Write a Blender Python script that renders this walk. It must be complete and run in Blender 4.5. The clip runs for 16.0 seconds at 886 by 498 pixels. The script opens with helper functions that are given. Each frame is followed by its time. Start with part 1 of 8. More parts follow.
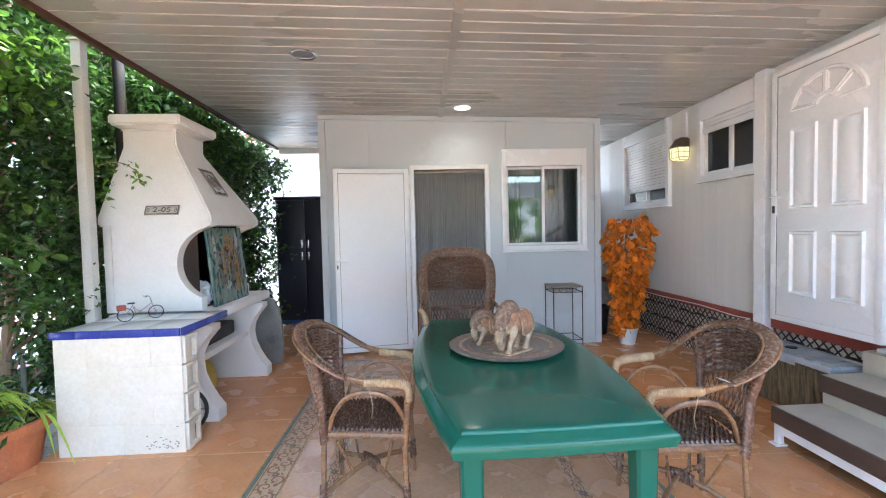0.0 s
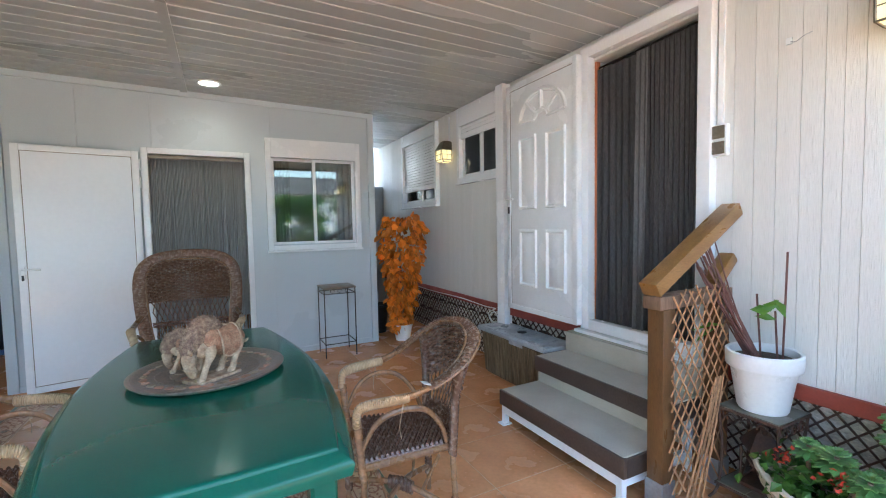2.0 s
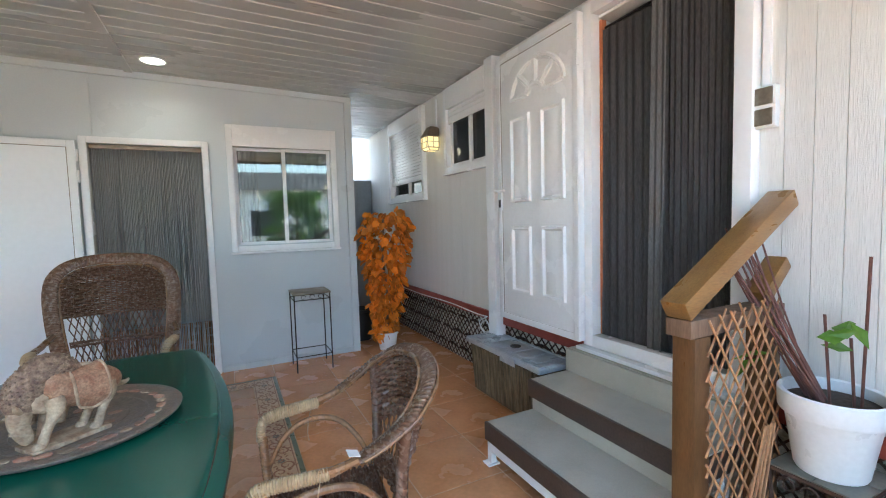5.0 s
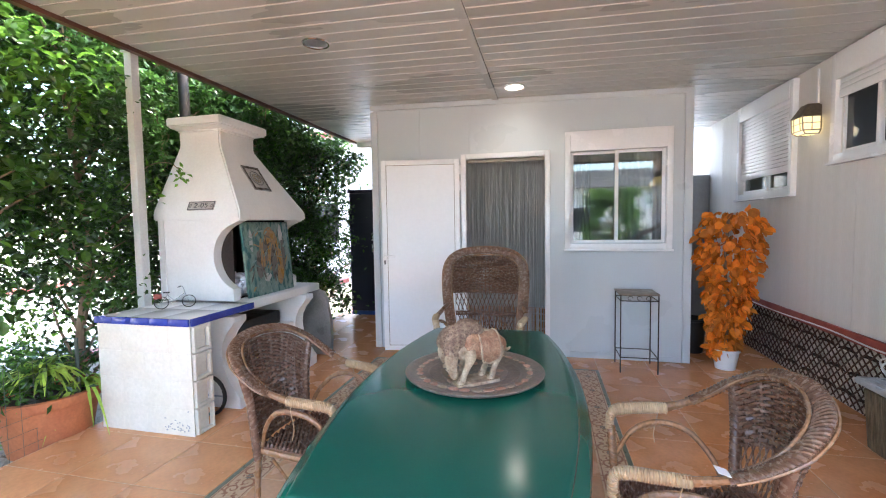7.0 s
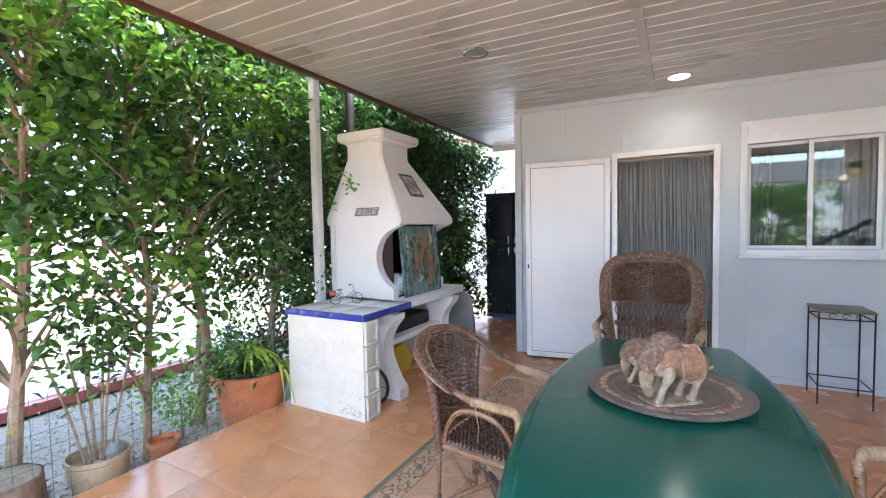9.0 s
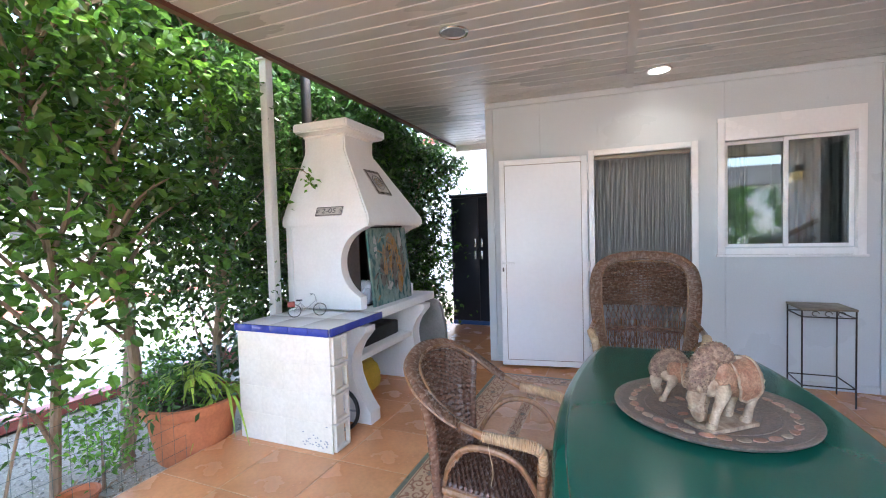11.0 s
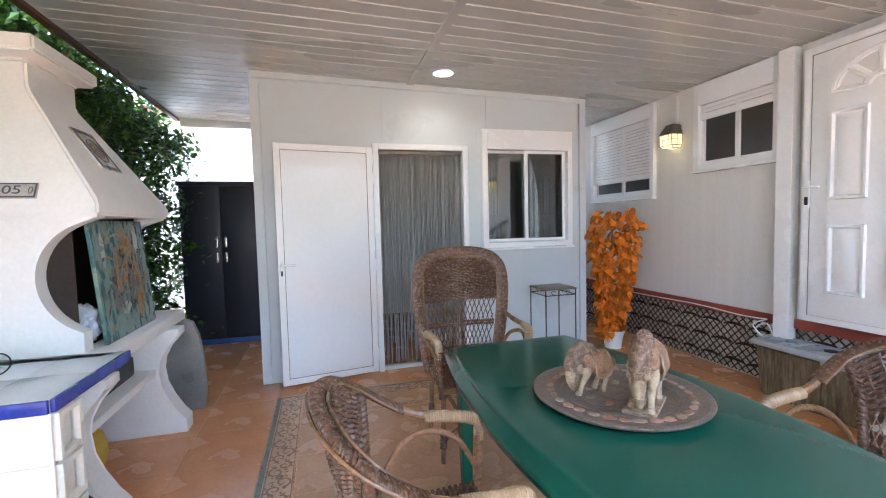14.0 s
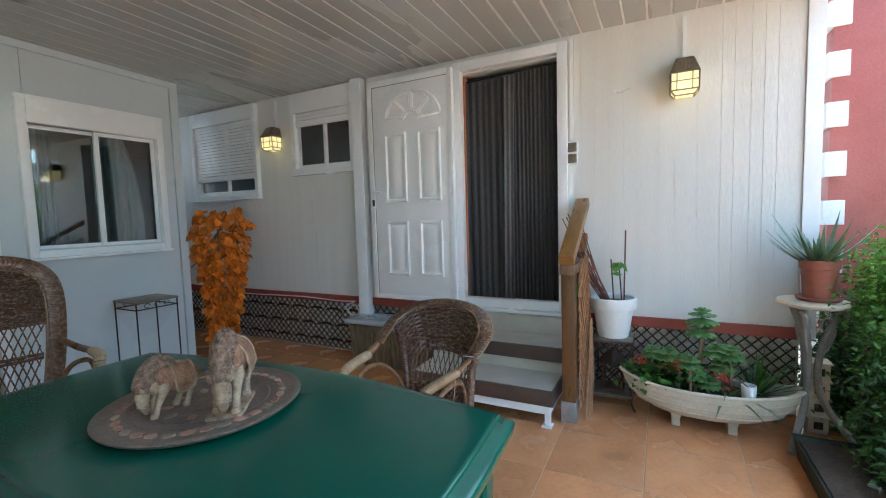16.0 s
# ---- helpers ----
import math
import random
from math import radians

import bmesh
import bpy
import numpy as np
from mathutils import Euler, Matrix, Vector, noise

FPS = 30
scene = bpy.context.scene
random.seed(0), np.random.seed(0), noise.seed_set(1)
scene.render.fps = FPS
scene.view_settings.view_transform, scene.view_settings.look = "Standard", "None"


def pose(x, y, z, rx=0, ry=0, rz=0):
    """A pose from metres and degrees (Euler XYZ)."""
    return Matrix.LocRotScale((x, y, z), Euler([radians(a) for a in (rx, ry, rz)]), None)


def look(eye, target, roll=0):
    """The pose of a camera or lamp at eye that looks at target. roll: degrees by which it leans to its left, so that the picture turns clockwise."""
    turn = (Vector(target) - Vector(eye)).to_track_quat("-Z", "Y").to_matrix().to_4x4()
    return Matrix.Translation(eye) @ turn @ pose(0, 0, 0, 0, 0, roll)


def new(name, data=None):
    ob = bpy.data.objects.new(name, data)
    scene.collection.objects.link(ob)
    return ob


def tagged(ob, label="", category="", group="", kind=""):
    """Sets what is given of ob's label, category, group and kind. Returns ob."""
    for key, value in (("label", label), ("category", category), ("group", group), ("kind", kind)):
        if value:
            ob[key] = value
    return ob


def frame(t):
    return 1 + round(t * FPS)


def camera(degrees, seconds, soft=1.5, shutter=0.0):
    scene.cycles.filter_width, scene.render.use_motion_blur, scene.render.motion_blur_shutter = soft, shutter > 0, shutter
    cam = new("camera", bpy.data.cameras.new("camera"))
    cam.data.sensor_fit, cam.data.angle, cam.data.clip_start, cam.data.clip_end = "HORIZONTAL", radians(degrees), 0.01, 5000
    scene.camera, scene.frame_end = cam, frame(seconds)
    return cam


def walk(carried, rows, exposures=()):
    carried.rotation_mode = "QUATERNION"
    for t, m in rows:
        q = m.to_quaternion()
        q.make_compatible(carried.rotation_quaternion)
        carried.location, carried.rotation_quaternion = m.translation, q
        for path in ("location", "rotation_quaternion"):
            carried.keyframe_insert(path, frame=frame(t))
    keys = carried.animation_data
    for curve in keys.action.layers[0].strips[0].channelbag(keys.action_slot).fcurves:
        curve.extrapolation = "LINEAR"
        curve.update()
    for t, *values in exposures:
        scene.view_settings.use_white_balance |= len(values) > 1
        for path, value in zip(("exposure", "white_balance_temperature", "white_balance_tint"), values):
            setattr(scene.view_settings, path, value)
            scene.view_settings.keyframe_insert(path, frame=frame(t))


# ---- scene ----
cam = camera(91.7, 16.0, soft=1.1)
PATH = [
    (0, (-0.143, 0.176, 1.405), (-0.038, 2.171, 1.323), -1.3),
    (0.5, (-0.112, 0.194, 1.394), (0.163, 2.173, 1.311), -1.4),
    (1, (-0.01, 0.213, 1.389), (0.358, 2.176, 1.293), -1.6),
    (1.5, (0.211, 0.277, 1.395), (0.901, 2.152, 1.297), -1.5),
    (2, (0.387, 0.325, 1.398), (1.305, 2.099, 1.287), -1.1),
    (2.5, (0.502, 0.448, 1.387), (1.672, 2.066, 1.256), -0.7),
    (3, (0.629, 0.626, 1.375), (2.107, 1.968, 1.262), -1.2),
    (3.2, (0.662, 0.664, 1.367), (2.216, 1.918, 1.254), -1.5),
    (5.3, (0.826, 0.718, 1.405), (1.575, 2.568, 1.273), -1.3),
    (5.5, (0.811, 0.716, 1.403), (1.484, 2.594, 1.273), -1.0),
    (6, (0.786, 0.689, 1.414), (1.239, 2.633, 1.294), -0.9),
    (6.5, (0.721, 0.663, 1.423), (0.757, 2.659, 1.303), -1.1),
    (7, (0.632, 0.613, 1.441), (0.175, 2.557, 1.323), -0.9),
    (7.5, (0.57, 0.572, 1.449), (-0.236, 2.399, 1.328), -1.1),
    (8, (0.522, 0.538, 1.465), (-0.45, 2.283, 1.361), -1.3),
    (8.5, (0.459, 0.532, 1.468), (-0.547, 2.257, 1.363), -1.2),
    (9, (0.36, 0.526, 1.458), (-0.601, 2.277, 1.361), -1.1),
    (9.2, (0.325, 0.53, 1.453), (-0.58, 2.311, 1.36), -1.1),
    (11.3, (-0.064, 0.782, 1.419), (-0.814, 2.635, 1.343), -1.3),
    (11.5, (-0.143, 0.775, 1.419), (-0.889, 2.629, 1.342), -1.0),
    (12, (-0.386, 0.752, 1.419), (-1.102, 2.616, 1.315), -3.9),
    (12.5, (-0.509, 0.819, 1.408), (-1.123, 2.712, 1.208), -3.4),
    (13, (-0.579, 1.002, 1.409), (-0.899, 2.97, 1.245), -2.4),
    (13.5, (-0.656, 1.092, 1.414), (-0.654, 3.087, 1.274), -0.9),
    (14, (-0.739, 1.176, 1.417), (-0.199, 3.098, 1.3), -1.4),
    (14.5, (-0.757, 1.202, 1.411), (0.154, 2.977, 1.272), -1.4),
    (15, (-0.689, 1.2, 1.398), (0.674, 2.657, 1.253), -1.8),
    (15.5, (-0.628, 1.161, 1.392), (1.031, 2.268, 1.239), -1.4),
    (16, (-0.593, 1.124, 1.38), (1.184, 2.029, 1.228), -1.7),
]
walk(cam, [(t, look(eye, target, roll)) for t, eye, target, roll in PATH], [(0.0, 3.72, 6350, 5), (1.0, 3.72, 6300, 3), (2.0, 3.37, 6050, -1), (2.5, 3.3, 6020, -2), (3.0, 3.12, 6000, -2), (5.5, 3.64, 6300, -1), (6.0, 3.9, 6400, 1), (6.5, 3.97, 6450, 2), (7.0, 3.77, 6400, 7), (8.0, 3.72, 6250, 8), (9.0, 3.72, 6250, 8), (11.5, 3.72, 6250, 9), (13.5, 3.77, 6350, 8), (14.5, 3.92, 6250, 4), (15.0, 3.72, 6100, 0), (15.5, 3.46, 6050, -4), (16.0, 2.96, 6000, -6)])

# ---- world and light ----
world = bpy.data.worlds.new("world")
scene.world = world
world.use_nodes = True
wn = world.node_tree
sky = wn.nodes.new("ShaderNodeTexSky")
sky.sky_type = "NISHITA"
sky.sun_disc = False
sky.sun_elevation = radians(62)
sky.sun_rotation = radians(75)
sky.air_density, sky.dust_density = 1.0, 3.0
wn.links.new(sky.outputs[0], wn.nodes["Background"].inputs[0])
wn.nodes["Background"].inputs[1].default_value = 0.15
sun = new("sun", bpy.data.lights.new("sun", "SUN"))
sun.data.energy, sun.data.angle, sun.data.color = 1.3, radians(2.5), (1.0, 0.96, 0.9)
sun.matrix_world = look((6.0 * math.sin(radians(75)), 6.0 * math.cos(radians(75)), 11.5), (0, 0, 0))


def bulb(name, place, watts, radius, color):
    ob = new(name, bpy.data.lights.new(name, "POINT"))
    ob.data.energy, ob.data.shadow_soft_size, ob.data.color = watts, radius, color
    ob.location = place
    return ob


WARM = (1.0, 0.82, 0.55)

# ---- materials ----


def surface(name, color, rough=0.5, other=None, mix=0.5, scale=3.0, fine=60.0, fine_amount=0.12, bump=0.15, depth=0.002, metal=0.0,
            stretch=(1, 1, 1), coat=0.0, vary=0.0, spec=0.5, translucent=0.0, rough_var=0.1):
    """A worn surface: broad patches of a second colour, fine grain, relief and uneven gloss."""
    m = bpy.data.materials.new(name)
    m.use_nodes = True
    t = m.node_tree
    n, link = t.nodes, t.links.new
    bsdf = n["Principled BSDF"]
    co = n.new("ShaderNodeTexCoord")
    mp = n.new("ShaderNodeMapping")
    mp.inputs["Scale"].default_value = stretch
    link(co.outputs["Object"], mp.inputs[0])
    big, small = n.new("ShaderNodeTexNoise"), n.new("ShaderNodeTexNoise")
    big.inputs["Scale"].default_value, big.inputs["Detail"].default_value = scale, 5
    small.inputs["Scale"].default_value, small.inputs["Detail"].default_value = fine, 4
    link(mp.outputs[0], big.inputs["Vector"])
    link(mp.outputs[0], small.inputs["Vector"])
    ramp = n.new("ShaderNodeMapRange")
    ramp.inputs[1].default_value, ramp.inputs[2].default_value = 0.38, 0.66
    ramp.inputs[4].default_value = mix
    link(big.outputs[0], ramp.inputs[0])
    two = n.new("ShaderNodeMix")
    two.data_type = "RGBA"
    two.inputs[6].default_value = (*color, 1)
    two.inputs[7].default_value = (*(other or [c * 0.82 for c in color]), 1)
    link(ramp.outputs[0], two.inputs[0])
    hsv = n.new("ShaderNodeHueSaturation")
    val = n.new("ShaderNodeMapRange")
    val.inputs[1].default_value, val.inputs[2].default_value = 0.3, 0.7
    val.inputs[3].default_value, val.inputs[4].default_value = 1 - fine_amount, 1 + fine_amount
    link(small.outputs[0], val.inputs[0])
    last = val.outputs[0]
    if vary:
        info = n.new("ShaderNodeObjectInfo")
        geo = n.new("ShaderNodeNewGeometry")
        both = n.new("ShaderNodeMath")
        both.operation = "ADD"
        link(info.outputs["Random"], both.inputs[0])
        link(geo.outputs["Random Per Island"], both.inputs[1])
        wrap = n.new("ShaderNodeMath")
        wrap.operation = "FRACT"
        link(both.outputs[0], wrap.inputs[0])
        rnd = n.new("ShaderNodeMapRange")
        rnd.inputs[3].default_value, rnd.inputs[4].default_value = 1 - vary, 1 + vary
        link(wrap.outputs[0], rnd.inputs[0])
        mul = n.new("ShaderNodeMath")
        mul.operation = "MULTIPLY"
        link(rnd.outputs[0], mul.inputs[0])
        link(last, mul.inputs[1])
        last = mul.outputs[0]
    link(last, hsv.inputs["Value"])
    link(two.outputs[2], hsv.inputs["Color"])
    link(hsv.outputs[0], bsdf.inputs["Base Color"])
    rr = n.new("ShaderNodeMapRange")
    rr.inputs[1].default_value, rr.inputs[2].default_value = 0.3, 0.7
    rr.inputs[3].default_value, rr.inputs[4].default_value = max(0.02, rough - rough_var), min(1, rough + rough_var)
    link(big.outputs[0], rr.inputs[0])
    link(rr.outputs[0], bsdf.inputs["Roughness"])
    bsdf.inputs["Metallic"].default_value = metal
    bsdf.inputs["Specular IOR Level"].default_value = spec
    bsdf.inputs["Coat Weight"].default_value = coat
    bsdf.inputs["Coat Roughness"].default_value = 0.12
    if bump:
        bp = n.new("ShaderNodeBump")
        bp.inputs["Strength"].default_value, bp.inputs["Distance"].default_value = bump, depth
        link(small.outputs[0], bp.inputs["Height"])
        link(bp.outputs[0], bsdf.inputs["Normal"])
    if translucent:
        tr = n.new("ShaderNodeBsdfTranslucent")
        link(hsv.outputs[0], tr.inputs[0])
        ms = n.new("ShaderNodeMixShader")
        ms.inputs[0].default_value = translucent
        link(bsdf.outputs[0], ms.inputs[1])
        link(tr.outputs[0], ms.inputs[2])
        link(ms.outputs[0], n["Material Output"].inputs[0])
    return m


def glow(name, color, strength):
    m = bpy.data.materials.new(name)
    m.use_nodes = True
    b = m.node_tree.nodes["Principled BSDF"]
    b.inputs["Base Color"].default_value = (*color, 1)
    b.inputs["Emission Color"].default_value = (*color, 1)
    b.inputs["Emission Strength"].default_value = strength
    return m


def window_glass(name, tint):
    m = bpy.data.materials.new(name)
    m.use_nodes = True
    n, link = m.node_tree.nodes, m.node_tree.links.new
    gl, tr = n.new("ShaderNodeBsdfGlossy"), n.new("ShaderNodeBsdfTransparent")
    gl.inputs["Roughness"].default_value = 0.02
    tr.inputs[0].default_value = (*tint, 1)
    fr = n.new("ShaderNodeFresnel")
    fr.inputs[0].default_value = 2.1
    mx = n.new("ShaderNodeMixShader")
    link(fr.outputs[0], mx.inputs[0])
    link(tr.outputs[0], mx.inputs[1])
    link(gl.outputs[0], mx.inputs[2])
    link(mx.outputs[0], n["Material Output"].inputs[0])
    return m


M = {}
M["panel"] = surface("painted_panel", (0.59, 0.635, 0.665), 0.33, (0.56, 0.6, 0.63), 0.6, 1.5, 90, 0.03, 0.05, 0.0006)
M["pvc"] = surface("white_pvc", (0.86, 0.87, 0.89), 0.22, (0.83, 0.84, 0.86), 0.5, 3, 40, 0.02, 0.03, 0.0005)
M["sheet"] = surface("glossy_white_sheet", (0.83, 0.84, 0.87), 0.14, (0.8, 0.82, 0.85), 0.5, 2, 30, 0.015, 0.05, 0.0008)
M["siding"] = surface("painted_wood_siding", (0.74, 0.73, 0.71), 0.55, (0.69, 0.68, 0.65), 0.6, 2.0, 45, 0.05, 0.6, 0.004, stretch=(6, 6, 0.35))
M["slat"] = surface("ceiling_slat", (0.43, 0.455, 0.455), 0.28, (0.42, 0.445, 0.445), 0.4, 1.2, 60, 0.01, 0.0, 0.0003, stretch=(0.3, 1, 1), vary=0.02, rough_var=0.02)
# near-white so the grooves show light caught on the slat edges
M["groove"] = surface("ceiling_groove", (0.86, 0.86, 0.86), 0.5, None, 0.5, 2, 60, 0.03)
M["brown"] = surface("brown_metal", (0.1, 0.035, 0.025), 0.45, (0.07, 0.03, 0.02), 0.6, 4, 60, 0.1)
M["red"] = surface("red_paint", (0.3, 0.055, 0.035), 0.5, (0.22, 0.04, 0.03), 0.7, 5, 70, 0.1, 0.2)
M["redrail"] = surface("muted_red_paint", (0.38, 0.1, 0.085), 0.5, (0.33, 0.085, 0.07), 0.7, 5, 70, 0.1, 0.2)
M["tile"] = surface("terracotta_tile", (0.7, 0.335, 0.155), 0.22, (0.57, 0.25, 0.105), 0.85, 4.0, 40, 0.07, 0.06, 0.001, vary=0.08, rough_var=0.12)
# beige of the inner tiles, lifted to stand in for reflected sky
M["tile_in"] = surface("sky_lifted_beige_tile", (0.66, 0.385, 0.235), 0.24, (0.56, 0.305, 0.175), 0.8, 4.0, 40, 0.07, 0.06, 0.001, vary=0.06, rough_var=0.12)
M["grout"] = surface("grout", (0.66, 0.46, 0.3), 0.9, (0.5, 0.33, 0.2), 0.7, 6, 120, 0.15, 0.3)
M["deco"] = surface("decor_tile_ground", (0.6, 0.42, 0.27), 0.36, (0.53, 0.34, 0.2), 0.8, 14, 90, 0.12, 0.1)
M["deco_red"] = surface("decor_tile_scroll", (0.34, 0.15, 0.08), 0.4, (0.27, 0.115, 0.06), 0.7, 20, 90, 0.15, 0.1)
M["deco_grey"] = surface("decor_tile_rosette", (0.16, 0.15, 0.12), 0.4, None, 0.5, 20, 90, 0.1, 0.1)
M["deco_green"] = surface("green_border_tile", (0.17, 0.19, 0.13), 0.32, (0.12, 0.14, 0.1), 0.7, 9, 90, 0.1, 0.1)
M["plaster"] = surface("white_plaster", (0.8, 0.79, 0.78), 0.8, (0.76, 0.75, 0.73), 0.6, 5, 50, 0.03, 0.5, 0.003)
M["block"] = surface("cream_blockwork", (0.76, 0.72, 0.64), 0.85, (0.72, 0.66, 0.55), 0.7, 4, 45, 0.05, 0.6, 0.004)
# firebox soot; also colours in the shade of the block gaps
M["soot_and_shade"] = surface("soot_and_shade", (0.022, 0.016, 0.014), 0.9, (0.045, 0.028, 0.022), 0.6, 8, 60, 0.2, 0.4)
M["blue_tile"] = surface("cobalt_tile", (0.025, 0.04, 0.27), 0.12, (0.035, 0.06, 0.33), 0.7, 14, 80, 0.1, 0.05, vary=0.12)
M["white_tile"] = surface("glazed_white_tile", (0.78, 0.79, 0.82), 0.08, (0.72, 0.73, 0.78), 0.6, 9, 60, 0.03, 0.03)
M["table"] = surface("green_plastic", (0.005, 0.092, 0.062), 0.17, (0.008, 0.104, 0.07), 0.6, 2.5, 130, 0.04, 0.03, 0.0003, rough_var=0.03, spec=0.4)
M["wicker"] = surface("dark_wicker", (0.125, 0.064, 0.043), 0.24, (0.21, 0.128, 0.086), 0.6, 60, 160, 0.12, 0.2, 0.0006, vary=0.14)
M["cane"] = surface("brown_cane", (0.26, 0.14, 0.07), 0.28, (0.15, 0.075, 0.04), 0.8, 16, 90, 0.2, 0.3, 0.001, vary=0.2)
M["wrap"] = surface("pale_cane_wrap", (0.46, 0.33, 0.2), 0.34, (0.34, 0.22, 0.12), 0.8, 18, 90, 0.12, 0.3, 0.001, vary=0.12)
M["band"] = surface("plaited_cane", (0.13, 0.066, 0.041), 0.25, (0.23, 0.14, 0.09), 0.6, 60, 160, 0.12, 0.2, 0.0006, vary=0.22)
M["iron"] = surface("dark_iron", (0.03, 0.028, 0.026), 0.5, (0.05, 0.035, 0.03), 0.6, 12, 80, 0.2, 0.3, metal=0.6)
M["rust"] = surface("rusty_iron", (0.06, 0.035, 0.025), 0.75, (0.11, 0.05, 0.03), 0.8, 12, 80, 0.25, 0.4, metal=0.2)
M["steel"] = surface("galvanised_steel", (0.42, 0.45, 0.48), 0.4, (0.34, 0.36, 0.4), 0.7, 9, 60, 0.1, 0.1, metal=0.8)
M["chrome"] = surface("bright_metal", (0.75, 0.76, 0.78), 0.2, None, 0.3, 9, 60, 0.05, 0.05, metal=0.9)
M["wood"] = surface("varnished_pine", (0.15, 0.072, 0.028), 0.36, (0.1, 0.047, 0.018), 0.8, 3, 30, 0.15, 0.25, 0.001, stretch=(6, 6, 1.2))
M["oldwood"] = surface("weathered_wood", (0.2, 0.12, 0.075), 0.7, (0.13, 0.08, 0.05), 0.8, 4, 35, 0.2, 0.5, 0.002, stretch=(6, 6, 1))
M["twig"] = surface("willow_twig", (0.4, 0.21, 0.1), 0.6, (0.3, 0.14, 0.07), 0.8, 12, 70, 0.2, 0.3, vary=0.25)
M["stick"] = surface("reddish_stick", (0.16, 0.06, 0.045), 0.6, (0.11, 0.04, 0.03), 0.8, 12, 70, 0.2, 0.3, vary=0.25)
M["carpet"] = surface("grey_tread", (0.5, 0.47, 0.4), 0.85, (0.43, 0.4, 0.335), 0.7, 5, 300, 0.15, 0.5, 0.001)
M["nosing"] = surface("dark_brown_tread_edge", (0.07, 0.045, 0.035), 0.5, (0.1, 0.065, 0.05), 0.7, 6, 90, 0.15, 0.2)
M["graylid"] = surface("grey_plastic", (0.42, 0.45, 0.48), 0.32, (0.33, 0.35, 0.38), 0.8, 7, 80, 0.08, 0.15)
M["bark"] = surface("printed_bark_plastic", (0.21, 0.155, 0.09), 0.6, (0.07, 0.055, 0.03), 0.95, 5, 30, 0.3, 0.6, 0.003, stretch=(9, 9, 0.8))
M["clay"] = surface("terracotta_pot", (0.5, 0.17, 0.07), 0.7, (0.4, 0.13, 0.06), 0.8, 7, 60, 0.1, 0.2)
M["redclay"] = surface("red_brown_pot", (0.3, 0.1, 0.065), 0.6, (0.24, 0.08, 0.055), 0.8, 7, 60, 0.1, 0.2)
M["sand_pot"] = surface("beige_stoneware", (0.38, 0.29, 0.18), 0.7, (0.3, 0.22, 0.13), 0.8, 7, 60, 0.12, 0.3)
M["whitepot"] = surface("white_plastic", (0.8, 0.81, 0.82), 0.35, (0.76, 0.77, 0.78), 0.5, 6, 60, 0.03, 0.05)
M["cream"] = surface("cream_cast_stone", (0.6, 0.53, 0.42), 0.7, (0.52, 0.45, 0.35), 0.7, 6, 60, 0.08, 0.3, 0.002)
M["soil"] = surface("soil", (0.05, 0.035, 0.025), 0.95, (0.08, 0.055, 0.04), 0.8, 12, 60, 0.3, 0.8, 0.01)
M["black_resin"] = surface("black_plastic_cabinet", (0.012, 0.016, 0.03), 0.42, (0.018, 0.022, 0.037), 0.6, 3, 90, 0.1, 0.1)
M["curtain_dark"] = surface("dark_sheer_curtain", (0.095, 0.092, 0.095), 0.75, (0.15, 0.145, 0.15), 0.7, 8, 220, 0.25, 0.3, stretch=(1, 1, 0.15))
M["strip"] = surface("grey_strip_curtain", (0.44, 0.45, 0.45), 0.4, (0.34, 0.35, 0.35), 0.8, 9, 120, 0.12, 0.2, stretch=(3, 3, 0.3), vary=0.25)
M["room"] = surface("dim_room_paint", (0.35, 0.33, 0.3), 0.8, None, 0.5, 3, 60, 0.05)
M["net"] = surface("net_curtain", (0.4, 0.42, 0.42), 0.8, (0.32, 0.34, 0.34), 0.8, 5, 90, 0.1, 0.2, stretch=(4, 4, 0.2))
M["dark"] = surface("dark_plastic", (0.015, 0.015, 0.016), 0.5, None, 0.5, 6, 80, 0.1)
M["figure"] = surface("worn_painted_wood", (0.48, 0.36, 0.245), 0.65, (0.24, 0.145, 0.09), 0.9, 26, 120, 0.2, 0.5, 0.003)
M["figure_dark"] = surface("worn_dark_carving", (0.15, 0.085, 0.058), 0.7, (0.36, 0.25, 0.17), 0.75, 60, 160, 0.3, 0.9, 0.004)
M["figure_cloth"] = surface("worn_brown_paint", (0.25, 0.11, 0.06), 0.7, (0.4, 0.24, 0.15), 0.85, 40, 150, 0.3, 0.6, 0.003)
M["tray"] = surface("carved_brown_tray", (0.15, 0.115, 0.095), 0.38, (0.26, 0.2, 0.16), 0.85, 24, 110, 0.25, 0.6, 0.003)
M["tray_mark"] = surface("tray_inlay", (0.36, 0.17, 0.12), 0.45, (0.42, 0.3, 0.22), 0.8, 30, 110, 0.2, 0.3, vary=0.35)
M["orange_leaf"] = surface("orange_leaf", (0.8, 0.27, 0.028), 0.5, (0.66, 0.18, 0.014), 0.8, 12, 50, 0.12, 0.2, vary=0.42, translucent=0.3)
M["leaf"] = surface("dark_green_leaf", (0.085, 0.18, 0.036), 0.28, (0.048, 0.115, 0.024), 0.8, 6, 50, 0.15, 0.1, vary=0.5, translucent=0.4)
M["leaf_light"] = surface("light_green_leaf", (0.16, 0.32, 0.045), 0.34, (0.09, 0.21, 0.028), 0.8, 6, 50, 0.15, 0.1, vary=0.4, translucent=0.5)
M["leaf_grey"] = surface("grey_green_leaf", (0.17, 0.25, 0.14), 0.4, (0.1, 0.17, 0.08), 0.8, 9, 50, 0.15, 0.1, vary=0.3, translucent=0.2)
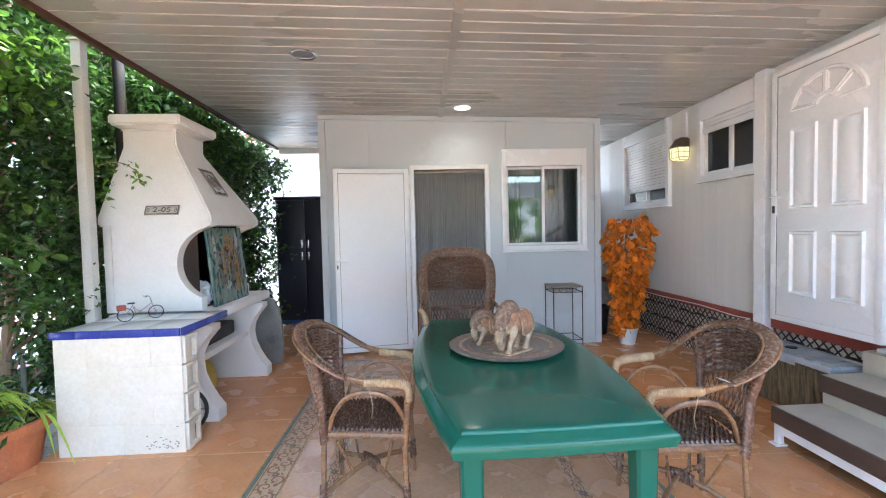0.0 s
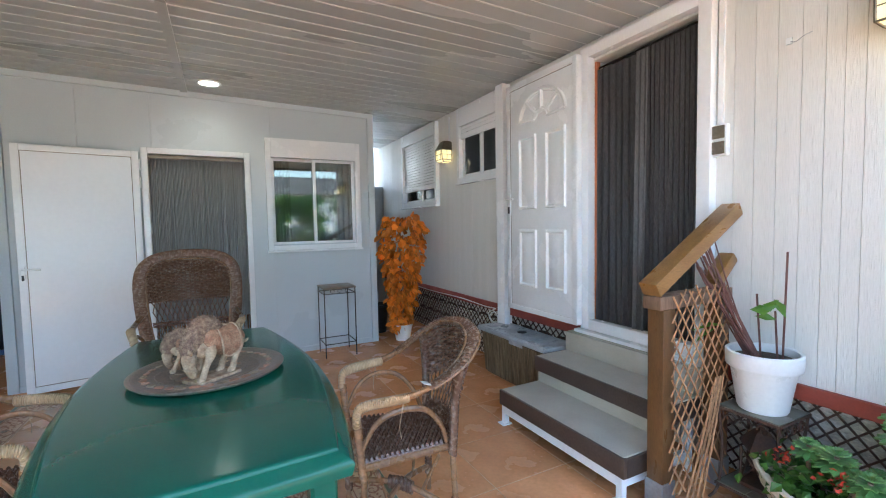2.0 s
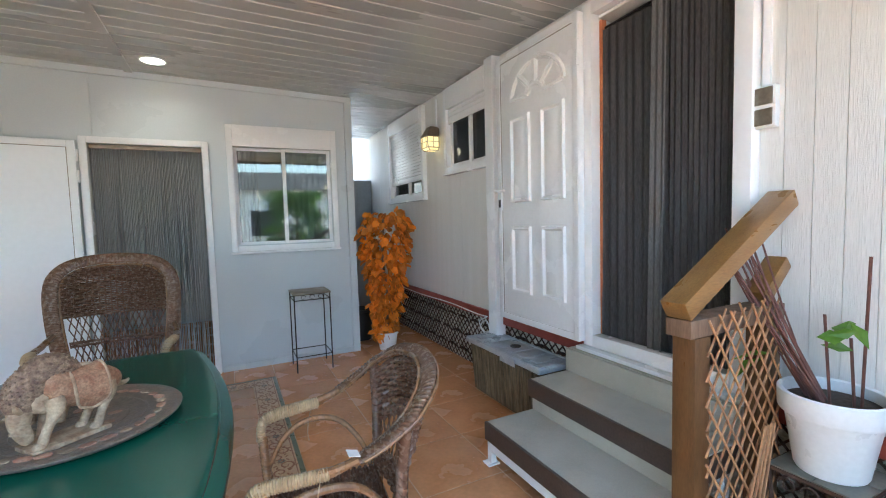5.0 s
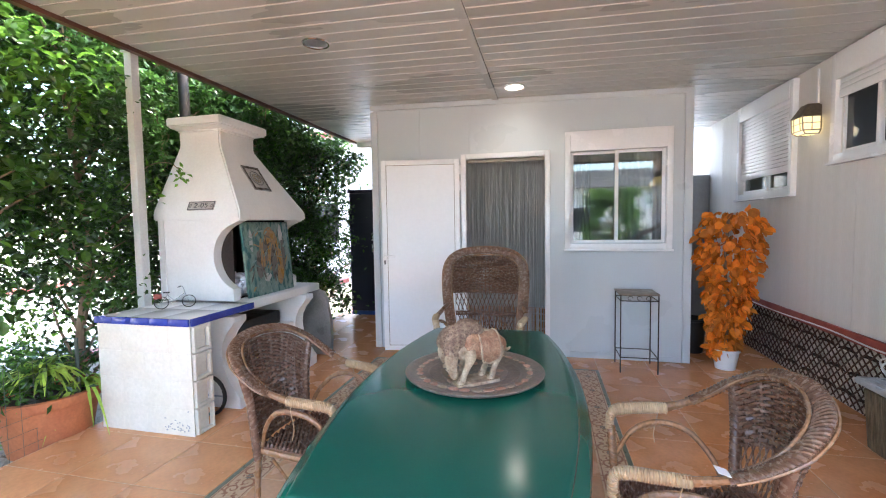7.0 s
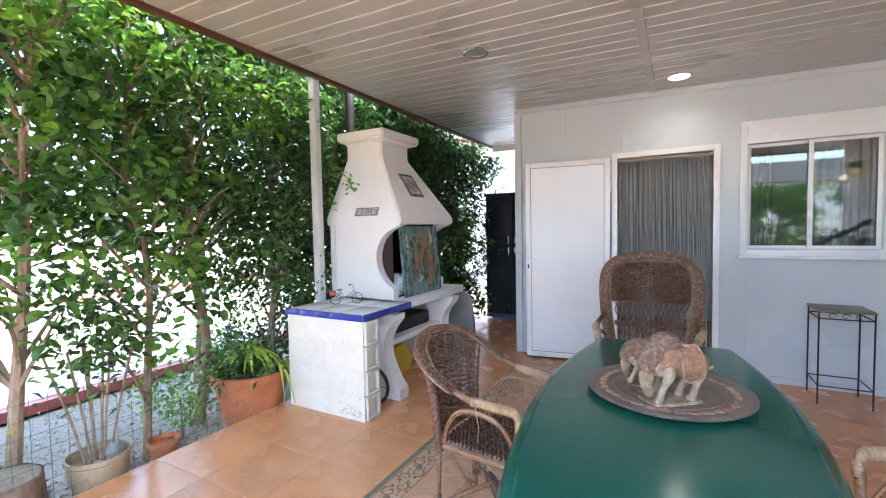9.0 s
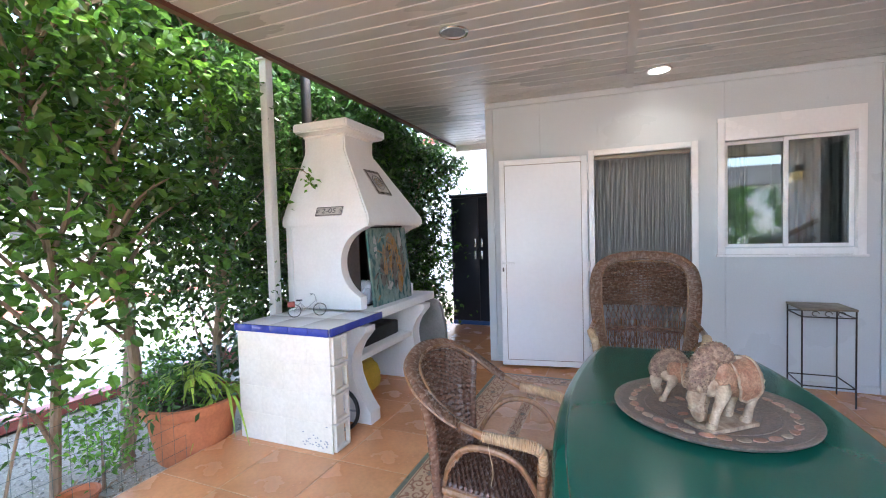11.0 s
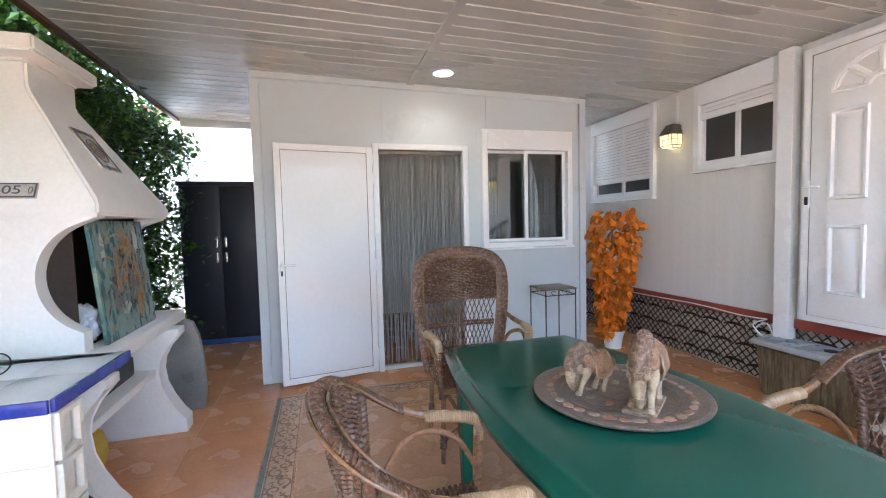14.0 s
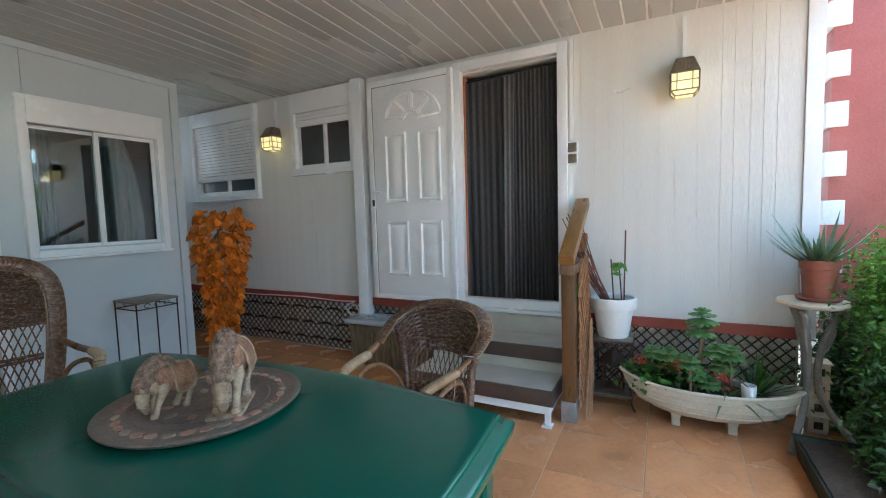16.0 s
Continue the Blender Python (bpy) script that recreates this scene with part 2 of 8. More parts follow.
M["leaf_lime"] = surface("lime_striped_leaf", (0.46, 0.62, 0.1), 0.4, (0.26, 0.46, 0.06), 0.5, 40, 60, 0.12, 0.1, vary=0.3, translucent=0.35)
M["succulent"] = surface("succulent_leaf", (0.17, 0.33, 0.1), 0.4, (0.1, 0.23, 0.065), 0.8, 16, 60, 0.12, 0.1, vary=0.25, translucent=0.12)
M["flower"] = surface("red_flower", (0.62, 0.07, 0.03), 0.5, (0.5, 0.04, 0.02), 0.8, 20, 60, 0.15, 0.1, vary=0.25, translucent=0.2)
M["trunk"] = surface("tree_bark", (0.3, 0.21, 0.14), 0.85, (0.18, 0.125, 0.085), 0.85, 9, 50, 0.25, 0.7, 0.006, stretch=(1, 1, 0.3))
M["gravel"] = surface("gravel", (0.42, 0.38, 0.33), 0.9, (0.3, 0.27, 0.23), 0.7, 3, 40, 0.3, 0.8, 0.01, vary=0.4)
M["ground"] = surface("pale_ground", (0.4, 0.36, 0.3), 0.95, (0.3, 0.26, 0.21), 0.8, 0.8, 60, 0.2, 0.6, 0.01)
M["road"] = surface("pale_concrete", (0.5, 0.49, 0.47), 0.85, (0.42, 0.41, 0.4), 0.7, 0.6, 80, 0.08, 0.3, 0.003)
M["stucco"] = surface("white_stucco", (0.8, 0.79, 0.77), 0.8, (0.74, 0.73, 0.7), 0.6, 1, 50, 0.04, 0.3, 0.003)
M["roof_tile"] = surface("grey_roof_tiles", (0.16, 0.155, 0.15), 0.7, (0.11, 0.105, 0.1), 0.8, 3, 40, 0.2, 0.3)
M["tarp"] = surface("grey_cover", (0.17, 0.165, 0.155), 0.35, (0.26, 0.25, 0.24), 0.8, 5, 60, 0.12, 0.4, 0.004)
M["rock"] = surface("lattice_backing", (0.78, 0.74, 0.68), 0.9, (0.5, 0.46, 0.4), 0.8, 7, 50, 0.2, 0.8, 0.02, stretch=(1, 1, 2.2))
M["plastic_blue"] = surface("blue_plastic", (0.03, 0.09, 0.3), 0.4, None, 0.5, 6, 60, 0.08)
M["yellow"] = surface("yellow_plastic", (0.6, 0.4, 0.03), 0.4, None, 0.5, 6, 60, 0.08)
M["paint_teal"] = surface("teal_paint", (0.05, 0.13, 0.13), 0.3, (0.2, 0.27, 0.22), 0.95, 9, 40, 0.3, 0.2, stretch=(1, 2.5, 1))
M["paint_ochre"] = surface("ochre_paint", (0.38, 0.2, 0.05), 0.3, (0.2, 0.11, 0.05), 0.9, 16, 60, 0.25, 0.2)
M["paint_dark"] = surface("umber_paint", (0.07, 0.06, 0.05), 0.3, (0.12, 0.1, 0.07), 0.8, 16, 60, 0.2, 0.2)
M["plaque"] = surface("plaque_tile", (0.5, 0.48, 0.46), 0.3, (0.4, 0.37, 0.36), 0.7, 12, 60, 0.1, 0.1)
M["plaque_dark"] = surface("plaque_paint", (0.08, 0.075, 0.09), 0.35, None, 0.5, 12, 60, 0.1)
M["post"] = surface("greyish_white_metal", (0.6, 0.6, 0.57), 0.5, (0.5, 0.5, 0.47), 0.7, 4, 60, 0.06, 0.1)
M["filmbag"] = surface("thin_white_film", (0.62, 0.65, 0.72), 0.3, (0.5, 0.53, 0.6), 0.7, 14, 60, 0.05, 0.2)
M["cream_mark"] = surface("cream_inlay", (0.42, 0.33, 0.24), 0.45, (0.3, 0.22, 0.16), 0.8, 30, 110, 0.2, 0.3, vary=0.3)
M["pedestal"] = surface("dull_grey_iron", (0.27, 0.255, 0.23), 0.65, (0.17, 0.16, 0.14), 0.8, 9, 60, 0.12, 0.3)
M["paint_pale"] = surface("pale_green_paint", (0.22, 0.31, 0.29), 0.3, (0.12, 0.2, 0.2), 0.8, 14, 60, 0.2, 0.2)
# paler curtain colour stands in for light caught on the folds
M["curtain_lit_fold"] = surface("sheer_curtain_catching_light", (0.26, 0.255, 0.255), 0.7, (0.16, 0.155, 0.155), 0.8, 8, 220, 0.2, 0.3, stretch=(1, 1, 0.15))
M["railwood"] = surface("golden_varnished_rail", (0.27, 0.14, 0.045), 0.34, (0.2, 0.095, 0.03), 0.8, 3, 30, 0.15, 0.25, 0.001, stretch=(1.2, 6, 6))
# leaf green darkened to put shade into the colour of small-leaved foliage
M["shaded_leaf"] = surface("small_leaf_darkened_for_shade", (0.05, 0.115, 0.026), 0.34, (0.032, 0.078, 0.018), 0.8, 6, 50, 0.15, 0.1, vary=0.5, translucent=0.3)
M["screen"] = window_glass("window_glass", (0.72, 0.78, 0.78))
M["lamp_glass"] = glow("lamp_glass", (1.0, 0.78, 0.38), 0.11)
M["lamp_on"] = glow("lit_downlight", (1.0, 0.95, 0.85), 0.6)
M["pewter"] = surface("brass_grey_metal", (0.26, 0.22, 0.17), 0.45, (0.18, 0.15, 0.12), 0.7, 12, 60, 0.12, 0.15, metal=0.7)
M["greywood"] = surface("grey_paint", (0.3, 0.32, 0.34), 0.5, (0.26, 0.28, 0.3), 0.6, 5, 60, 0.05)
M["stump"] = surface("log_bark", (0.17, 0.12, 0.085), 0.9, (0.1, 0.07, 0.05), 0.9, 8, 40, 0.3, 0.9, 0.012, stretch=(1, 1, 0.4))
M["stump_top"] = surface("log_end", (0.3, 0.23, 0.16), 0.85, (0.22, 0.16, 0.11), 0.8, 9, 60, 0.2, 0.3)
M["darkgreen"] = surface("dark_green_plastic", (0.006, 0.016, 0.01), 0.5, None, 0.5, 6, 60, 0.1)
M["wire"] = surface("fence_wire", (0.1, 0.12, 0.1), 0.6, None, 0.5, 9, 60, 0.1, 0, metal=0.3)

# ---- building helpers ----


def home(o):
    """The world matrix of an object by its own and its parents' poses."""
    return (home(o.parent) @ o.matrix_basis) if o.parent else o.matrix_basis.copy()


def thing(name, x, y, z=0.0, rz=0.0, label="", category="", group="", kind=""):
    ob = new(name)
    ob.empty_display_size = 0.1
    ob.matrix_basis = pose(x, y, z, 0, 0, rz)
    return tagged(ob, label, category, group, kind)


def mesh_of(bm, name, material, smooth=True):
    bmesh.ops.recalc_face_normals(bm, faces=bm.faces)
    me = bpy.data.meshes.new(name)
    bm.to_mesh(me)
    bm.free()
    me.materials.append(M[material])
    if smooth:
        me.polygons.foreach_set("use_smooth", [True] * len(me.polygons))
        me.set_sharp_from_angle(angle=radians(38))
    return me


def part(name, bm, material, parent, label="", world=True, smooth=True):
    """One mesh under a thing. world: the bmesh is in world places; otherwise in the parent's own."""
    if world:
        bm.transform(home(parent).inverted())
    ob = new(name, mesh_of(bm, name, material, smooth))
    ob.parent = parent
    return tagged(ob, label)


def setting(name, bm, material, label, category, smooth=False):
    ob = new(name, mesh_of(bm, name, material, smooth))
    return tagged(ob, label, category, "", "structure")


def box(bm, x0, y0, z0, x1, y1, z1, bevel=0.0, m=None):
    vs = [bm.verts.new((x, y, z)) for x in (x0, x1) for y in (y0, y1) for z in (z0, z1)]
    fs = [bm.faces.new([vs[i] for i in f]) for f in ((0, 1, 3, 2), (4, 6, 7, 5), (0, 4, 5, 1), (2, 3, 7, 6), (0, 2, 6, 4), (1, 5, 7, 3))]
    if bevel:
        es = list({e for f in fs for e in f.edges})
        r = bmesh.ops.bevel(bm, geom=es, offset=bevel, segments=2, affect="EDGES", profile=0.6)
        vs = list({v for f in r["faces"] for v in f.verts} | {v for v in vs if v.is_valid})
    if m is not None:
        bmesh.ops.transform(bm, matrix=m, verts=[v for v in vs if v.is_valid])
    return bm


def boxes(*rows, bevel=0.0):
    bm = bmesh.new()
    for r in rows:
        box(bm, *r, bevel=bevel)
    return bm


def tube(bm, pts, r, seg=8, closed=False, flat=1.0):
    """A round bar along points; r: a radius or one for each point; flat: squashes it in the second direction."""
    pts = [Vector(p) for p in pts]
    k = len(pts)
    rs = r if isinstance(r, (list, tuple)) else [r] * k
    rings, side = [], None
    for i, p in enumerate(pts):
        a = pts[(i - 1) % k] if closed or i else pts[0]
        b = pts[(i + 1) % k] if closed or i < k - 1 else pts[-1]
        d = (b - a).normalized() if (b - a).length > 1e-9 else Vector((0, 0, 1))
        if side is None:
            side = d.cross(Vector((0, 0, 1)) if abs(d.z) < 0.9 else Vector((1, 0, 0))).normalized()
        side = (side - d * side.dot(d)).normalized()
        up = d.cross(side)
        rings.append([bm.verts.new(p + (side * math.cos(2 * math.pi * j / seg) + up * flat * math.sin(2 * math.pi * j / seg)) * rs[i]) for j in range(seg)])
    for i in range(k if closed else k - 1):
        u, v = rings[i], rings[(i + 1) % k]
        for j in range(seg):
            bm.faces.new((u[j], u[(j + 1) % seg], v[(j + 1) % seg], v[j]))
    if not closed:
        bm.faces.new(rings[0])
        bm.faces.new(rings[-1][::-1])
    return bm


def lathe(bm, profile, seg=32, center=(0, 0, 0), sx=1.0, sy=1.0):
    """A turned body from (radius, height) pairs, closed where the radius is nought."""
    c = Vector(center)
    rings = []
    for r, z in profile:
        if r < 1e-6:
            rings.append([bm.verts.new(c + Vector((0, 0, z)))])
        else:
            rings.append([bm.verts.new(c + Vector((sx * r * math.cos(2 * math.pi * j / seg), sy * r * math.sin(2 * math.pi * j / seg), z))) for j in range(seg)])
    for u, v in zip(rings, rings[1:]):
        for j in range(seg):
            f = [u[j % len(u)], u[(j + 1) % len(u)], v[(j + 1) % len(v)], v[j % len(v)]]
            f = list(dict.fromkeys(f))
            if len(f) > 2:
                bm.faces.new(f)
    return bm


def prism(bm, outline, axis, a, b, bevel=0.0):
    """A flat outline in the two other axes, drawn out along x, y or z from a to b."""
    def at(p, w):
        return {"x": (w, p[0], p[1]), "y": (p[0], w, p[1]), "z": (p[0], p[1], w)}[axis]
    lo, hi = [bm.verts.new(at(p, a)) for p in outline], [bm.verts.new(at(p, b)) for p in outline]
    k = len(outline)
    fs = [bm.faces.new(lo[::-1]), bm.faces.new(hi)]
    fs += [bm.faces.new((lo[i], lo[(i + 1) % k], hi[(i + 1) % k], hi[i])) for i in range(k)]
    if bevel:
        es = list({e for f in fs[:2] for e in f.edges})
        bmesh.ops.bevel(bm, geom=es, offset=bevel, segments=2, affect="EDGES", profile=0.6)
    return bm


def loft(bm, rings, caps=True):
    """A skin through rings of equal count."""
    vs = [[bm.verts.new(p) for p in ring] for ring in rings]
    k = len(vs[0])
    for u, v in zip(vs, vs[1:]):
        for j in range(k):
            bm.faces.new((u[j], u[(j + 1) % k], v[(j + 1) % k], v[j]))
    if caps:
        bm.faces.new(vs[0][::-1])
        bm.faces.new(vs[-1])
    return bm


def rect(x0, y0, x1, y1, z):
    return [(x0, y0, z), (x1, y0, z), (x1, y1, z), (x0, y1, z)]


def arc(c, r, a0, a1, n):
    return [(c[0] + r * math.cos(radians(a0 + (a1 - a0) * i / n)), c[1] + r * math.sin(radians(a0 + (a1 - a0) * i / n))) for i in range(n + 1)]


def spline(pts, n=8):
    """A smooth line through points."""
    pts = [Vector(p) for p in pts]
    q = [2 * pts[0] - pts[1], *pts, 2 * pts[-1] - pts[-2]]
    out = []
    for i in range(1, len(q) - 2):
        for s in range(n):
            t = s / n
            a, b, c, d = q[i - 1], q[i], q[i + 1], q[i + 2]
            out.append(0.5 * (2 * b + (c - a) * t + (2 * a - 5 * b + 4 * c - d) * t * t + (3 * b - a - 3 * c + d) * t ** 3))
    return out + [pts[-1]]


def ceiling_z(x):
    return 2.765 - 0.021 * x


def leaves_mesh(name, places, rng, size, material, droop=0.35, wide=0.5, spread=None, up=0.3, oval=False):
    """Many small folded leaves at the given places: of four triangles each, or rounder ones of eight."""
    P = np.asarray(places)
    k = len(P)
    d = rng.normal(size=(k, 3))
    d[:, 2] = d[:, 2] * 0.6 - droop
    if spread is not None:
        d += spread
    d /= np.linalg.norm(d, axis=1, keepdims=True)
    n = rng.normal(size=(k, 3)) * 0.6
    n[:, 2] += up + 0.6
    s = np.cross(d, n)
    s /= np.linalg.norm(s, axis=1, keepdims=True) + 1e-9
    n = np.cross(s, d)
    L = (size * rng.uniform(0.6, 1.25, k))[:, None]
    W = L * wide * 0.5
    base, tip = P, P + d * L - n * L * 0.12
    mid = P + d * L * 0.45 - n * L * 0.02
    left, right = mid + s * W + n * L * 0.1, mid - s * W + n * L * 0.1
    V = np.stack([base, left, tip, right, mid], 1).reshape(-1, 3)
    o = (np.arange(k) * 5)[:, None]
    F = np.concatenate([o + f for f in ((0, 4, 1), (1, 4, 2), (0, 3, 4), (4, 3, 2))], 1).reshape(-1, 3)
    if oval:
        ring = [base]
        for side in (1, -1):
            cuts = ((0.16, 0.72, 0.05), (0.45, 1.0, 0.1), (0.78, 0.78, 0.03))
            ring += [P + d * L * f + s * W * (w * side) + n * L * h for f, w, h in cuts[::side]]
            if side == 1:
                ring.append(tip)
        V = np.stack(ring + [mid], 1).reshape(-1, 3)
        o = (np.arange(k) * 9)[:, None]
        F = np.concatenate([o + (i, 8, (i + 1) % 8) for i in range(8)], 1).reshape(-1, 3)
    me = bpy.data.meshes.new(name)
    me.from_pydata(V.tolist(), [], F.tolist())
    me.materials.append(M[material])
    return me


def mesh_part(name, me, parent, label=""):
    """A ready mesh in world places, hung under a thing."""
    me.transform(home(parent).inverted())
    ob = new(name, me)
    ob.parent = parent
    return tagged(ob, label)


# ---- setting: ground, floor slab, ceiling ----


def cells(u_cuts, z_cuts, holes):
    """The cells of a wall that are not in an opening: (u0, z0, u1, z1)."""
    us = sorted(set(u_cuts) | {h[0] for h in holes} | {h[2] for h in holes})
    out = []
    for u0, u1 in zip(us, us[1:]):
        zs = sorted(set(z_cuts) | {z for h in holes if h[0] < u1 - 1e-6 and h[2] > u0 + 1e-6 for z in (h[1], h[3])})
        for z0, z1 in zip(zs, zs[1:]):
            mid = ((u0 + u1) / 2, (z0 + z1) / 2)
            if not any(h[0] < mid[0] < h[2] and h[1] < mid[1] < h[3] for h in holes):
                out.append((u0, z0, u1, z1))
    return out


setting("ground", boxes((-400, -400, -0.6, 400, 400, -0.13)), "ground", "pale dry ground around the terrace", "ground")
setting("road", boxes((-12.0, -200, -0.3, -4.6, 200, -0.11)), "road", "pale concrete lane beyond the hedge", "road")
floor = setting("floor", boxes((-2.6, -3.2, -0.3, 3.1, 9.5, -0.0022)), "grout", "terrace slab with sandy grout", "floor")

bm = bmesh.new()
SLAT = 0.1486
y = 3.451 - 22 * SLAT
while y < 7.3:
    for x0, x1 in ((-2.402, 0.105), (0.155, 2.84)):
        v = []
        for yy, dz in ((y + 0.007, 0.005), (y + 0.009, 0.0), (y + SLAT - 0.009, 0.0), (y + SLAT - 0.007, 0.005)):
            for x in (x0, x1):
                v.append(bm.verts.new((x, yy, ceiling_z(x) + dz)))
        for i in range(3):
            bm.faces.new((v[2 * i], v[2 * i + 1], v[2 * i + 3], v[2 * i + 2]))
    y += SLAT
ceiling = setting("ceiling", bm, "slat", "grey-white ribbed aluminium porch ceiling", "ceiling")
ceiling.data.materials.append(M["groove"])
# deck behind the slats; its pale colour paints the grooves' bright lines
bm = bmesh.new()
for x0, x1 in ((-2.402, 2.86),):
    vs = [bm.verts.new((x, yy, ceiling_z(x) + dz)) for x in (x0, x1) for yy in (0.18, 7.35) for dz in (0.005, 0.1)]
    for f in ((0, 1, 3, 2), (4, 6, 7, 5), (0, 4, 5, 1), (2, 3, 7, 6), (0, 2, 6, 4), (1, 5, 7, 3)):
        bm.faces.new([vs[i] for i in f])
setting("ceiling_deck", bm, "groove", "metal roof deck over the porch, paled for light caught in the grooves", "ceiling")
bm = bmesh.new()
prism(bm, [(0.1, ceiling_z(0.1) - 0.014), (0.16, ceiling_z(0.16) - 0.014), (0.16, 2.78), (0.1, 2.78)], "y", 0.18, 5.3)
setting("trim_joint", bm, "slat", "grey-white cover strip along the ceiling joint", "trim")
setting("trim_eave", boxes((-2.45, 0.18, 2.785, -2.403, 7.36, 2.95)), "brown", "dark brown metal eave trim of the porch roof", "trim")
setting("trim_front", boxes((-2.402, 0.13, 2.69, 2.84, 0.178, 2.95)), "brown", "dark brown metal front trim of the porch roof", "trim")
setting("trim_gutter", boxes((-2.402, 7.352, 2.72, 2.84, 7.40, 2.93)), "groove", "pale end trim of the porch roof", "trim")

# ---- house: wall with door and windows ----
DOOR = (1.84, 0.63, 2.65, 2.57)
WIN_NEAR = (3.83, 1.88, 4.56, 2.50)
WIN_FAR = (5.24, 1.72, 6.24, 2.52)
HOLES = [DOOR, WIN_NEAR, WIN_FAR]
wall_e = setting("wall_east", boxes(*[(2.8565, u0, z0, 2.98, u1, z1) for u0, z0, u1, z1 in cells((0.32, 9.2), (0.56, 2.9), HOLES)]), "siding",
                 "white painted mobile home wall", "wall")
rng = np.random.default_rng(3)
u, plank_edges = 0.34, []
while u < 9.1:
    w = float(rng.choice((0.07, 0.09, 0.1, 0.1, 0.135))) if u < 1.9 else 1.22
    plank_edges.append((u, min(u + w, 9.2)))
    u += w
for u0, u1 in plank_edges:
    for a, z0, b, z1 in cells((u0, u1), (0.6, 2.74), [h for h in HOLES if h[0] < u1 and h[2] > u0]):
        if a < u0 - 1e-6 or b > u1 + 1e-6 or b - a < 0.01:
            continue
        gl = 0.0014 if abs(a - u0) < 1e-6 else 0.0
        gr = 0.0014 if abs(b - u1) < 1e-6 else 0.0
        part("siding_board", boxes((2.852, a + gl, z0, 2.8562, b - gr, z1)), "siding", wall_e, smooth=False)
setting("trim_skirt", boxes((2.825, 0.32, 0.525, 2.851, 1.80, 0.6), (2.825, 2.76, 0.525, 2.851, 9.2, 0.6), bevel=0.004), "red",
        "dark red painted board under the house siding", "trim")
setting("trim_corner", boxes((2.835, 0.25, 0.53, 2.99, 0.338, 2.72), bevel=0.004), "pvc", "white corner strip of the house", "trim")
setting("trim_column", boxes((2.76, 3.66, 0.35, 2.85, 3.78, 2.7), bevel=0.006), "pvc", "white boxed downpipe strip beside the door", "trim")
skirt_wall = setting("wall_skirt", boxes((2.895, 0.32, -0.02, 3.0, 9.2, 0.52)), "rock", "rough pale stones behind the lattice skirt", "wall")

# the rest of the house, closed round
setting("wall_house_back", boxes((6.4, 0.32, 0.0, 6.5, 9.2, 2.9)), "room", "plain back wall of the house", "wall")
setting("wall_house_south", boxes((2.982, 0.32, 0.0, 6.4, 0.42, 2.9)), "siding", "white end wall of the house", "wall")
setting("wall_house_north", boxes((2.982, 9.1, 0.0, 6.4, 9.2, 2.9)), "siding", "white far end wall of the house", "wall")
setting("house_floor", boxes((2.982, 0.42, 0.5, 6.4, 9.1, 0.6)), "room", "plain floor inside the house", "floor")
setting("house_ceiling", boxes((2.982, 0.42, 2.8, 6.4, 9.1, 2.9)), "room", "plain ceiling inside the house", "ceiling")
setting("house_roof", boxes((2.862, 0.2, 2.905, 6.8, 9.4, 3.05)), "roof_tile", "flat grey roof of the house", "roof")

# lattice skirt
lat = thing("lattice_skirt", 2.86, 4.7, 0.03, 0, "dark brown diagonal wooden lattice under the house siding", "lattice", "", "structure")


def lattice(parent, y0, y1, z0, z1, x, step, width, material):
    for s, xx in ((1, x), (-1, x - 0.007)):
        c = y0 - (z1 - z0)
        while c < y1 + (z1 - z0):
            a, b = (c, z0), (c + (z1 - z0), z1)
            if a[0] < y0:
                a = (y0, z0 + (y0 - c))
            if b[0] > y1:
                b = (y1, z0 + (y1 - c))
            if b[0] - a[0] > 0.02:
                pts = [a, b] if s > 0 else [(a[0], z0 + z1 - a[1]), (b[0], z0 + z1 - b[1])]
                d = Vector((pts[1][0] - pts[0][0], pts[1][1] - pts[0][1])).normalized() * width / 2
                bm = bmesh.new()
                prism(bm, [(pts[0][0] - d.y, pts[0][1] + d.x), (pts[0][0] + d.y, pts[0][1] - d.x), (pts[1][0] + d.y, pts[1][1] - d.x), (pts[1][0] - d.y, pts[1][1] + d.x)], "x", xx, xx + 0.006)
                part("lattice_slat", bm, material, parent, smooth=False)
            c += step


lattice(lat, 0.34, 1.78, 0.02, 0.52, 2.87, 0.075, 0.0095, "rust")
lattice(lat, 2.95, 6.6, 0.02, 0.52, 2.87, 0.075, 0.0095, "rust")

# shaded gaps in the blocks behind the lattice, coloured in as dark crescents
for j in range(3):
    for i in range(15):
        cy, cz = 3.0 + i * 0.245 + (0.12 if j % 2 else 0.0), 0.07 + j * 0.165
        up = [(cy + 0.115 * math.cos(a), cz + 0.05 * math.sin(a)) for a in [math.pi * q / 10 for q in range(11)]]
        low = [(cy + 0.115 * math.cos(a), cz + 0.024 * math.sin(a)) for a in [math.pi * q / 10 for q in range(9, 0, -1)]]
        part("block_opening", prism(bmesh.new(), up + low, "x", 2.891, 2.8946), "soot_and_shade", skirt_wall)

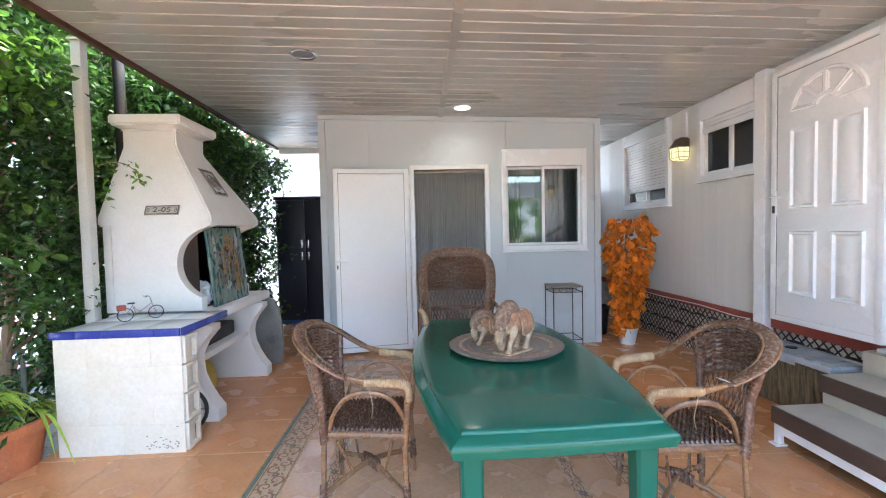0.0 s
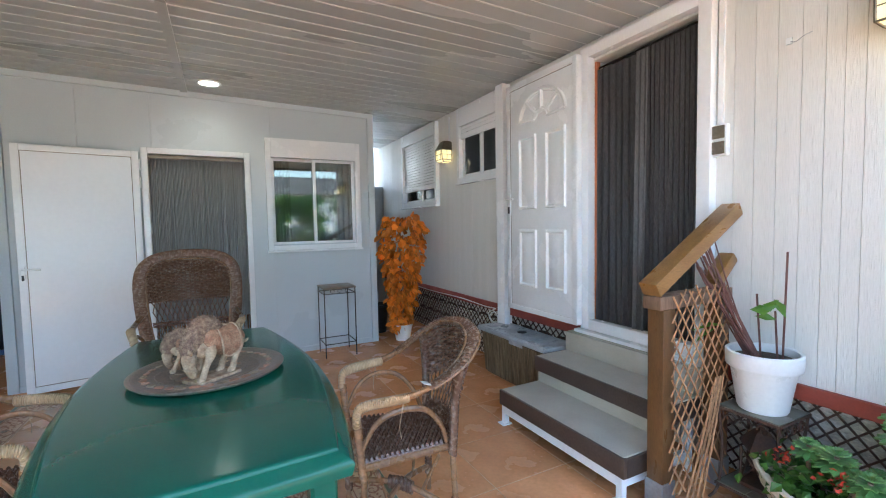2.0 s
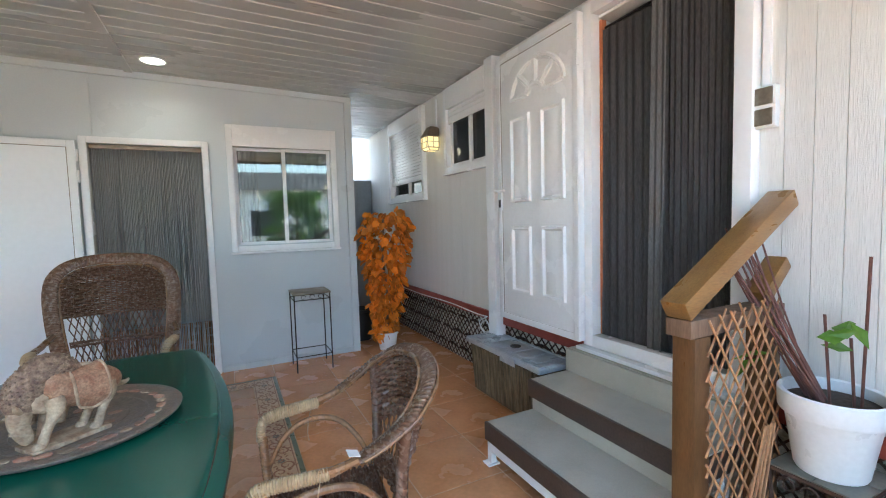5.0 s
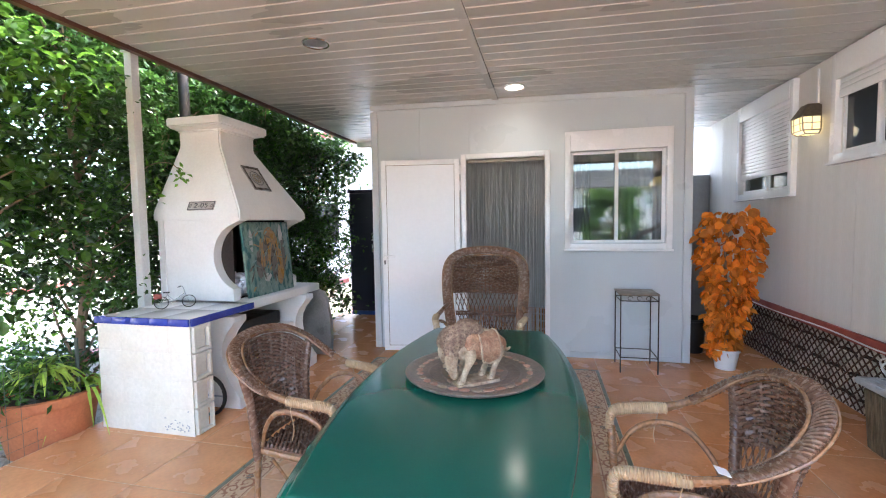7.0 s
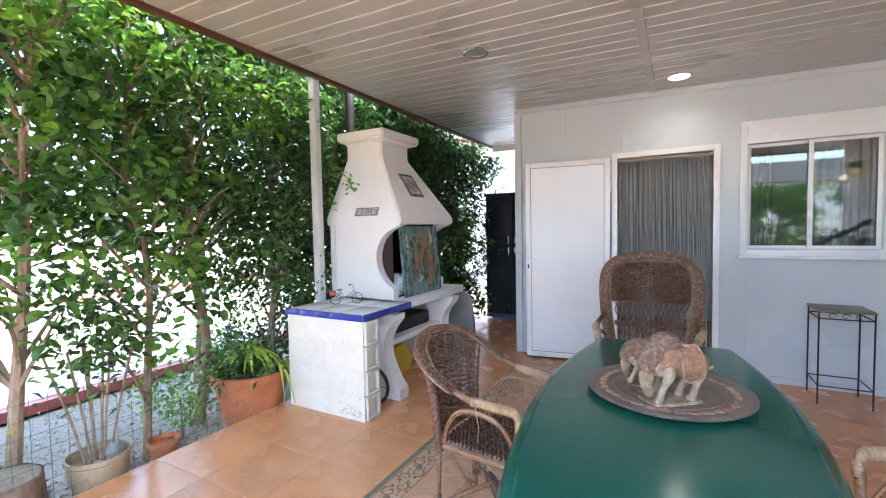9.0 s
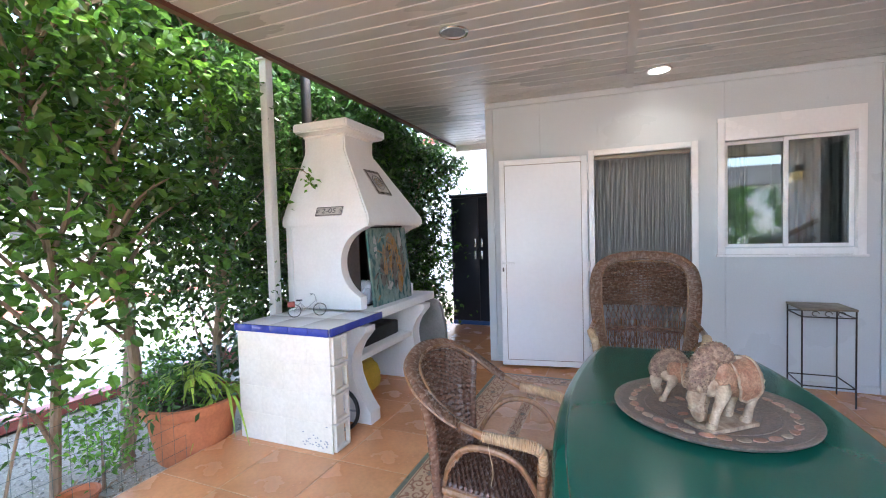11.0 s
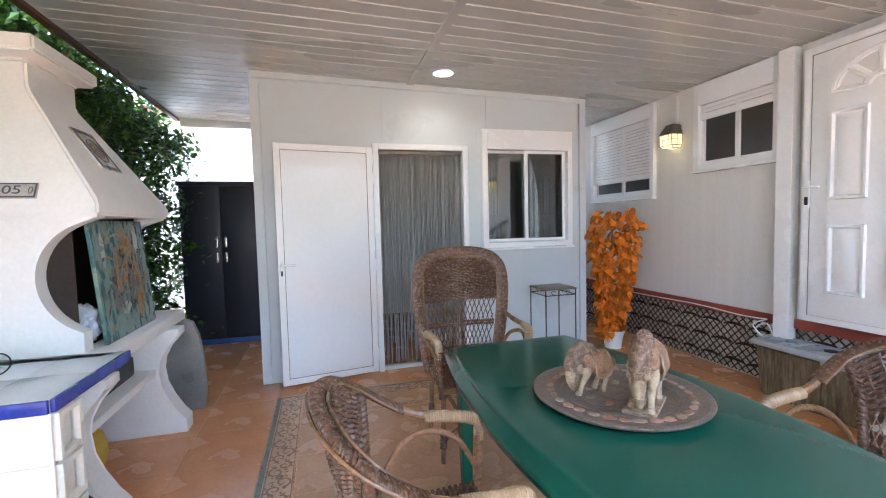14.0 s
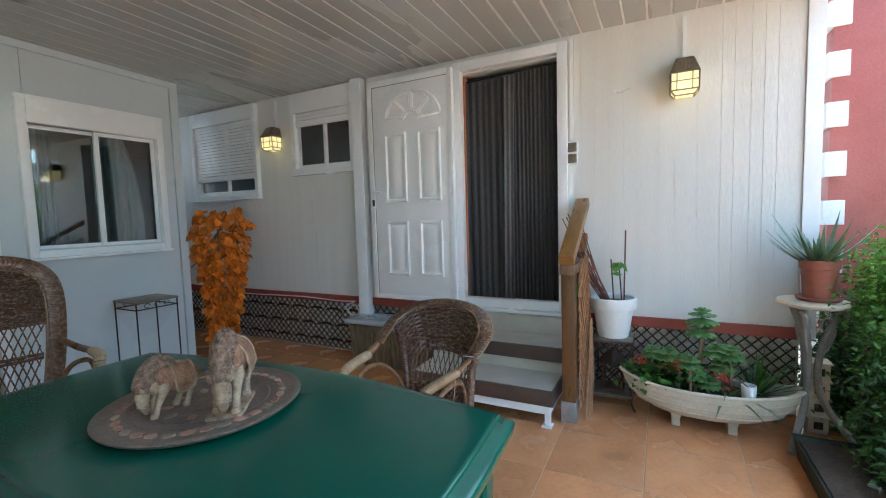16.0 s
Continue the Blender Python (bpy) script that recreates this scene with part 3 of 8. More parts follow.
# ---- shed ----
SF = 5.31
SH_DOOR = (-0.2, 0.03, 0.645, 2.135)
SH_WIN = (0.9, 1.22, 1.81, 2.16)
wall_n = setting("wall_shed_front", boxes(*[(u0, SF + 0.012, z0, u1, SF + 0.07, z1) for u0, z0, u1, z1 in cells((-1.28, 2.03), (0.0, 2.74), [SH_DOOR, SH_WIN])]), "panel",
                 "white metal panel wall of the garden shed", "wall")
for u0, u1 in ((-1.215, -0.72), (-0.72, -0.158), (-0.152, 0.9), (0.906, 1.975)):
    for a, z0, b, z1 in cells((u0, u1), (0.06, 2.705), [h for h in (SH_DOOR, SH_WIN) if h[0] < u1 and h[2] > u0]):
        if a >= u0 - 1e-6 and b <= u1 + 1e-6 and b - a > 0.01:
            part("wall_panel", boxes((a + (0.002 if a == u0 else 0), SF + 0.002, z0, b - (0.002 if b == u1 else 0), SF + 0.0115, z1)), "panel", wall_n, smooth=False)
setting("wall_shed_west", boxes((-1.28, SF + 0.071, 0.0, -1.22, 8.0, 2.7)), "panel", "white metal side wall of the shed", "wall")
setting("wall_shed_east", boxes((1.97, SF + 0.071, 0.0, 2.03, 8.0, 2.7)), "panel", "white metal side wall of the shed by the house", "wall")
setting("wall_shed_back", boxes((-1.28, 8.0, 0.0, 2.03, 8.06, 2.7)), "panel", "white metal back wall of the shed", "wall")
setting("shed_ceiling", boxes((-1.28, SF + 0.071, 2.702, 2.03, 8.06, 2.72)), "room", "plain ceiling inside the shed", "ceiling")
for nm, x0, x1 in (("trim_shed_west", -1.30, -1.222), ("trim_shed_east", 1.98, 2.055)):
    setting(nm, boxes((x0, SF - 0.012, 0.0, x1, SF + 0.075, 2.72), bevel=0.004), "panel", "white metal corner post of the shed", "trim")
bm = bmesh.new()
prism(bm, [(-1.3, ceiling_z(-1.3) - 0.055), (2.05, ceiling_z(2.05) - 0.055), (2.05, ceiling_z(2.05) + 0.002), (-1.3, ceiling_z(-1.3) + 0.002)], "y", SF - 0.014, SF + 0.05)
setting("trim_shed_top", bm, "panel", "white metal top rail of the shed wall", "trim")
setting("baseboard", boxes((-1.22, SF - 0.004, 0.0, -0.26, SF + 0.011, 0.058), (0.71, SF - 0.004, 0.0, 1.978, SF + 0.011, 0.058)), "panel", "white metal foot rail of the shed wall", "baseboard")

# ---- doors ----


def frame_of(bm, u0, z0, u1, z1, w, a, b, axis, sill=True, bevel=0.004):
    """A frame of four bars round an opening, w wide, from depth a to b."""
    rows = [(u0, z0, u0 + w, z1), (u1 - w, z0, u1, z1), (u0 + w, z1 - w, u1 - w, z1)] + ([(u0 + w, z0, u1 - w, z0 + w)] if sill else [])
    for p0, q0, p1, q1 in rows:
        if axis == "y":
            box(bm, p0, a, q0, p1, b, q1, bevel)
        else:
            box(bm, a, p0, q0, b, p1, q1, bevel)
    return bm


def frame_parts(parent, name, u0, z0, u1, z1, w, a, b, axis, material, sill=True, bevel=0.004):
    rows = [(u0, z0, u0 + w, z1), (u1 - w, z0, u1, z1), (u0 + w, z1 - w, u1 - w, z1)] + ([(u0 + w, z0, u1 - w, z0 + w)] if sill else [])
    for p0, q0, p1, q1 in rows:
        part(name, boxes((p0, a, q0, p1, b, q1) if axis == "y" else (a, p0, q0, b, p1, q1), bevel=bevel), material, parent)


# entry door: frame round the doorway, leaf folded back against the wall
d1 = thing("door_1", 2.8, 2.3, 0.61, 0, "white panelled entry door standing wide open", "door", "", "structure")
frame_parts(d1, "door_frame", 1.765, 0.6, 2.72, 2.66, 0.075, 2.79, 2.86, "x", "pvc")
LX = 2.742
leaf = part("door_leaf", boxes((LX, 2.70, 0.625, LX + 0.045, 3.565, 2.62), bevel=0.006), "pvc", d1)
# grey strip drawn in for the shadow line at the leaf's edge
bm = bmesh.new()
frame_of(bm, 2.738, 0.665, 3.515, 2.57, 0.005, LX - 0.002, LX - 0.0004, "x", True, 0)
part("gasket", bm, "pewter", leaf, "thin grey edge line")
part("leaf_edge", frame_of(bmesh.new(), 2.70, 0.625, 3.565, 2.62, 0.045, LX - 0.008, LX - 0.0005, "x", True, 0.003), "pvc", leaf)


def raised_panel(parent, y0, z0, y1, z1, x):
    """A moulded panel: a raised rim, a sunk bed and a raised field."""
    bm = bmesh.new()
    rings = []
    for inset, out in ((0.0, 0.0), (0.005, 0.02), (0.02, 0.02), (0.03, 0.001), (0.038, 0.001), (0.062, 0.018)):
        rings.append([(x - out, y0 + inset, z0 + inset), (x - out, y1 - inset, z0 + inset), (x - out, y1 - inset, z1 - inset), (x - out, y0 + inset, z1 - inset)])
    loft(bm, rings)
    part("raised_panel", bm, "pvc", parent)


for z0, z1 in ((0.85, 1.345), (1.52, 2.14)):
    raised_panel(leaf, 2.815, z0, 3.045, z1, LX)
    raised_panel(leaf, 3.16, z0, 3.39, z1, LX)
# fan over the panels
bm = bmesh.new()
C = (3.10, 2.255)
for r in (0.28, 0.075):
    tube(bm, [(LX - 0.002, *p) for p in arc(C, r, 4, 176, 24)], 0.02, 6, flat=0.8)
for a in (4, 47, 90, 133, 176):
    tube(bm, [(LX - 0.002, *arc(C, r, a, a, 1)[0]) for r in (0.075, 0.28)], 0.016, 6)
for a0, a1 in ((8, 43), (51, 86), (94, 129), (137, 172)):
    ring = [arc(C, 0.1, a0 + 4, a1 - 4, 6), arc(C, 0.256, a0, a1, 10)]
    tube(bm, [(LX - 0.002, *p) for p in ring[0] + ring[1][::-1]], 0.011, 5, closed=True)
for v in bm.verts:
    v.co.z = C[1] + (v.co.z - C[1]) * 0.83
part("fan_moulding", bm, "pvc", leaf)
bm = bmesh.new()
box(bm, LX - 0.014, 3.51, 1.47, LX, 3.545, 1.67, 0.004)
tube(bm, [(LX - 0.01, 3.527, 1.62), (LX - 0.05, 3.527, 1.62), (LX - 0.055, 3.515, 1.62), (LX - 0.052, 3.42, 1.615)], 0.009, 8)
part("door_handle", bm, "pvc", leaf, "white lever handle")
part("lock_cylinder", boxes((LX - 0.02, 3.515, 1.49, LX - 0.0142, 3.54, 1.55), bevel=0.003), "dark", leaf, "black lock plate")
for z in (0.75, 1.6, 2.35, 2.5):
    bm = bmesh.new()
    tube(bm, [(LX - 0.004, 2.703, z - 0.045), (LX - 0.004, 2.703, z + 0.045)], 0.011, 10)
    part("hinge", bm, "pvc", d1)
part("door_sill", boxes((2.74, 1.74, 0.575, 2.86, 2.735, 0.598), bevel=0.004), "pvc", d1)
part("door_stop", boxes((2.862, 2.63, 0.63, 2.90, 2.655, 2.56)), "clay", d1, "reddish inner edge of the doorway")


def drape(y0, y1, z0, z1, x, folds, depth, seed, lean=0.0):
    """A hanging cloth with uneven folds, a few millimetres thick."""
    r = random.Random(seed)
    ph = [(r.uniform(0.7, 1.4), r.uniform(0, 6.3)) for _ in range(4)]
    n, k = 120, 14
    bm = bmesh.new()
    grid = []
    for j in range(k + 1):
        w = j / k
        row = []
        for i in range(n + 1):
            u = i / n
            a = sum(math.sin(u * folds * f * 6.283 / (1 + q) + p + 0.3 * w) / (1 + q) for q, (f, p) in enumerate(ph))
            row.append(bm.verts.new((x + a * depth * (0.35 + 0.65 * w), y0 + (y1 - y0) * u + lean * w, z1 + (z0 - z1) * w)))
        grid.append(row)
    for a, b in zip(grid, grid[1:]):
        for i in range(n):
            bm.faces.new((a[i], a[i + 1], b[i + 1], b[i]))
    bmesh.ops.solidify(bm, geom=list(bm.faces), thickness=0.002)
    return bm


curtain = thing("door_curtain", 2.83, 2.3, 0.63, 0, "dark sheer curtain hanging in the entry doorway", "curtain")
part("curtain_panel", drape(2.23, 2.645, 0.635, 2.5, 2.875, 9, 0.012, 1), "curtain_dark", curtain)
part("curtain_panel", drape(1.85, 2.26, 0.635, 2.54, 2.9, 9, 0.012, 2), "curtain_dark", curtain)
# extra drape, paled to paint the light along one fold
part("curtain_panel", drape(2.19, 2.275, 0.637, 2.5, 2.842, 2.5, 0.01, 3, 0.02), "curtain_lit_fold", curtain, "curtain fold paled for the light it catches")
bm = bmesh.new()
tube(bm, [(2.89, 1.85, 2.545), (2.89, 2.64, 2.515)], 0.007, 8)
part("curtain_rod", bm, "iron", curtain)

# shed door: leaf folded back, frame, strip curtain
d2 = thing("door_2", 0.2, SF, 0.0, 0, "glossy white shed door standing open against the wall", "door", "", "structure")
frame_parts(d2, "door_frame", -0.252, 0.0, 0.697, 2.19, 0.055, SF - 0.03, SF + 0.08, "y", "pvc", sill=False)
leaf2 = thing("leaf_pivot", -0.255, SF - 0.05, 0.0, 2.0)
leaf2.name = "door_leaf"
leaf2.parent = d2
leaf2.matrix_basis = home(d2).inverted() @ pose(-0.262, SF - 0.045, 0, 0, 0, 9.0)
part("sheet", boxes((-0.81, -0.024, 0.09, -0.05, 0.004, 2.085)), "sheet", leaf2, "glossy white sheet", False, False)
bm = bmesh.new()
frame_of(bm, -0.865, 0.03, -0.003, 2.14, 0.055, -0.034, 0.012, "y", True, 0.005)
part("leaf_frame", bm, "pvc", leaf2, "", False)
# grey strip drawn in for the dark seam round the sheet
part("gasket", frame_of(bmesh.new(), -0.8105, 0.0845, -0.0575, 2.0855, 0.005, -0.0275, -0.0245, "y", True, 0), "pewter", leaf2, "thin grey edge line", False)
bm = bmesh.new()
box(bm, -0.848, -0.05, 1.02, -0.822, -0.034, 1.12, 0.004)
tube(bm, [(-0.835, -0.045, 1.095), (-0.835, -0.085, 1.095), (-0.82, -0.09, 1.095), (-0.72, -0.088, 1.09)], 0.009, 8)
part("door_handle", bm, "pvc", leaf2, "white lever handle", False)
part("lock_cylinder", boxes((-0.843, -0.056, 1.0, -0.829, -0.0345, 1.045), bevel=0.003), "dark", leaf2, "dark lock cylinder", False)
for z in (0.2, 1.05, 1.85, 2.02):
    bm = bmesh.new()
    tube(bm, [(-0.257, SF - 0.062, z - 0.05), (-0.257, SF - 0.062, z + 0.05)], 0.012, 10)
    part("hinge", bm, "pvc", d2)
strips = thing("strip_curtain", 0.22, SF + 0.04, 0.02, 0, "grey plastic strip curtain in the shed doorway", "curtain")
part("header_rail", boxes((-0.195, SF + 0.03, 2.1, 0.64, SF + 0.07, 2.132)), "pewter", strips)
r = random.Random(5)
x = -0.185
while x < 0.63:
    w = r.uniform(0.009, 0.014)
    y = SF + 0.05 + r.uniform(-0.012, 0.012)
    low = 0.03 + (r.uniform(0, 0.06) if r.random() < 0.62 else r.uniform(0.0, 0.3) if r.random() < 0.7 else r.uniform(0.3, 0.95))
    sway = r.uniform(-0.006, 0.006)
    bm = bmesh.new()
    tube(bm, [(x, y, 2.1), (x + sway, y, 1.1), (x + sway * r.uniform(-1, 2), y, low)], w / 2, 5, flat=0.6)
    part("strip", bm, "strip", strips)
    x += w * r.uniform(0.82, 1.1)

# ---- windows ----


def sliding_window(name, axis, face, u0, z0, u1, z1, box_h, shut, label, flip=1):
    """A sliding window under a roller shutter box. face: the wall's plane; flip: -1 faces low values."""
    w = thing(name, *((face, (u0 + u1) / 2) if axis == "x" else ((u0 + u1) / 2, face)), z0, 0, label, "window", "", "structure")

    def bar(nm, a, b, p0, q0, p1, q1, mat="pvc", bev=0.004, parent=None):
        lo, hi = sorted((face + flip * a, face + flip * b))
        row = (lo, p0, q0, hi, p1, q1) if axis == "x" else (p0, lo, q0, p1, hi, q1)
        return part(nm, boxes(row, bevel=bev), mat, parent or w)

    s = 0.055
    zt = z1 - box_h
    bar("window_frame", -0.06, 0.045, u0, z0, u0 + s, z1)
    bar("window_frame", -0.06, 0.045, u1 - s, z0, u1, z1)
    bar("shutter_box", -0.06, 0.05, u0 + s, zt, u1 - s, z1)
    bar("window_frame", -0.06, 0.045, u0 + s, z0, u1 - s, z0 + s)
    bar("window_sill", 0.0, 0.065, u0 - 0.01, z0 - 0.022, u1 + 0.01, z0 - 0.001)
    mid, a0, a1, b0, b1 = (u0 + u1) / 2, u0 + s, u1 - s, z0 + s, zt
    for k, (p0, p1, d) in enumerate(((a0, mid + 0.02, -0.035), (mid - 0.02, a1, -0.01))):
        sash = bar("sash", d - 0.02, d, p0, b0, p0 + 0.035, b1, bev=0.003)
        bar("sash_bar", d - 0.02, d, p1 - 0.035, b0, p1, b1, bev=0.003, parent=sash)
        bar("sash_bar", d - 0.02, d, p0 + 0.035, b0, p1 - 0.035, b0 + 0.035, bev=0.003, parent=sash)
        bar("sash_bar", d - 0.02, d, p0 + 0.035, b1 - 0.03, p1 - 0.035, b1, bev=0.003, parent=sash)
        pane = bar("pane", d - 0.014, d - 0.008, p0 + 0.036, b0 + 0.036, p1 - 0.036, b1 - 0.031, "screen", 0)
        pane.visible_shadow = False
    if shut:
        z = b1
        while z > b1 - shut:
            bar("shutter_slat", 0.008, 0.018, a0 + 0.002, z - 0.036, a1 - 0.002, z - 0.002, "pvc", 0.004)
            z -= 0.037
        bar("shutter_end", 0.004, 0.022, a0 + 0.002, z - 0.03, a1 - 0.002, z + 0.034, "pvc", 0.004)
    return w


sliding_window("window_1", "y", SF, 0.845, 1.155, 1.87, 2.36, 0.2, 0.0, "white sliding window of the shed with its shutter raised", -1)
sliding_window("window_2", "x", 2.85, 3.79, 1.87, 4.62, 2.69, 0.2, 0.1, "small white sliding window with its shutter nearly raised", -1)
sliding_window("window_3", "x", 2.85, 5.15, 1.66, 6.29, 2.69, 0.16, 0.62, "white window with its roller shutter mostly down", -1)


def net(name, axis, at, u0, u1, z0, z1, seed):
    t = thing(name, *((at, (u0 + u1) / 2) if axis == "x" else ((u0 + u1) / 2, at)), z0, 0, "grey-white curtain hanging behind the window", "curtain")
    bm = drape(u0, u1, z0, z1, 0.0, 7, 0.02, seed)
    if axis == "x":
        bm.transform(Matrix.Translation((at, 0, 0)))
    else:
        bm.transform(Matrix(((0, 1, 0, 0), (1, 0, 0, at), (0, 0, 1, 0), (0, 0, 0, 1))))
    part("curtain_panel", bm, "net", t)


net("net_curtain", "y", SF + 0.2, 0.88, 1.12, 0.05, 2.70, 11)
net("net_curtain", "y", SF + 0.2, 1.4, 1.84, 0.05, 2.70, 12)
net("net_curtain", "x", 3.08, 3.8, 4.2, 0.605, 2.795, 13)

# ---- barbecue and counter ----
bbq = thing("barbecue", -2.15, 4.15, 0, 0, "white plastered masonry barbecue with a tapered hood", "barbecue")
BY0, BY1 = 3.68, 4.62


def leg_outline():
    """Side leg: straight back, a concave front that swells to a foot."""
    pts = [(-2.5, 0.0), (-1.70, 0.0), (-1.70, 0.09)]
    pts += [(-1.75, 0.15), (-1.81, 0.24), (-1.85, 0.34), (-1.862, 0.44), (-1.85, 0.52), (-1.81, 0.6), (-1.755, 0.665), (-1.72, 0.69), (-1.72, 0.735), (-2.5, 0.735)]
    return pts


for a, b in ((3.47, 3.61), (4.51, 4.65)):
    bm = bmesh.new()
    prism(bm, leg_outline(), "y", a, b, 0.008)
    part("side_leg", bm, "plaster", bbq)
part("shelf", boxes((-2.5, 3.612, 0.42, -1.87, 4.508, 0.47), bevel=0.008), "plaster", bbq)
part("back_panel", boxes((-2.56, 3.46, 0.0, -2.502, 4.65, 0.735)), "plaster", bbq)
part("slab", boxes((-2.56, 3.6, 0.738, -1.775, 4.88, 0.815), bevel=0.012), "plaster", bbq)
bm = bmesh.new()
side = [(-2.56, 0.818), (-1.89, 0.818)] + [(x, z) for x, z in arc((-1.78, 1.19), 0.29, 248, 112, 18)] + [(-1.80, 1.49), (-1.80, 1.56), (-2.56, 1.56)]
prism(bm, side, "y", BY0, BY0 + 0.09, 0.008)
part("side_wall", bm, "plaster", bbq)
bm = bmesh.new()
prism(bm, side, "y", BY1 - 0.09, BY1, 0.008)
part("side_wall", bm, "plaster", bbq)
part("back_wall", boxes((-2.62, BY0, 0.818, -2.562, BY1, 1.56)), "plaster", bbq)
part("firebox_lining", boxes((-2.56, BY0 + 0.092, 0.82, -2.52, BY1 - 0.092, 1.54), (-2.52, BY0 + 0.092, 0.82, -1.95, BY0 + 0.1, 1.54), (-2.52, BY1 - 0.1, 0.82, -1.95, BY1 - 0.092, 1.54),
                              (-2.52, BY0 + 0.1, 0.8155, -1.95, BY1 - 0.1, 0.83)), "soot_and_shade", bbq, "sooty firebrick lining", smooth=False)
bm = bmesh.new()
hood = [(-2.64, BY0 - 0.03, -1.78, BY1 + 0.03, 1.50), (-2.64, BY0 - 0.03, -1.78, BY1 + 0.03, 1.57), (-2.6, 3.93, -2.17, 4.40, 2.17), (-2.6, 3.93, -2.17, 4.40, 2.31),
        (-2.66, 3.85, -2.09, 4.5, 2.34), (-2.66, 3.85, -2.09, 4.5, 2.42)]
loft(bm, [rect(*h) for h in hood])
bmesh.ops.bevel(bm, geom=list(bm.edges), offset=0.012, segments=2, affect="EDGES")
part("hood", bm, "plaster", bbq)

counter = thing("tiled_counter", -2.1, 3.3, 0, 0, "cream blockwork counter with a blue-edged tile top", "counter")
BX0, BX1 = -2.5, -1.705
ROW = 0.192
blocks_at = []
for i in range(4):
    cuts = [BX0, BX0 + 0.4, BX1 - 0.0] if i % 2 == 0 else [BX0, BX0 + 0.2, BX0 + 0.6, BX1]
    for a, b in zip(cuts, cuts[1:]):
        blocks_at.append((a, i * ROW, b, (i + 1) * ROW))
part("core", boxes((BX0 + 0.004, 3.0238, 0, BX1 - 0.01, 3.16, 0.765)), "block", counter)
for a, z0, b, z1 in blocks_at:
    part("block", boxes((a + 0.0008, 3.02, z0 + 0.0005, b - 0.0005, 3.0236, z1 - 0.0005), bevel=0.0007), "block", counter)
for i in range(4):
    bm = bmesh.new()
    frame_of(bm, 3.036, i * ROW + 0.006, 3.19, (i + 1) * ROW - 0.006, 0.022, BX1 - 0.009, BX1 + 0.018, "x", True, 0.004)
    part("block_end", bm, "block", counter)
r = random.Random(77)
for i in range(34):
    cx, cz = BX1 - 0.03 - abs(r.gauss(0, 0.13)), 0.03 + abs(r.gauss(0, 0.035))
    pts = [(cx + math.cos(q * 1.05) * r.uniform(0.003, 0.011), cz + math.sin(q * 1.05) * r.uniform(0.002, 0.007)) for q in range(6)]
    part("paint_chip", prism(bmesh.new(), pts, "y", 3.0192, 3.0199), "greywood", counter)
part("top_bed", boxes((-2.505, 3.025, 0.767, -1.71, 3.675, 0.806)), "plaster", counter)
for i in range(3):
    for j in range(2):
        a, b = -2.49 + i * 0.259, 3.035 + j * 0.32
        part("top_tile", boxes((a + 0.0006, b + 0.0006, 0.8062, min(a + 0.2584, -1.716), b + 0.3194, 0.815), bevel=0.0006), "white_tile", counter)
for i in range(5):
    a = -2.515 + i * 0.1616
    part("edge_tile", boxes((a + 0.001, 3.008, 0.768, a + 0.1606, 3.0245, 0.819), bevel=0.004), "blue_tile", counter)
for j in range(4):
    b = 3.026 + j * 0.162
    part("edge_tile", boxes((-1.7085, b + 0.001, 0.768, -1.692, b + 0.161, 0.819), bevel=0.004), "blue_tile", counter)

post = thing("porch_post", -2.57, 3.47, 0.0, 0, "white square metal post carrying the porch roof", "post")
part("shaft", boxes((-2.605, 3.435, 0.0, -2.535, 3.505, 2.83), bevel=0.006), "post", post)
part("top_plate", boxes((-2.62, 3.42, 2.831, -2.44, 3.52, 2.845)), "post", post)

# ---- dining table ----
table = thing("dining_table", 0.307, 2.47, 0, 0, "green plastic garden table with bowed sides", "table")
TX, TY0, TY1, TZ = 0.3, 1.535, 3.43, 0.745


def table_outline(off, z):
    pts = []
    n = 14
    for i in range(n + 1):
        u = i / n
        pts.append((TX + (0.385 + 0.115 * math.sin(math.pi * u) ** 0.9) - off, TY0 + off + (TY1 - TY0 - 2 * off) * u, z))
    ends = [(TX + 0.385 * (1 - 2 * s / 6) * (1 - off), TY1 - off + 0.01 * math.sin(math.pi * s / 6), z) for s in range(1, 6)]
    left = [(2 * TX - p[0], p[1], z) for p in pts[::-1]]
    low = [(TX - 0.385 * (1 - 2 * s / 6) * (1 - off), TY0 + off - 0.01 * math.sin(math.pi * s / 6), z) for s in range(1, 6)]
    return pts + ends + left + low


bm = bmesh.new()
loft(bm, [table_outline(o, z) for o, z in ((0.03, TZ - 0.085), (0.006, TZ - 0.082), (0.0, TZ - 0.06), (-0.002, TZ - 0.045), (0.002, TZ - 0.037), (0.012, TZ - 0.03), (0.03, TZ - 0.017), (0.036, TZ - 0.013), (0.0375, TZ - 0.006), (0.043, TZ - 0.001), (0.05, TZ), (0.075, TZ + 0.0008))])
part("tabletop", bm, "table", table)
for sx in (-1, 1):
    for yy in (TY0 + 0.1, TY1 - 0.1):
        bm = bmesh.new()
        x0 = TX + sx * 0.31
        rings = []
        for z, r in ((0.0, 0.026), (0.3, 0.034), (TZ - 0.075, 0.042)):
            rings.append([(x0 + p[0] * r / 0.04, yy + p[1] * r / 0.04, z) for p in [(-0.03, -0.04), (0.03, -0.04), (0.04, -0.03), (0.04, 0.03), (0.03, 0.04), (-0.03, 0.04), (-0.04, 0.03), (-0.04, -0.03)]])
        loft(bm, rings)
        part("leg", bm, "table", table)
table.matrix_basis = table.matrix_basis @ Matrix.Rotation(radians(1.6), 4, "Z")

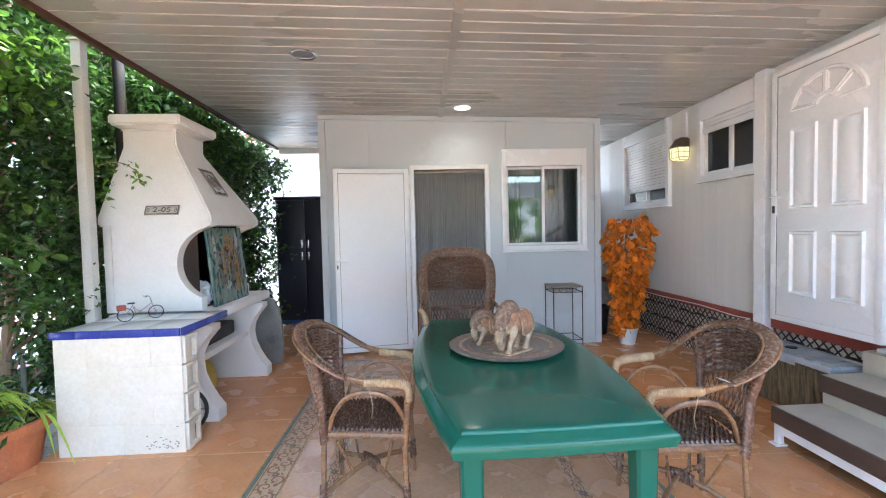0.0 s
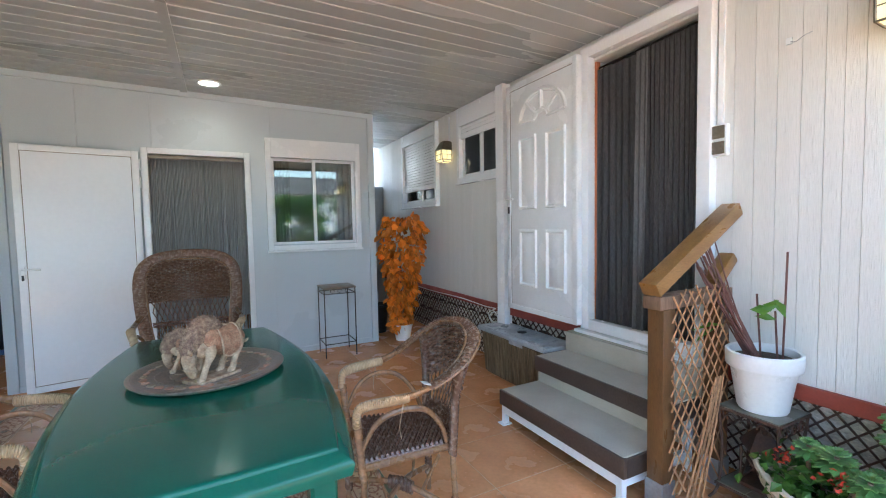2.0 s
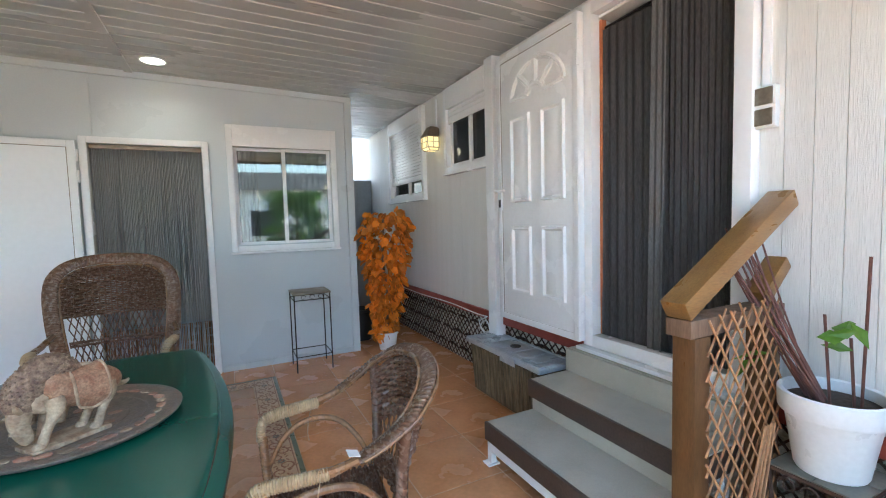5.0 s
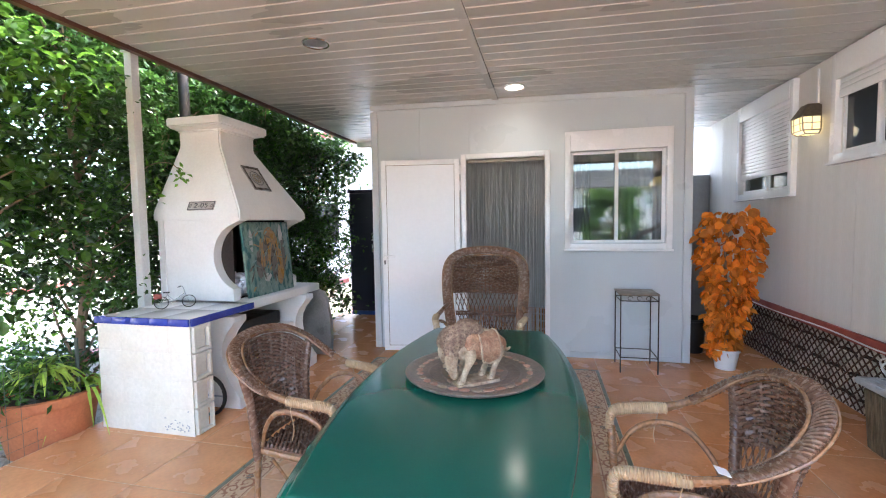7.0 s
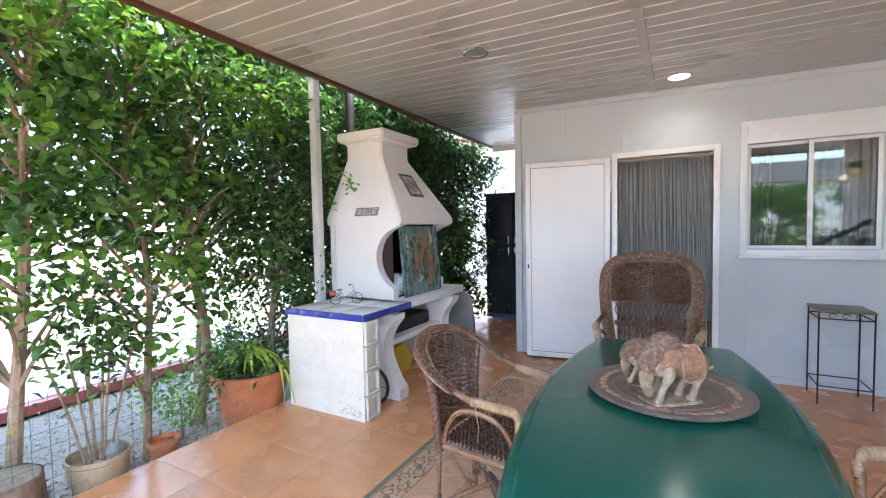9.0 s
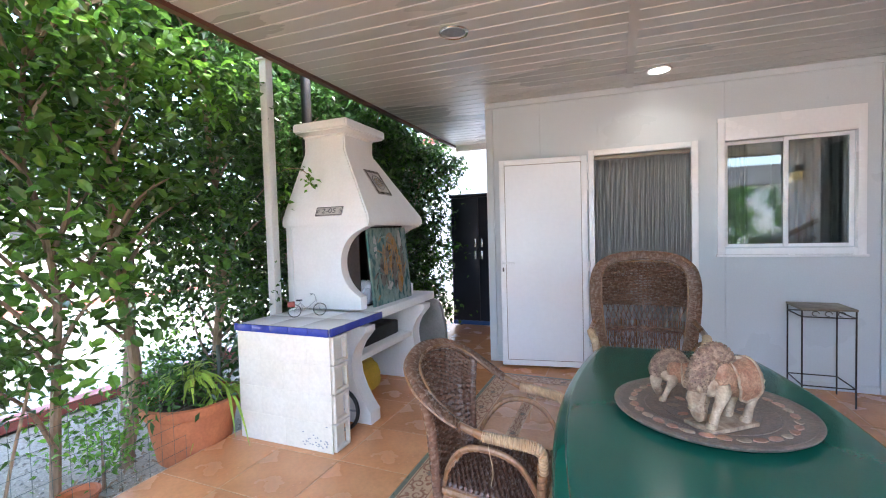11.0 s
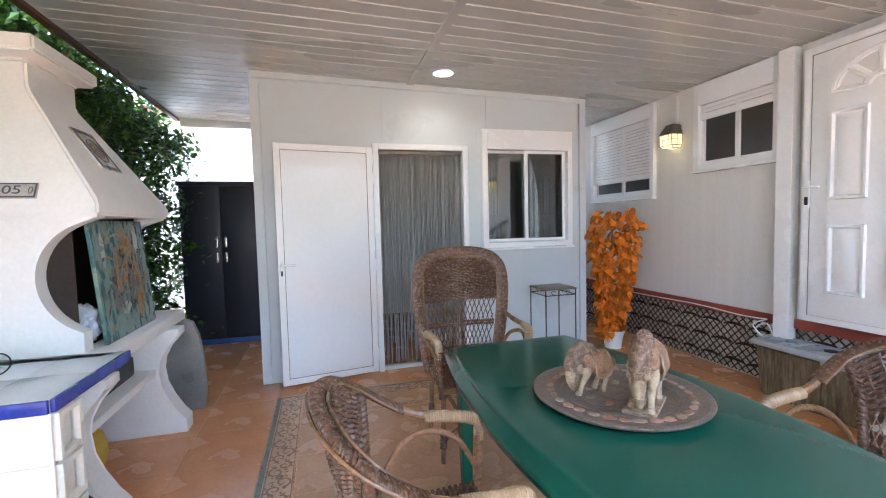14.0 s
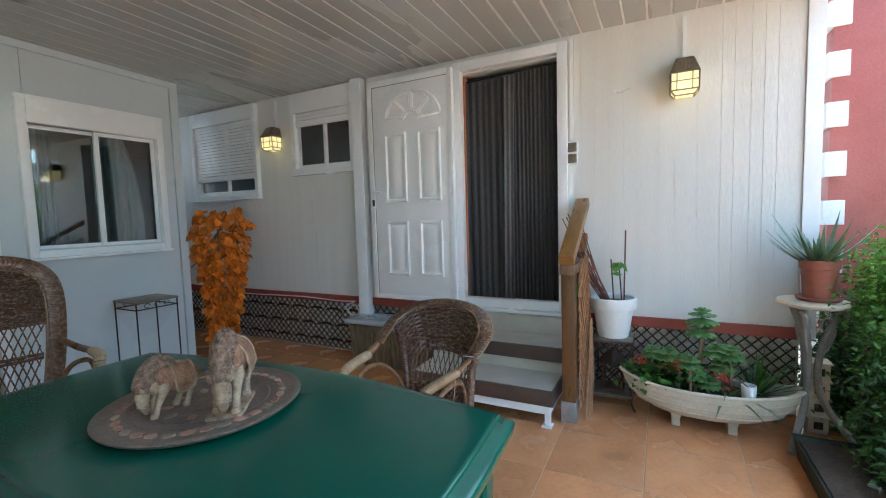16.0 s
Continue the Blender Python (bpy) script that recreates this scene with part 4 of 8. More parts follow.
# ---- wardrobe ----
wd = thing("outdoor_cabinet", -1.75, 7.1, 0, 0, "black plastic two-door outdoor cabinet on a blue base", "cabinet")
part("body", boxes((-2.2, 6.87, 0.09, -1.33, 7.3, 1.93)), "black_resin", wd)
part("top", boxes((-2.22, 6.83, 1.932, -1.31, 7.31, 1.985), bevel=0.008), "black_resin", wd)
part("plinth", boxes((-2.2, 6.86, 0.03, -1.33, 7.3, 0.088)), "plastic_blue", wd, "blue base")
for a, b, hx in ((-2.19, -1.768, -1.815), (-1.762, -1.34, -1.715)):
    dr = part("door", boxes((a, 6.835, 0.1, b, 6.868, 1.925), bevel=0.006), "black_resin", wd)
    for z in (1.02, 1.2):
        part("handle", boxes((hx - 0.013, 6.815, z, hx + 0.013, 6.834, z + 0.12), bevel=0.005), "chrome", dr, "pale metal handle")
for x in (-2.12, -1.41):
    for y in (6.93, 7.24):
        bm = bmesh.new()
        tube(bm, [(x, y, 0.015), (x + 0.03, y, 0.015)], 0.015, 10)
        part("foot", bm, "dark", wd)

wd.matrix_basis = pose(-0.13, 0, 0) @ wd.matrix_basis

# ---- entry steps ----
steps = thing("entry_steps", 2.4, 2.25, 0, 0, "grey carpeted entry steps on a white frame", "steps")
SY0, SY1 = 1.735, 2.785
for x0, x1, z in ((2.085, 2.425, 0.235), (2.40, 2.70, 0.425)):
    part("tread", boxes((x0 + 0.016, SY0 + 0.012, z - 0.002, x1, SY1 - 0.012, z + 0.006)), "carpet", steps, "grey carpeted tread")
    part("tread_board", boxes((x0, SY0, z - 0.1, x0 + 0.028, SY1, z + 0.003), bevel=0.004), "nosing", steps, "dark brown front board")
    part("tread_base", boxes((x0 + 0.0285, SY0, z - 0.1, x1, SY1, z - 0.003)), "nosing", steps)
part("riser", boxes((2.426, SY0 + 0.01, 0.238, 2.437, SY1 - 0.01, 0.324)), "carpet", steps, "grey carpeted riser")
part("riser", boxes((2.702, SY0 + 0.0, 0.428, 2.73, SY1, 0.57), bevel=0.003), "carpet", steps, "grey carpeted riser")
part("top_board", boxes((2.731, SY0, 0.428, 2.82, SY1, 0.572)), "carpet", steps)
for yy in (SY0 + 0.02, SY1 - 0.05):
    part("frame_leg", boxes((2.095, yy, 0.008, 2.13, yy + 0.035, 0.134)), "pvc", steps, "white metal leg")
    part("frame_leg", boxes((2.62, yy, 0.008, 2.655, yy + 0.035, 0.324)), "pvc", steps, "white metal leg")
    part("foot_plate", boxes((2.07, yy - 0.015, 0.0, 2.145, yy + 0.05, 0.008)), "pvc", steps)
    part("side_rail", boxes((2.131, yy, 0.08, 2.619, yy + 0.03, 0.134)), "pvc", steps)
part("front_rail", boxes((2.095, SY0 + 0.056, 0.08, 2.125, SY1 - 0.051, 0.134)), "pvc", steps, "white front rail")

# ---- wicker chairs ----


WOVEN = ("seat", "backrest", "open_lattice", "cross_weave", "lower_weave", "side_weave")


def weave(bm, P, u0, u1, v0, v1, stakes, rows, r, stake_r, seed):
    """A woven sheet on a surface P(u, v): stakes one way, weavers going over and under the other way."""
    rr = random.Random(seed)

    def normal(u, v):
        e = 0.004
        n = (P(u + e, v) - P(u - e, v)).cross(P(u, v + e) - P(u, v - e))
        return n.normalized()

    us = [u0 + (u1 - u0) * i / (stakes - 1) for i in range(stakes)]
    for u in us:
        tube(bm, [P(u, v0 + (v1 - v0) * j / 6) for j in range(7)], stake_r, 4)
    for j in range(rows):
        v = v0 + (v1 - v0) * (j + 0.5) / rows
        pts = []
        for i, u in enumerate(us):
            s = 1 if (i + j) % 2 else -1
            vv = v + rr.uniform(-0.07, 0.07) * (v1 - v0) / rows
            pts.append(P(u, vv) + normal(u, v) * s * (r * 0.8 + stake_r * 0.8))
            if i < stakes - 1:
                um = (u + us[i + 1]) / 2
                pts.append(P(um, vv))
        tube(bm, pts, r, 4)
    return bm


def diamonds(bm, P, u0, u1, v0, v1, n, r):
    """An open lattice of crossing canes on a surface."""
    h = (u1 - u0) / n
    for s in (1, -1):
        for i in range(-1, n + 1):
            pts = []
            for q in range(5):
                w = q / 4
                u = u0 + (i + (w if s > 0 else 1 - w) * 1.6) * h
                if u0 - 1e-6 <= u <= u1 + 1e-6:
                    pts.append(P(u, v0 + (v1 - v0) * w))
            if len(pts) > 1:
                tube(bm, pts, r, 4)
    return bm


def wrapped(pts, r, flat=1.0, pitch=0.011, slant=0.6, seg=12):
    """A bar bound with cane: a core and one slanting turn of cane after another round it."""
    pts = [Vector(p) for p in pts]
    total = sum((b - a).length for a, b in zip(pts, pts[1:]))
    n = max(3, int(total / pitch))
    bm = bmesh.new()
    tube(bm, pts, r * 0.93, seg, flat=flat)
    side, acc, i = None, 0.0, 0
    for k in range(n + 1):
        want = total * k / n
        while i < len(pts) - 2 and acc + (pts[i + 1] - pts[i]).length < want:
            acc += (pts[i + 1] - pts[i]).length
            i += 1
        gap = pts[i + 1] - pts[i]
        p = pts[i].lerp(pts[i + 1], min(1, (want - acc) / gap.length))
        d = gap.normalized()
        if side is None:
            side = d.cross(Vector((0, 0, 1)) if abs(d.z) < 0.9 else Vector((1, 0, 0))).normalized()
        side = (side - d * side.dot(d)).normalized()
        up = d.cross(side)
        ring = []
        for j in range(seg):
            a = 2 * math.pi * j / seg
            ring.append(p + (side * math.cos(a) + up * flat * math.sin(a)) * (r - pitch * 0.28) + d * pitch * slant * math.cos(a + (0.6 if k % 2 else 0.0)))
        tube(bm, ring, pitch * 0.5, 4, closed=True)
    return bm


def mirror(pts):
    return [(-p[0], p[1], p[2]) for p in pts]


def chair_base(c, seat_z, fw, bw, fy, by):
    """Four cane legs bound at the ends, crossed stretchers and braces."""
    for x, y in ((fw, fy), (-fw, fy), (bw, by), (-bw, by)):
        sp = 1.06
        leg = part("leg", tube(bmesh.new(), [(x * sp, y * sp, 0.0), (x * 1.02, y * 1.02, seat_z * 0.6), (x, y, seat_z)], [0.014, 0.016, 0.016], 8), "cane", c, "", False)
        part("binding", wrapped([(x * 1.045, y * 1.045, seat_z * 0.22), (x * 1.03, y * 1.03, seat_z * 0.45)], 0.021), "wicker", leg, "", False)
    z = seat_z * 0.33
    for a, b in (((fw, fy), (-bw, by)), ((-fw, fy), (bw, by))):
        part("stretcher", tube(bmesh.new(), spline([(a[0] * 1.04, a[1] * 1.04, z), (0, 0, z + 0.05), (b[0] * 1.04, b[1] * 1.04, z)], 6), 0.013, 8), "cane", c, "", False)
    part("stretcher_binding", wrapped([(-0.05, -0.05, z + 0.045), (0, 0, z + 0.052), (0.05, 0.05, z + 0.045)], 0.026), "wicker", c, "", False)
    for x, y in ((fw, fy), (-fw, fy), (bw, by), (-bw, by)):
        part("brace", tube(bmesh.new(), [(x * 0.42, y * 0.42, z + 0.045), (x * 0.9, y * 0.7, seat_z - 0.02)], 0.008, 6), "cane", c, "", False)


def low_chair(c, dense):
    SZ = 0.37
    chair_base(c, SZ - 0.03, 0.245, 0.215, 0.235, -0.225)

    def seat(u, v):
        w = 0.215 + 0.04 * v
        return Vector((u * w, -0.21 + 0.44 * v, SZ - 0.012 * (1 - u * u) * math.sin(math.pi * v)))

    part("seat", weave(bmesh.new(), seat, -1, 1, 0, 1, 19, 34, 0.0085, 0.004, 4), "wicker", c, "woven dark cane seat", False)
    rim = [seat(u / 6, 0) for u in range(-6, 7)] + [seat(1, v / 6) for v in range(1, 7)] + [seat(-u / 6, 1) for u in range(-5, 7)] + [seat(-1, 1 - v / 6) for v in range(1, 6)]
    part("seat_rim", tube(bmesh.new(), [p - Vector((0, 0, 0.014)) for p in rim], 0.015, 8, closed=True), "cane", c, "", False)
    half = [(0.295, 0.24, 0.575), (0.315, 0.1, 0.585), (0.325, -0.03, 0.61), (0.325, -0.14, 0.67), (0.295, -0.25, 0.755), (0.2, -0.345, 0.835), (0.0, -0.39, 0.865)]
    hoop = spline(half + mirror(half[:-1])[::-1], 8)
    back_top = spline([(-0.285, -0.235, 0.72), (-0.2, -0.335, 0.815), (0, -0.375, 0.845), (0.2, -0.335, 0.815), (0.285, -0.235, 0.72)], 10)

    def back(u, v):
        k = (max(-1, min(1, u)) + 1) / 2 * (len(back_top) - 1)
        i = min(int(k), len(back_top) - 2)
        top = back_top[i].lerp(back_top[i + 1], k - i)
        low = Vector((u * 0.22, -0.215 - 0.03 * (1 - u * u), SZ))
        p = low.lerp(top, v)
        p.y -= 0.03 * math.sin(math.pi * v) * (1 - 0.5 * u * u)
        return p

    if dense:
        part("backrest", weave(bmesh.new(), back, -0.97, 0.97, 0.0, 0.97, 19, 40, 0.0078, 0.0045, 6), "wicker", c, "woven dark cane back", False)
    else:
        part("backrest", weave(bmesh.new(), back, -0.97, 0.97, 0.42, 0.97, 17, 19, 0.0075, 0.0045, 6), "wicker", c, "woven dark cane back", False)
        part("open_lattice", diamonds(bmesh.new(), back, -0.95, 0.95, 0.14, 0.44, 14, 0.0035), "wicker", c, "open cane lattice", False)
        part("lower_weave", weave(bmesh.new(), back, -0.97, 0.97, 0.0, 0.14, 17, 6, 0.0075, 0.004, 7), "wicker", c, "", False)
    n = len(hoop)
    a, b = int(n * 0.2), int(n * 0.8)
    part("top_band", wrapped(hoop[a:b + 1], 0.035, 0.42, 0.0085, 1.6, 14), "band", c, "flat plaited cane band", False)
    for k in (1, -1):
        edge = []
        for p, q in zip(hoop[a:b], hoop[a + 1:b + 1]):
            edge.append(p + (q - p).normalized().cross(Vector((0, 0, 1))).normalized() * 0.035 * k)
        part("band_edge", tube(bmesh.new(), edge, 0.0065, 6), "cane", c, "glossy cane edging", False)
    for seg in (hoop[:a + 1], hoop[b:]):
        part("armrest", tube(bmesh.new(), seg, 0.017, 8), "cane", c, "", False)
    for s in (1, -1):
        arm = [(s * 0.318, 0.03, 0.592), (s * 0.312, 0.12, 0.586), (s * 0.296, 0.22, 0.577), (s * 0.288, 0.262, 0.56), (s * 0.284, 0.268, 0.51)]
        part("arm_wrap", wrapped(spline(arm, 5), 0.0235, 0.78, 0.009, 0.25), "wrap", c, "pale cane wrapping on the arm", False)
        part("arm_post", wrapped([(s * 0.25, 0.24, SZ - 0.05), (s * 0.265, 0.255, 0.45), (s * 0.282, 0.262, 0.52)], 0.019), "cane", c, "", False)
        loop = spline([(s * 0.262, 0.245, 0.42), (s * 0.285, 0.17, 0.51), (s * 0.305, 0.06, 0.545), (s * 0.29, -0.06, 0.53), (s * 0.25, -0.15, 0.46), (s * 0.225, -0.19, 0.38)], 6)
        part("arm_loop", tube(bmesh.new(), loop, 0.011, 8), "cane", c, "", False)
        part("back_post", wrapped([(s * 0.222, -0.222, SZ - 0.04), (s * 0.26, -0.232, 0.54), (s * 0.298, -0.24, 0.73)], 0.023), "wicker", c, "", False)
        part("tie", tube(bmesh.new(), spline([(s * 0.322, 0.05, 0.6), (s * 0.34, 0.06, 0.56), (s * 0.335, 0.075, 0.5), (s * 0.345, 0.07, 0.46)], 5), 0.0022, 5), "wrap", c, "loose cane end", False)


LOW = ((0.0, 0.0), (0.6, 0.715), (0.87, 0.925))
HIGH = ((0.0, 0.0), (0.635, 0.755), (1.22, 1.235))


def settle(c, wide, deep, heights, front=1.0, flare=1.0):
    """Reshape a chair to fit the camera's view: narrower towards the arms, seat and arms higher."""
    def height(z):
        for (a, p), (b, q) in zip(heights, heights[1:]):
            if z <= b or b == heights[-1][0]:
                return p + (z - a) * (q - p) / (b - a)

    for ob in c.children_recursive:
        for v in ob.data.vertices:
            x, y, z = v.co
            k = min(1, max(0, z / 0.6))
            y = y * deep if y < -0.2 else -0.2 * deep + (y + 0.2) * deep * front
            grow = 1 + (flare - 1) * min(1, max(0, (z - 0.56) / 0.2))
            v.co = (x * (wide[0] + (wide[1] - wide[0]) * k) * grow, y, height(z))


left_chair = thing("wicker_armchair", -0.435, 2.445, 0, -92.6, "low dark wicker armchair with pale wrapped arms", "chair", "wicker chairs round the table")
low_chair(left_chair, True)
settle(left_chair, (0.92, 0.8), 0.86, LOW, 1.0, 1.1)
right_chair = thing("wicker_armchair", 1.09, 2.16, 0, 83, "low dark wicker armchair with open lattice in its back", "chair", "wicker chairs round the table")
low_chair(right_chair, False)
part("tag", box(bmesh.new(), -0.024, 0.0, 0.0, 0.024, 0.04, 0.003, 0.0, pose(-0.326, -0.07, 0.652, 20, 2, 5)), "whitepot", right_chair, "small white sticker on the arm", False)
settle(right_chair, (0.9, 0.78), 0.86, LOW, 1.0, 1.2)

high = thing("wicker_armchair", 0.175, 3.75, 0, 180, "high-backed dark wicker armchair at the head of the table", "chair", "wicker chairs round the table")


def high_chair(c):
    SZ = 0.38
    chair_base(c, SZ - 0.03, 0.265, 0.235, 0.09, -0.22)

    def seat(u, v):
        return Vector((u * (0.24 + 0.03 * v), -0.2 + 0.31 * v, SZ))

    part("seat", weave(bmesh.new(), seat, -1, 1, 0, 1, 19, 36, 0.0085, 0.004, 8), "wicker", c, "woven dark cane seat", False)
    rim = [seat(u / 6, 0) for u in range(-6, 7)] + [seat(1, v / 6) for v in range(1, 7)] + [seat(-u / 6, 1) for u in range(-5, 7)] + [seat(-1, 1 - v / 6) for v in range(1, 6)]
    part("seat_rim", tube(bmesh.new(), [p - Vector((0, 0, 0.014)) for p in rim], 0.016, 8, closed=True), "cane", c, "", False)

    def at(x, z):
        """A place on the leaning, slightly hollow back."""
        return Vector((x, -0.215 - 0.05 * (z - SZ) - 0.045 * (1 - (x / 0.3) ** 2), z))

    def half_width(z):
        base = 0.22 + 0.06 * min(1, max(0, (z - SZ) / 0.45))
        return base * (1 if z < 1.0 else math.sqrt(max(0.0, 1 - ((z - 1.0) / 0.18) ** 2.4)))

    def back(u, v):
        z = SZ + v * 0.785
        return at(u * max(0.05, half_width(z)), z)

    part("backrest", weave(bmesh.new(), back, -0.98, 0.98, 0.52, 0.98, 19, 26, 0.0075, 0.0045, 9), "wicker", c, "woven dark cane upper back", False)
    part("open_lattice", diamonds(bmesh.new(), back, -0.96, 0.96, 0.3, 0.52, 15, 0.0035), "wicker", c, "open cane lattice", False)
    part("open_lattice", diamonds(bmesh.new(), back, -0.96, 0.96, 0.12, 0.27, 15, 0.0035), "wicker", c, "open cane lattice", False)
    part("cross_weave", weave(bmesh.new(), back, -0.98, 0.98, 0.265, 0.305, 19, 2, 0.0075, 0.003, 10), "wicker", c, "", False)
    part("lower_weave", weave(bmesh.new(), back, -0.98, 0.98, 0.0, 0.12, 19, 6, 0.0075, 0.004, 11), "wicker", c, "", False)
    side = [(0.25, SZ - 0.02), (0.3, 0.6), (0.318, 0.8), (0.318, 0.99), (0.285, 1.11), (0.19, 1.185), (0.0, 1.21)]
    path = spline([at(x, z) for x, z in side] + [at(-x, z) for x, z in side[-2::-1]], 9)
    part("top_band", wrapped(path, 0.015, 2.8, 0.0085, 1.6, 14), "band", c, "broad plaited cane border", False)
    inner = [at(x * 0.87, z if z < 1 else 0.99 + (z - 0.99) * 0.78) for x, z in side]
    inner = spline(inner + [Vector((-p.x, p.y, p.z)) for p in inner[-2::-1]], 8)
    part("inner_rim", tube(bmesh.new(), inner, 0.009, 8), "cane", c, "", False)
    for s in (1, -1):
        arm = spline([(s * 0.31, -0.21, 0.68), (s * 0.335, -0.12, 0.64), (s * 0.335, 0.0, 0.635), (s * 0.315, 0.08, 0.63), (s * 0.3, 0.105, 0.6), (s * 0.29, 0.105, 0.54)], 6)
        part("armrest", tube(bmesh.new(), arm, 0.018, 8), "cane", c, "", False)
        part("arm_wrap", wrapped(arm[12:], 0.024, 0.8, 0.012, 0.3), "wrap", c, "pale cane wrapping on the arm", False)
        part("arm_post", wrapped([(s * 0.268, 0.09, SZ - 0.05), (s * 0.285, 0.1, 0.45), (s * 0.29, 0.102, 0.56)], 0.026), "wicker", c, "", False)
        loop = spline([(s * 0.28, 0.09, 0.43), (s * 0.315, 0.04, 0.56), (s * 0.33, -0.04, 0.59), (s * 0.3, -0.13, 0.55), (s * 0.25, -0.19, 0.42)], 6)
        part("arm_loop", tube(bmesh.new(), loop, 0.011, 8), "cane", c, "", False)

        def skirt(u, v, s=s):
            return Vector((s * (0.265 + 0.025 * v), 0.085 - 0.14 * u, SZ - 0.02 + 0.13 * v))

        part("side_weave", weave(bmesh.new(), skirt, 0, 1, 0, 1, 7, 8, 0.0075, 0.004, 12), "wicker", c, "", False)


high_chair(high)
settle(high, (0.97, 0.97), 1.0, HIGH, 1.3)

# ---- tray and figurines on the table ----
tray = thing("serving_tray", 0.32, 2.535, TZ + 0.001, 0, "large round carved brown tray on the table", "tray")
TRAY = 0.955
part("dish", lathe(bmesh.new(), [(0.0, 0.0), (0.26, 0.0), (0.318, 0.012), (0.33, 0.02), (0.332, 0.026), (0.326, 0.029), (0.3, 0.024), (0.215, 0.017), (0.205, 0.012), (0.0, 0.012)], 64), "tray", tray, "", False)
for i in range(32):
    a = 2 * math.pi * i / 32
    bm = bmesh.new()
    r = random.Random(i)
    w, h = r.uniform(0.02, 0.026), r.uniform(0.013, 0.018)
    pts = [(math.cos(q * math.pi / 4) * w * r.uniform(0.8, 1.1), math.sin(q * math.pi / 4) * h * r.uniform(0.8, 1.1)) for q in range(8)]
    prism(bm, pts, "z", 0, 0.0035, 0.001)
    bm.transform(Matrix.Translation((math.cos(a) * 0.262, math.sin(a) * 0.262, 0.0212)) @ Matrix.Rotation(a + math.pi / 2, 4, "Z") @ Matrix.Rotation(0.07, 4, "X"))
    part("inlay", bm, "cream_mark" if i % 3 == 1 else "tray_mark", tray, "", False)
for i in range(9):
    a = 2 * math.pi * i / 9 + 0.3
    bm = bmesh.new()
    prism(bm, [(math.cos(q * math.pi / 4) * 0.022, math.sin(q * math.pi / 4) * 0.014) for q in range(8)], "z", 0, 0.002)
    bm.transform(Matrix.Translation((math.cos(a) * 0.12, math.sin(a) * 0.12, 0.0125)) @ Matrix.Rotation(a, 4, "Z"))
    part("inlay", bm, "cream_mark" if i % 3 == 1 else "tray_mark", tray, "", False)


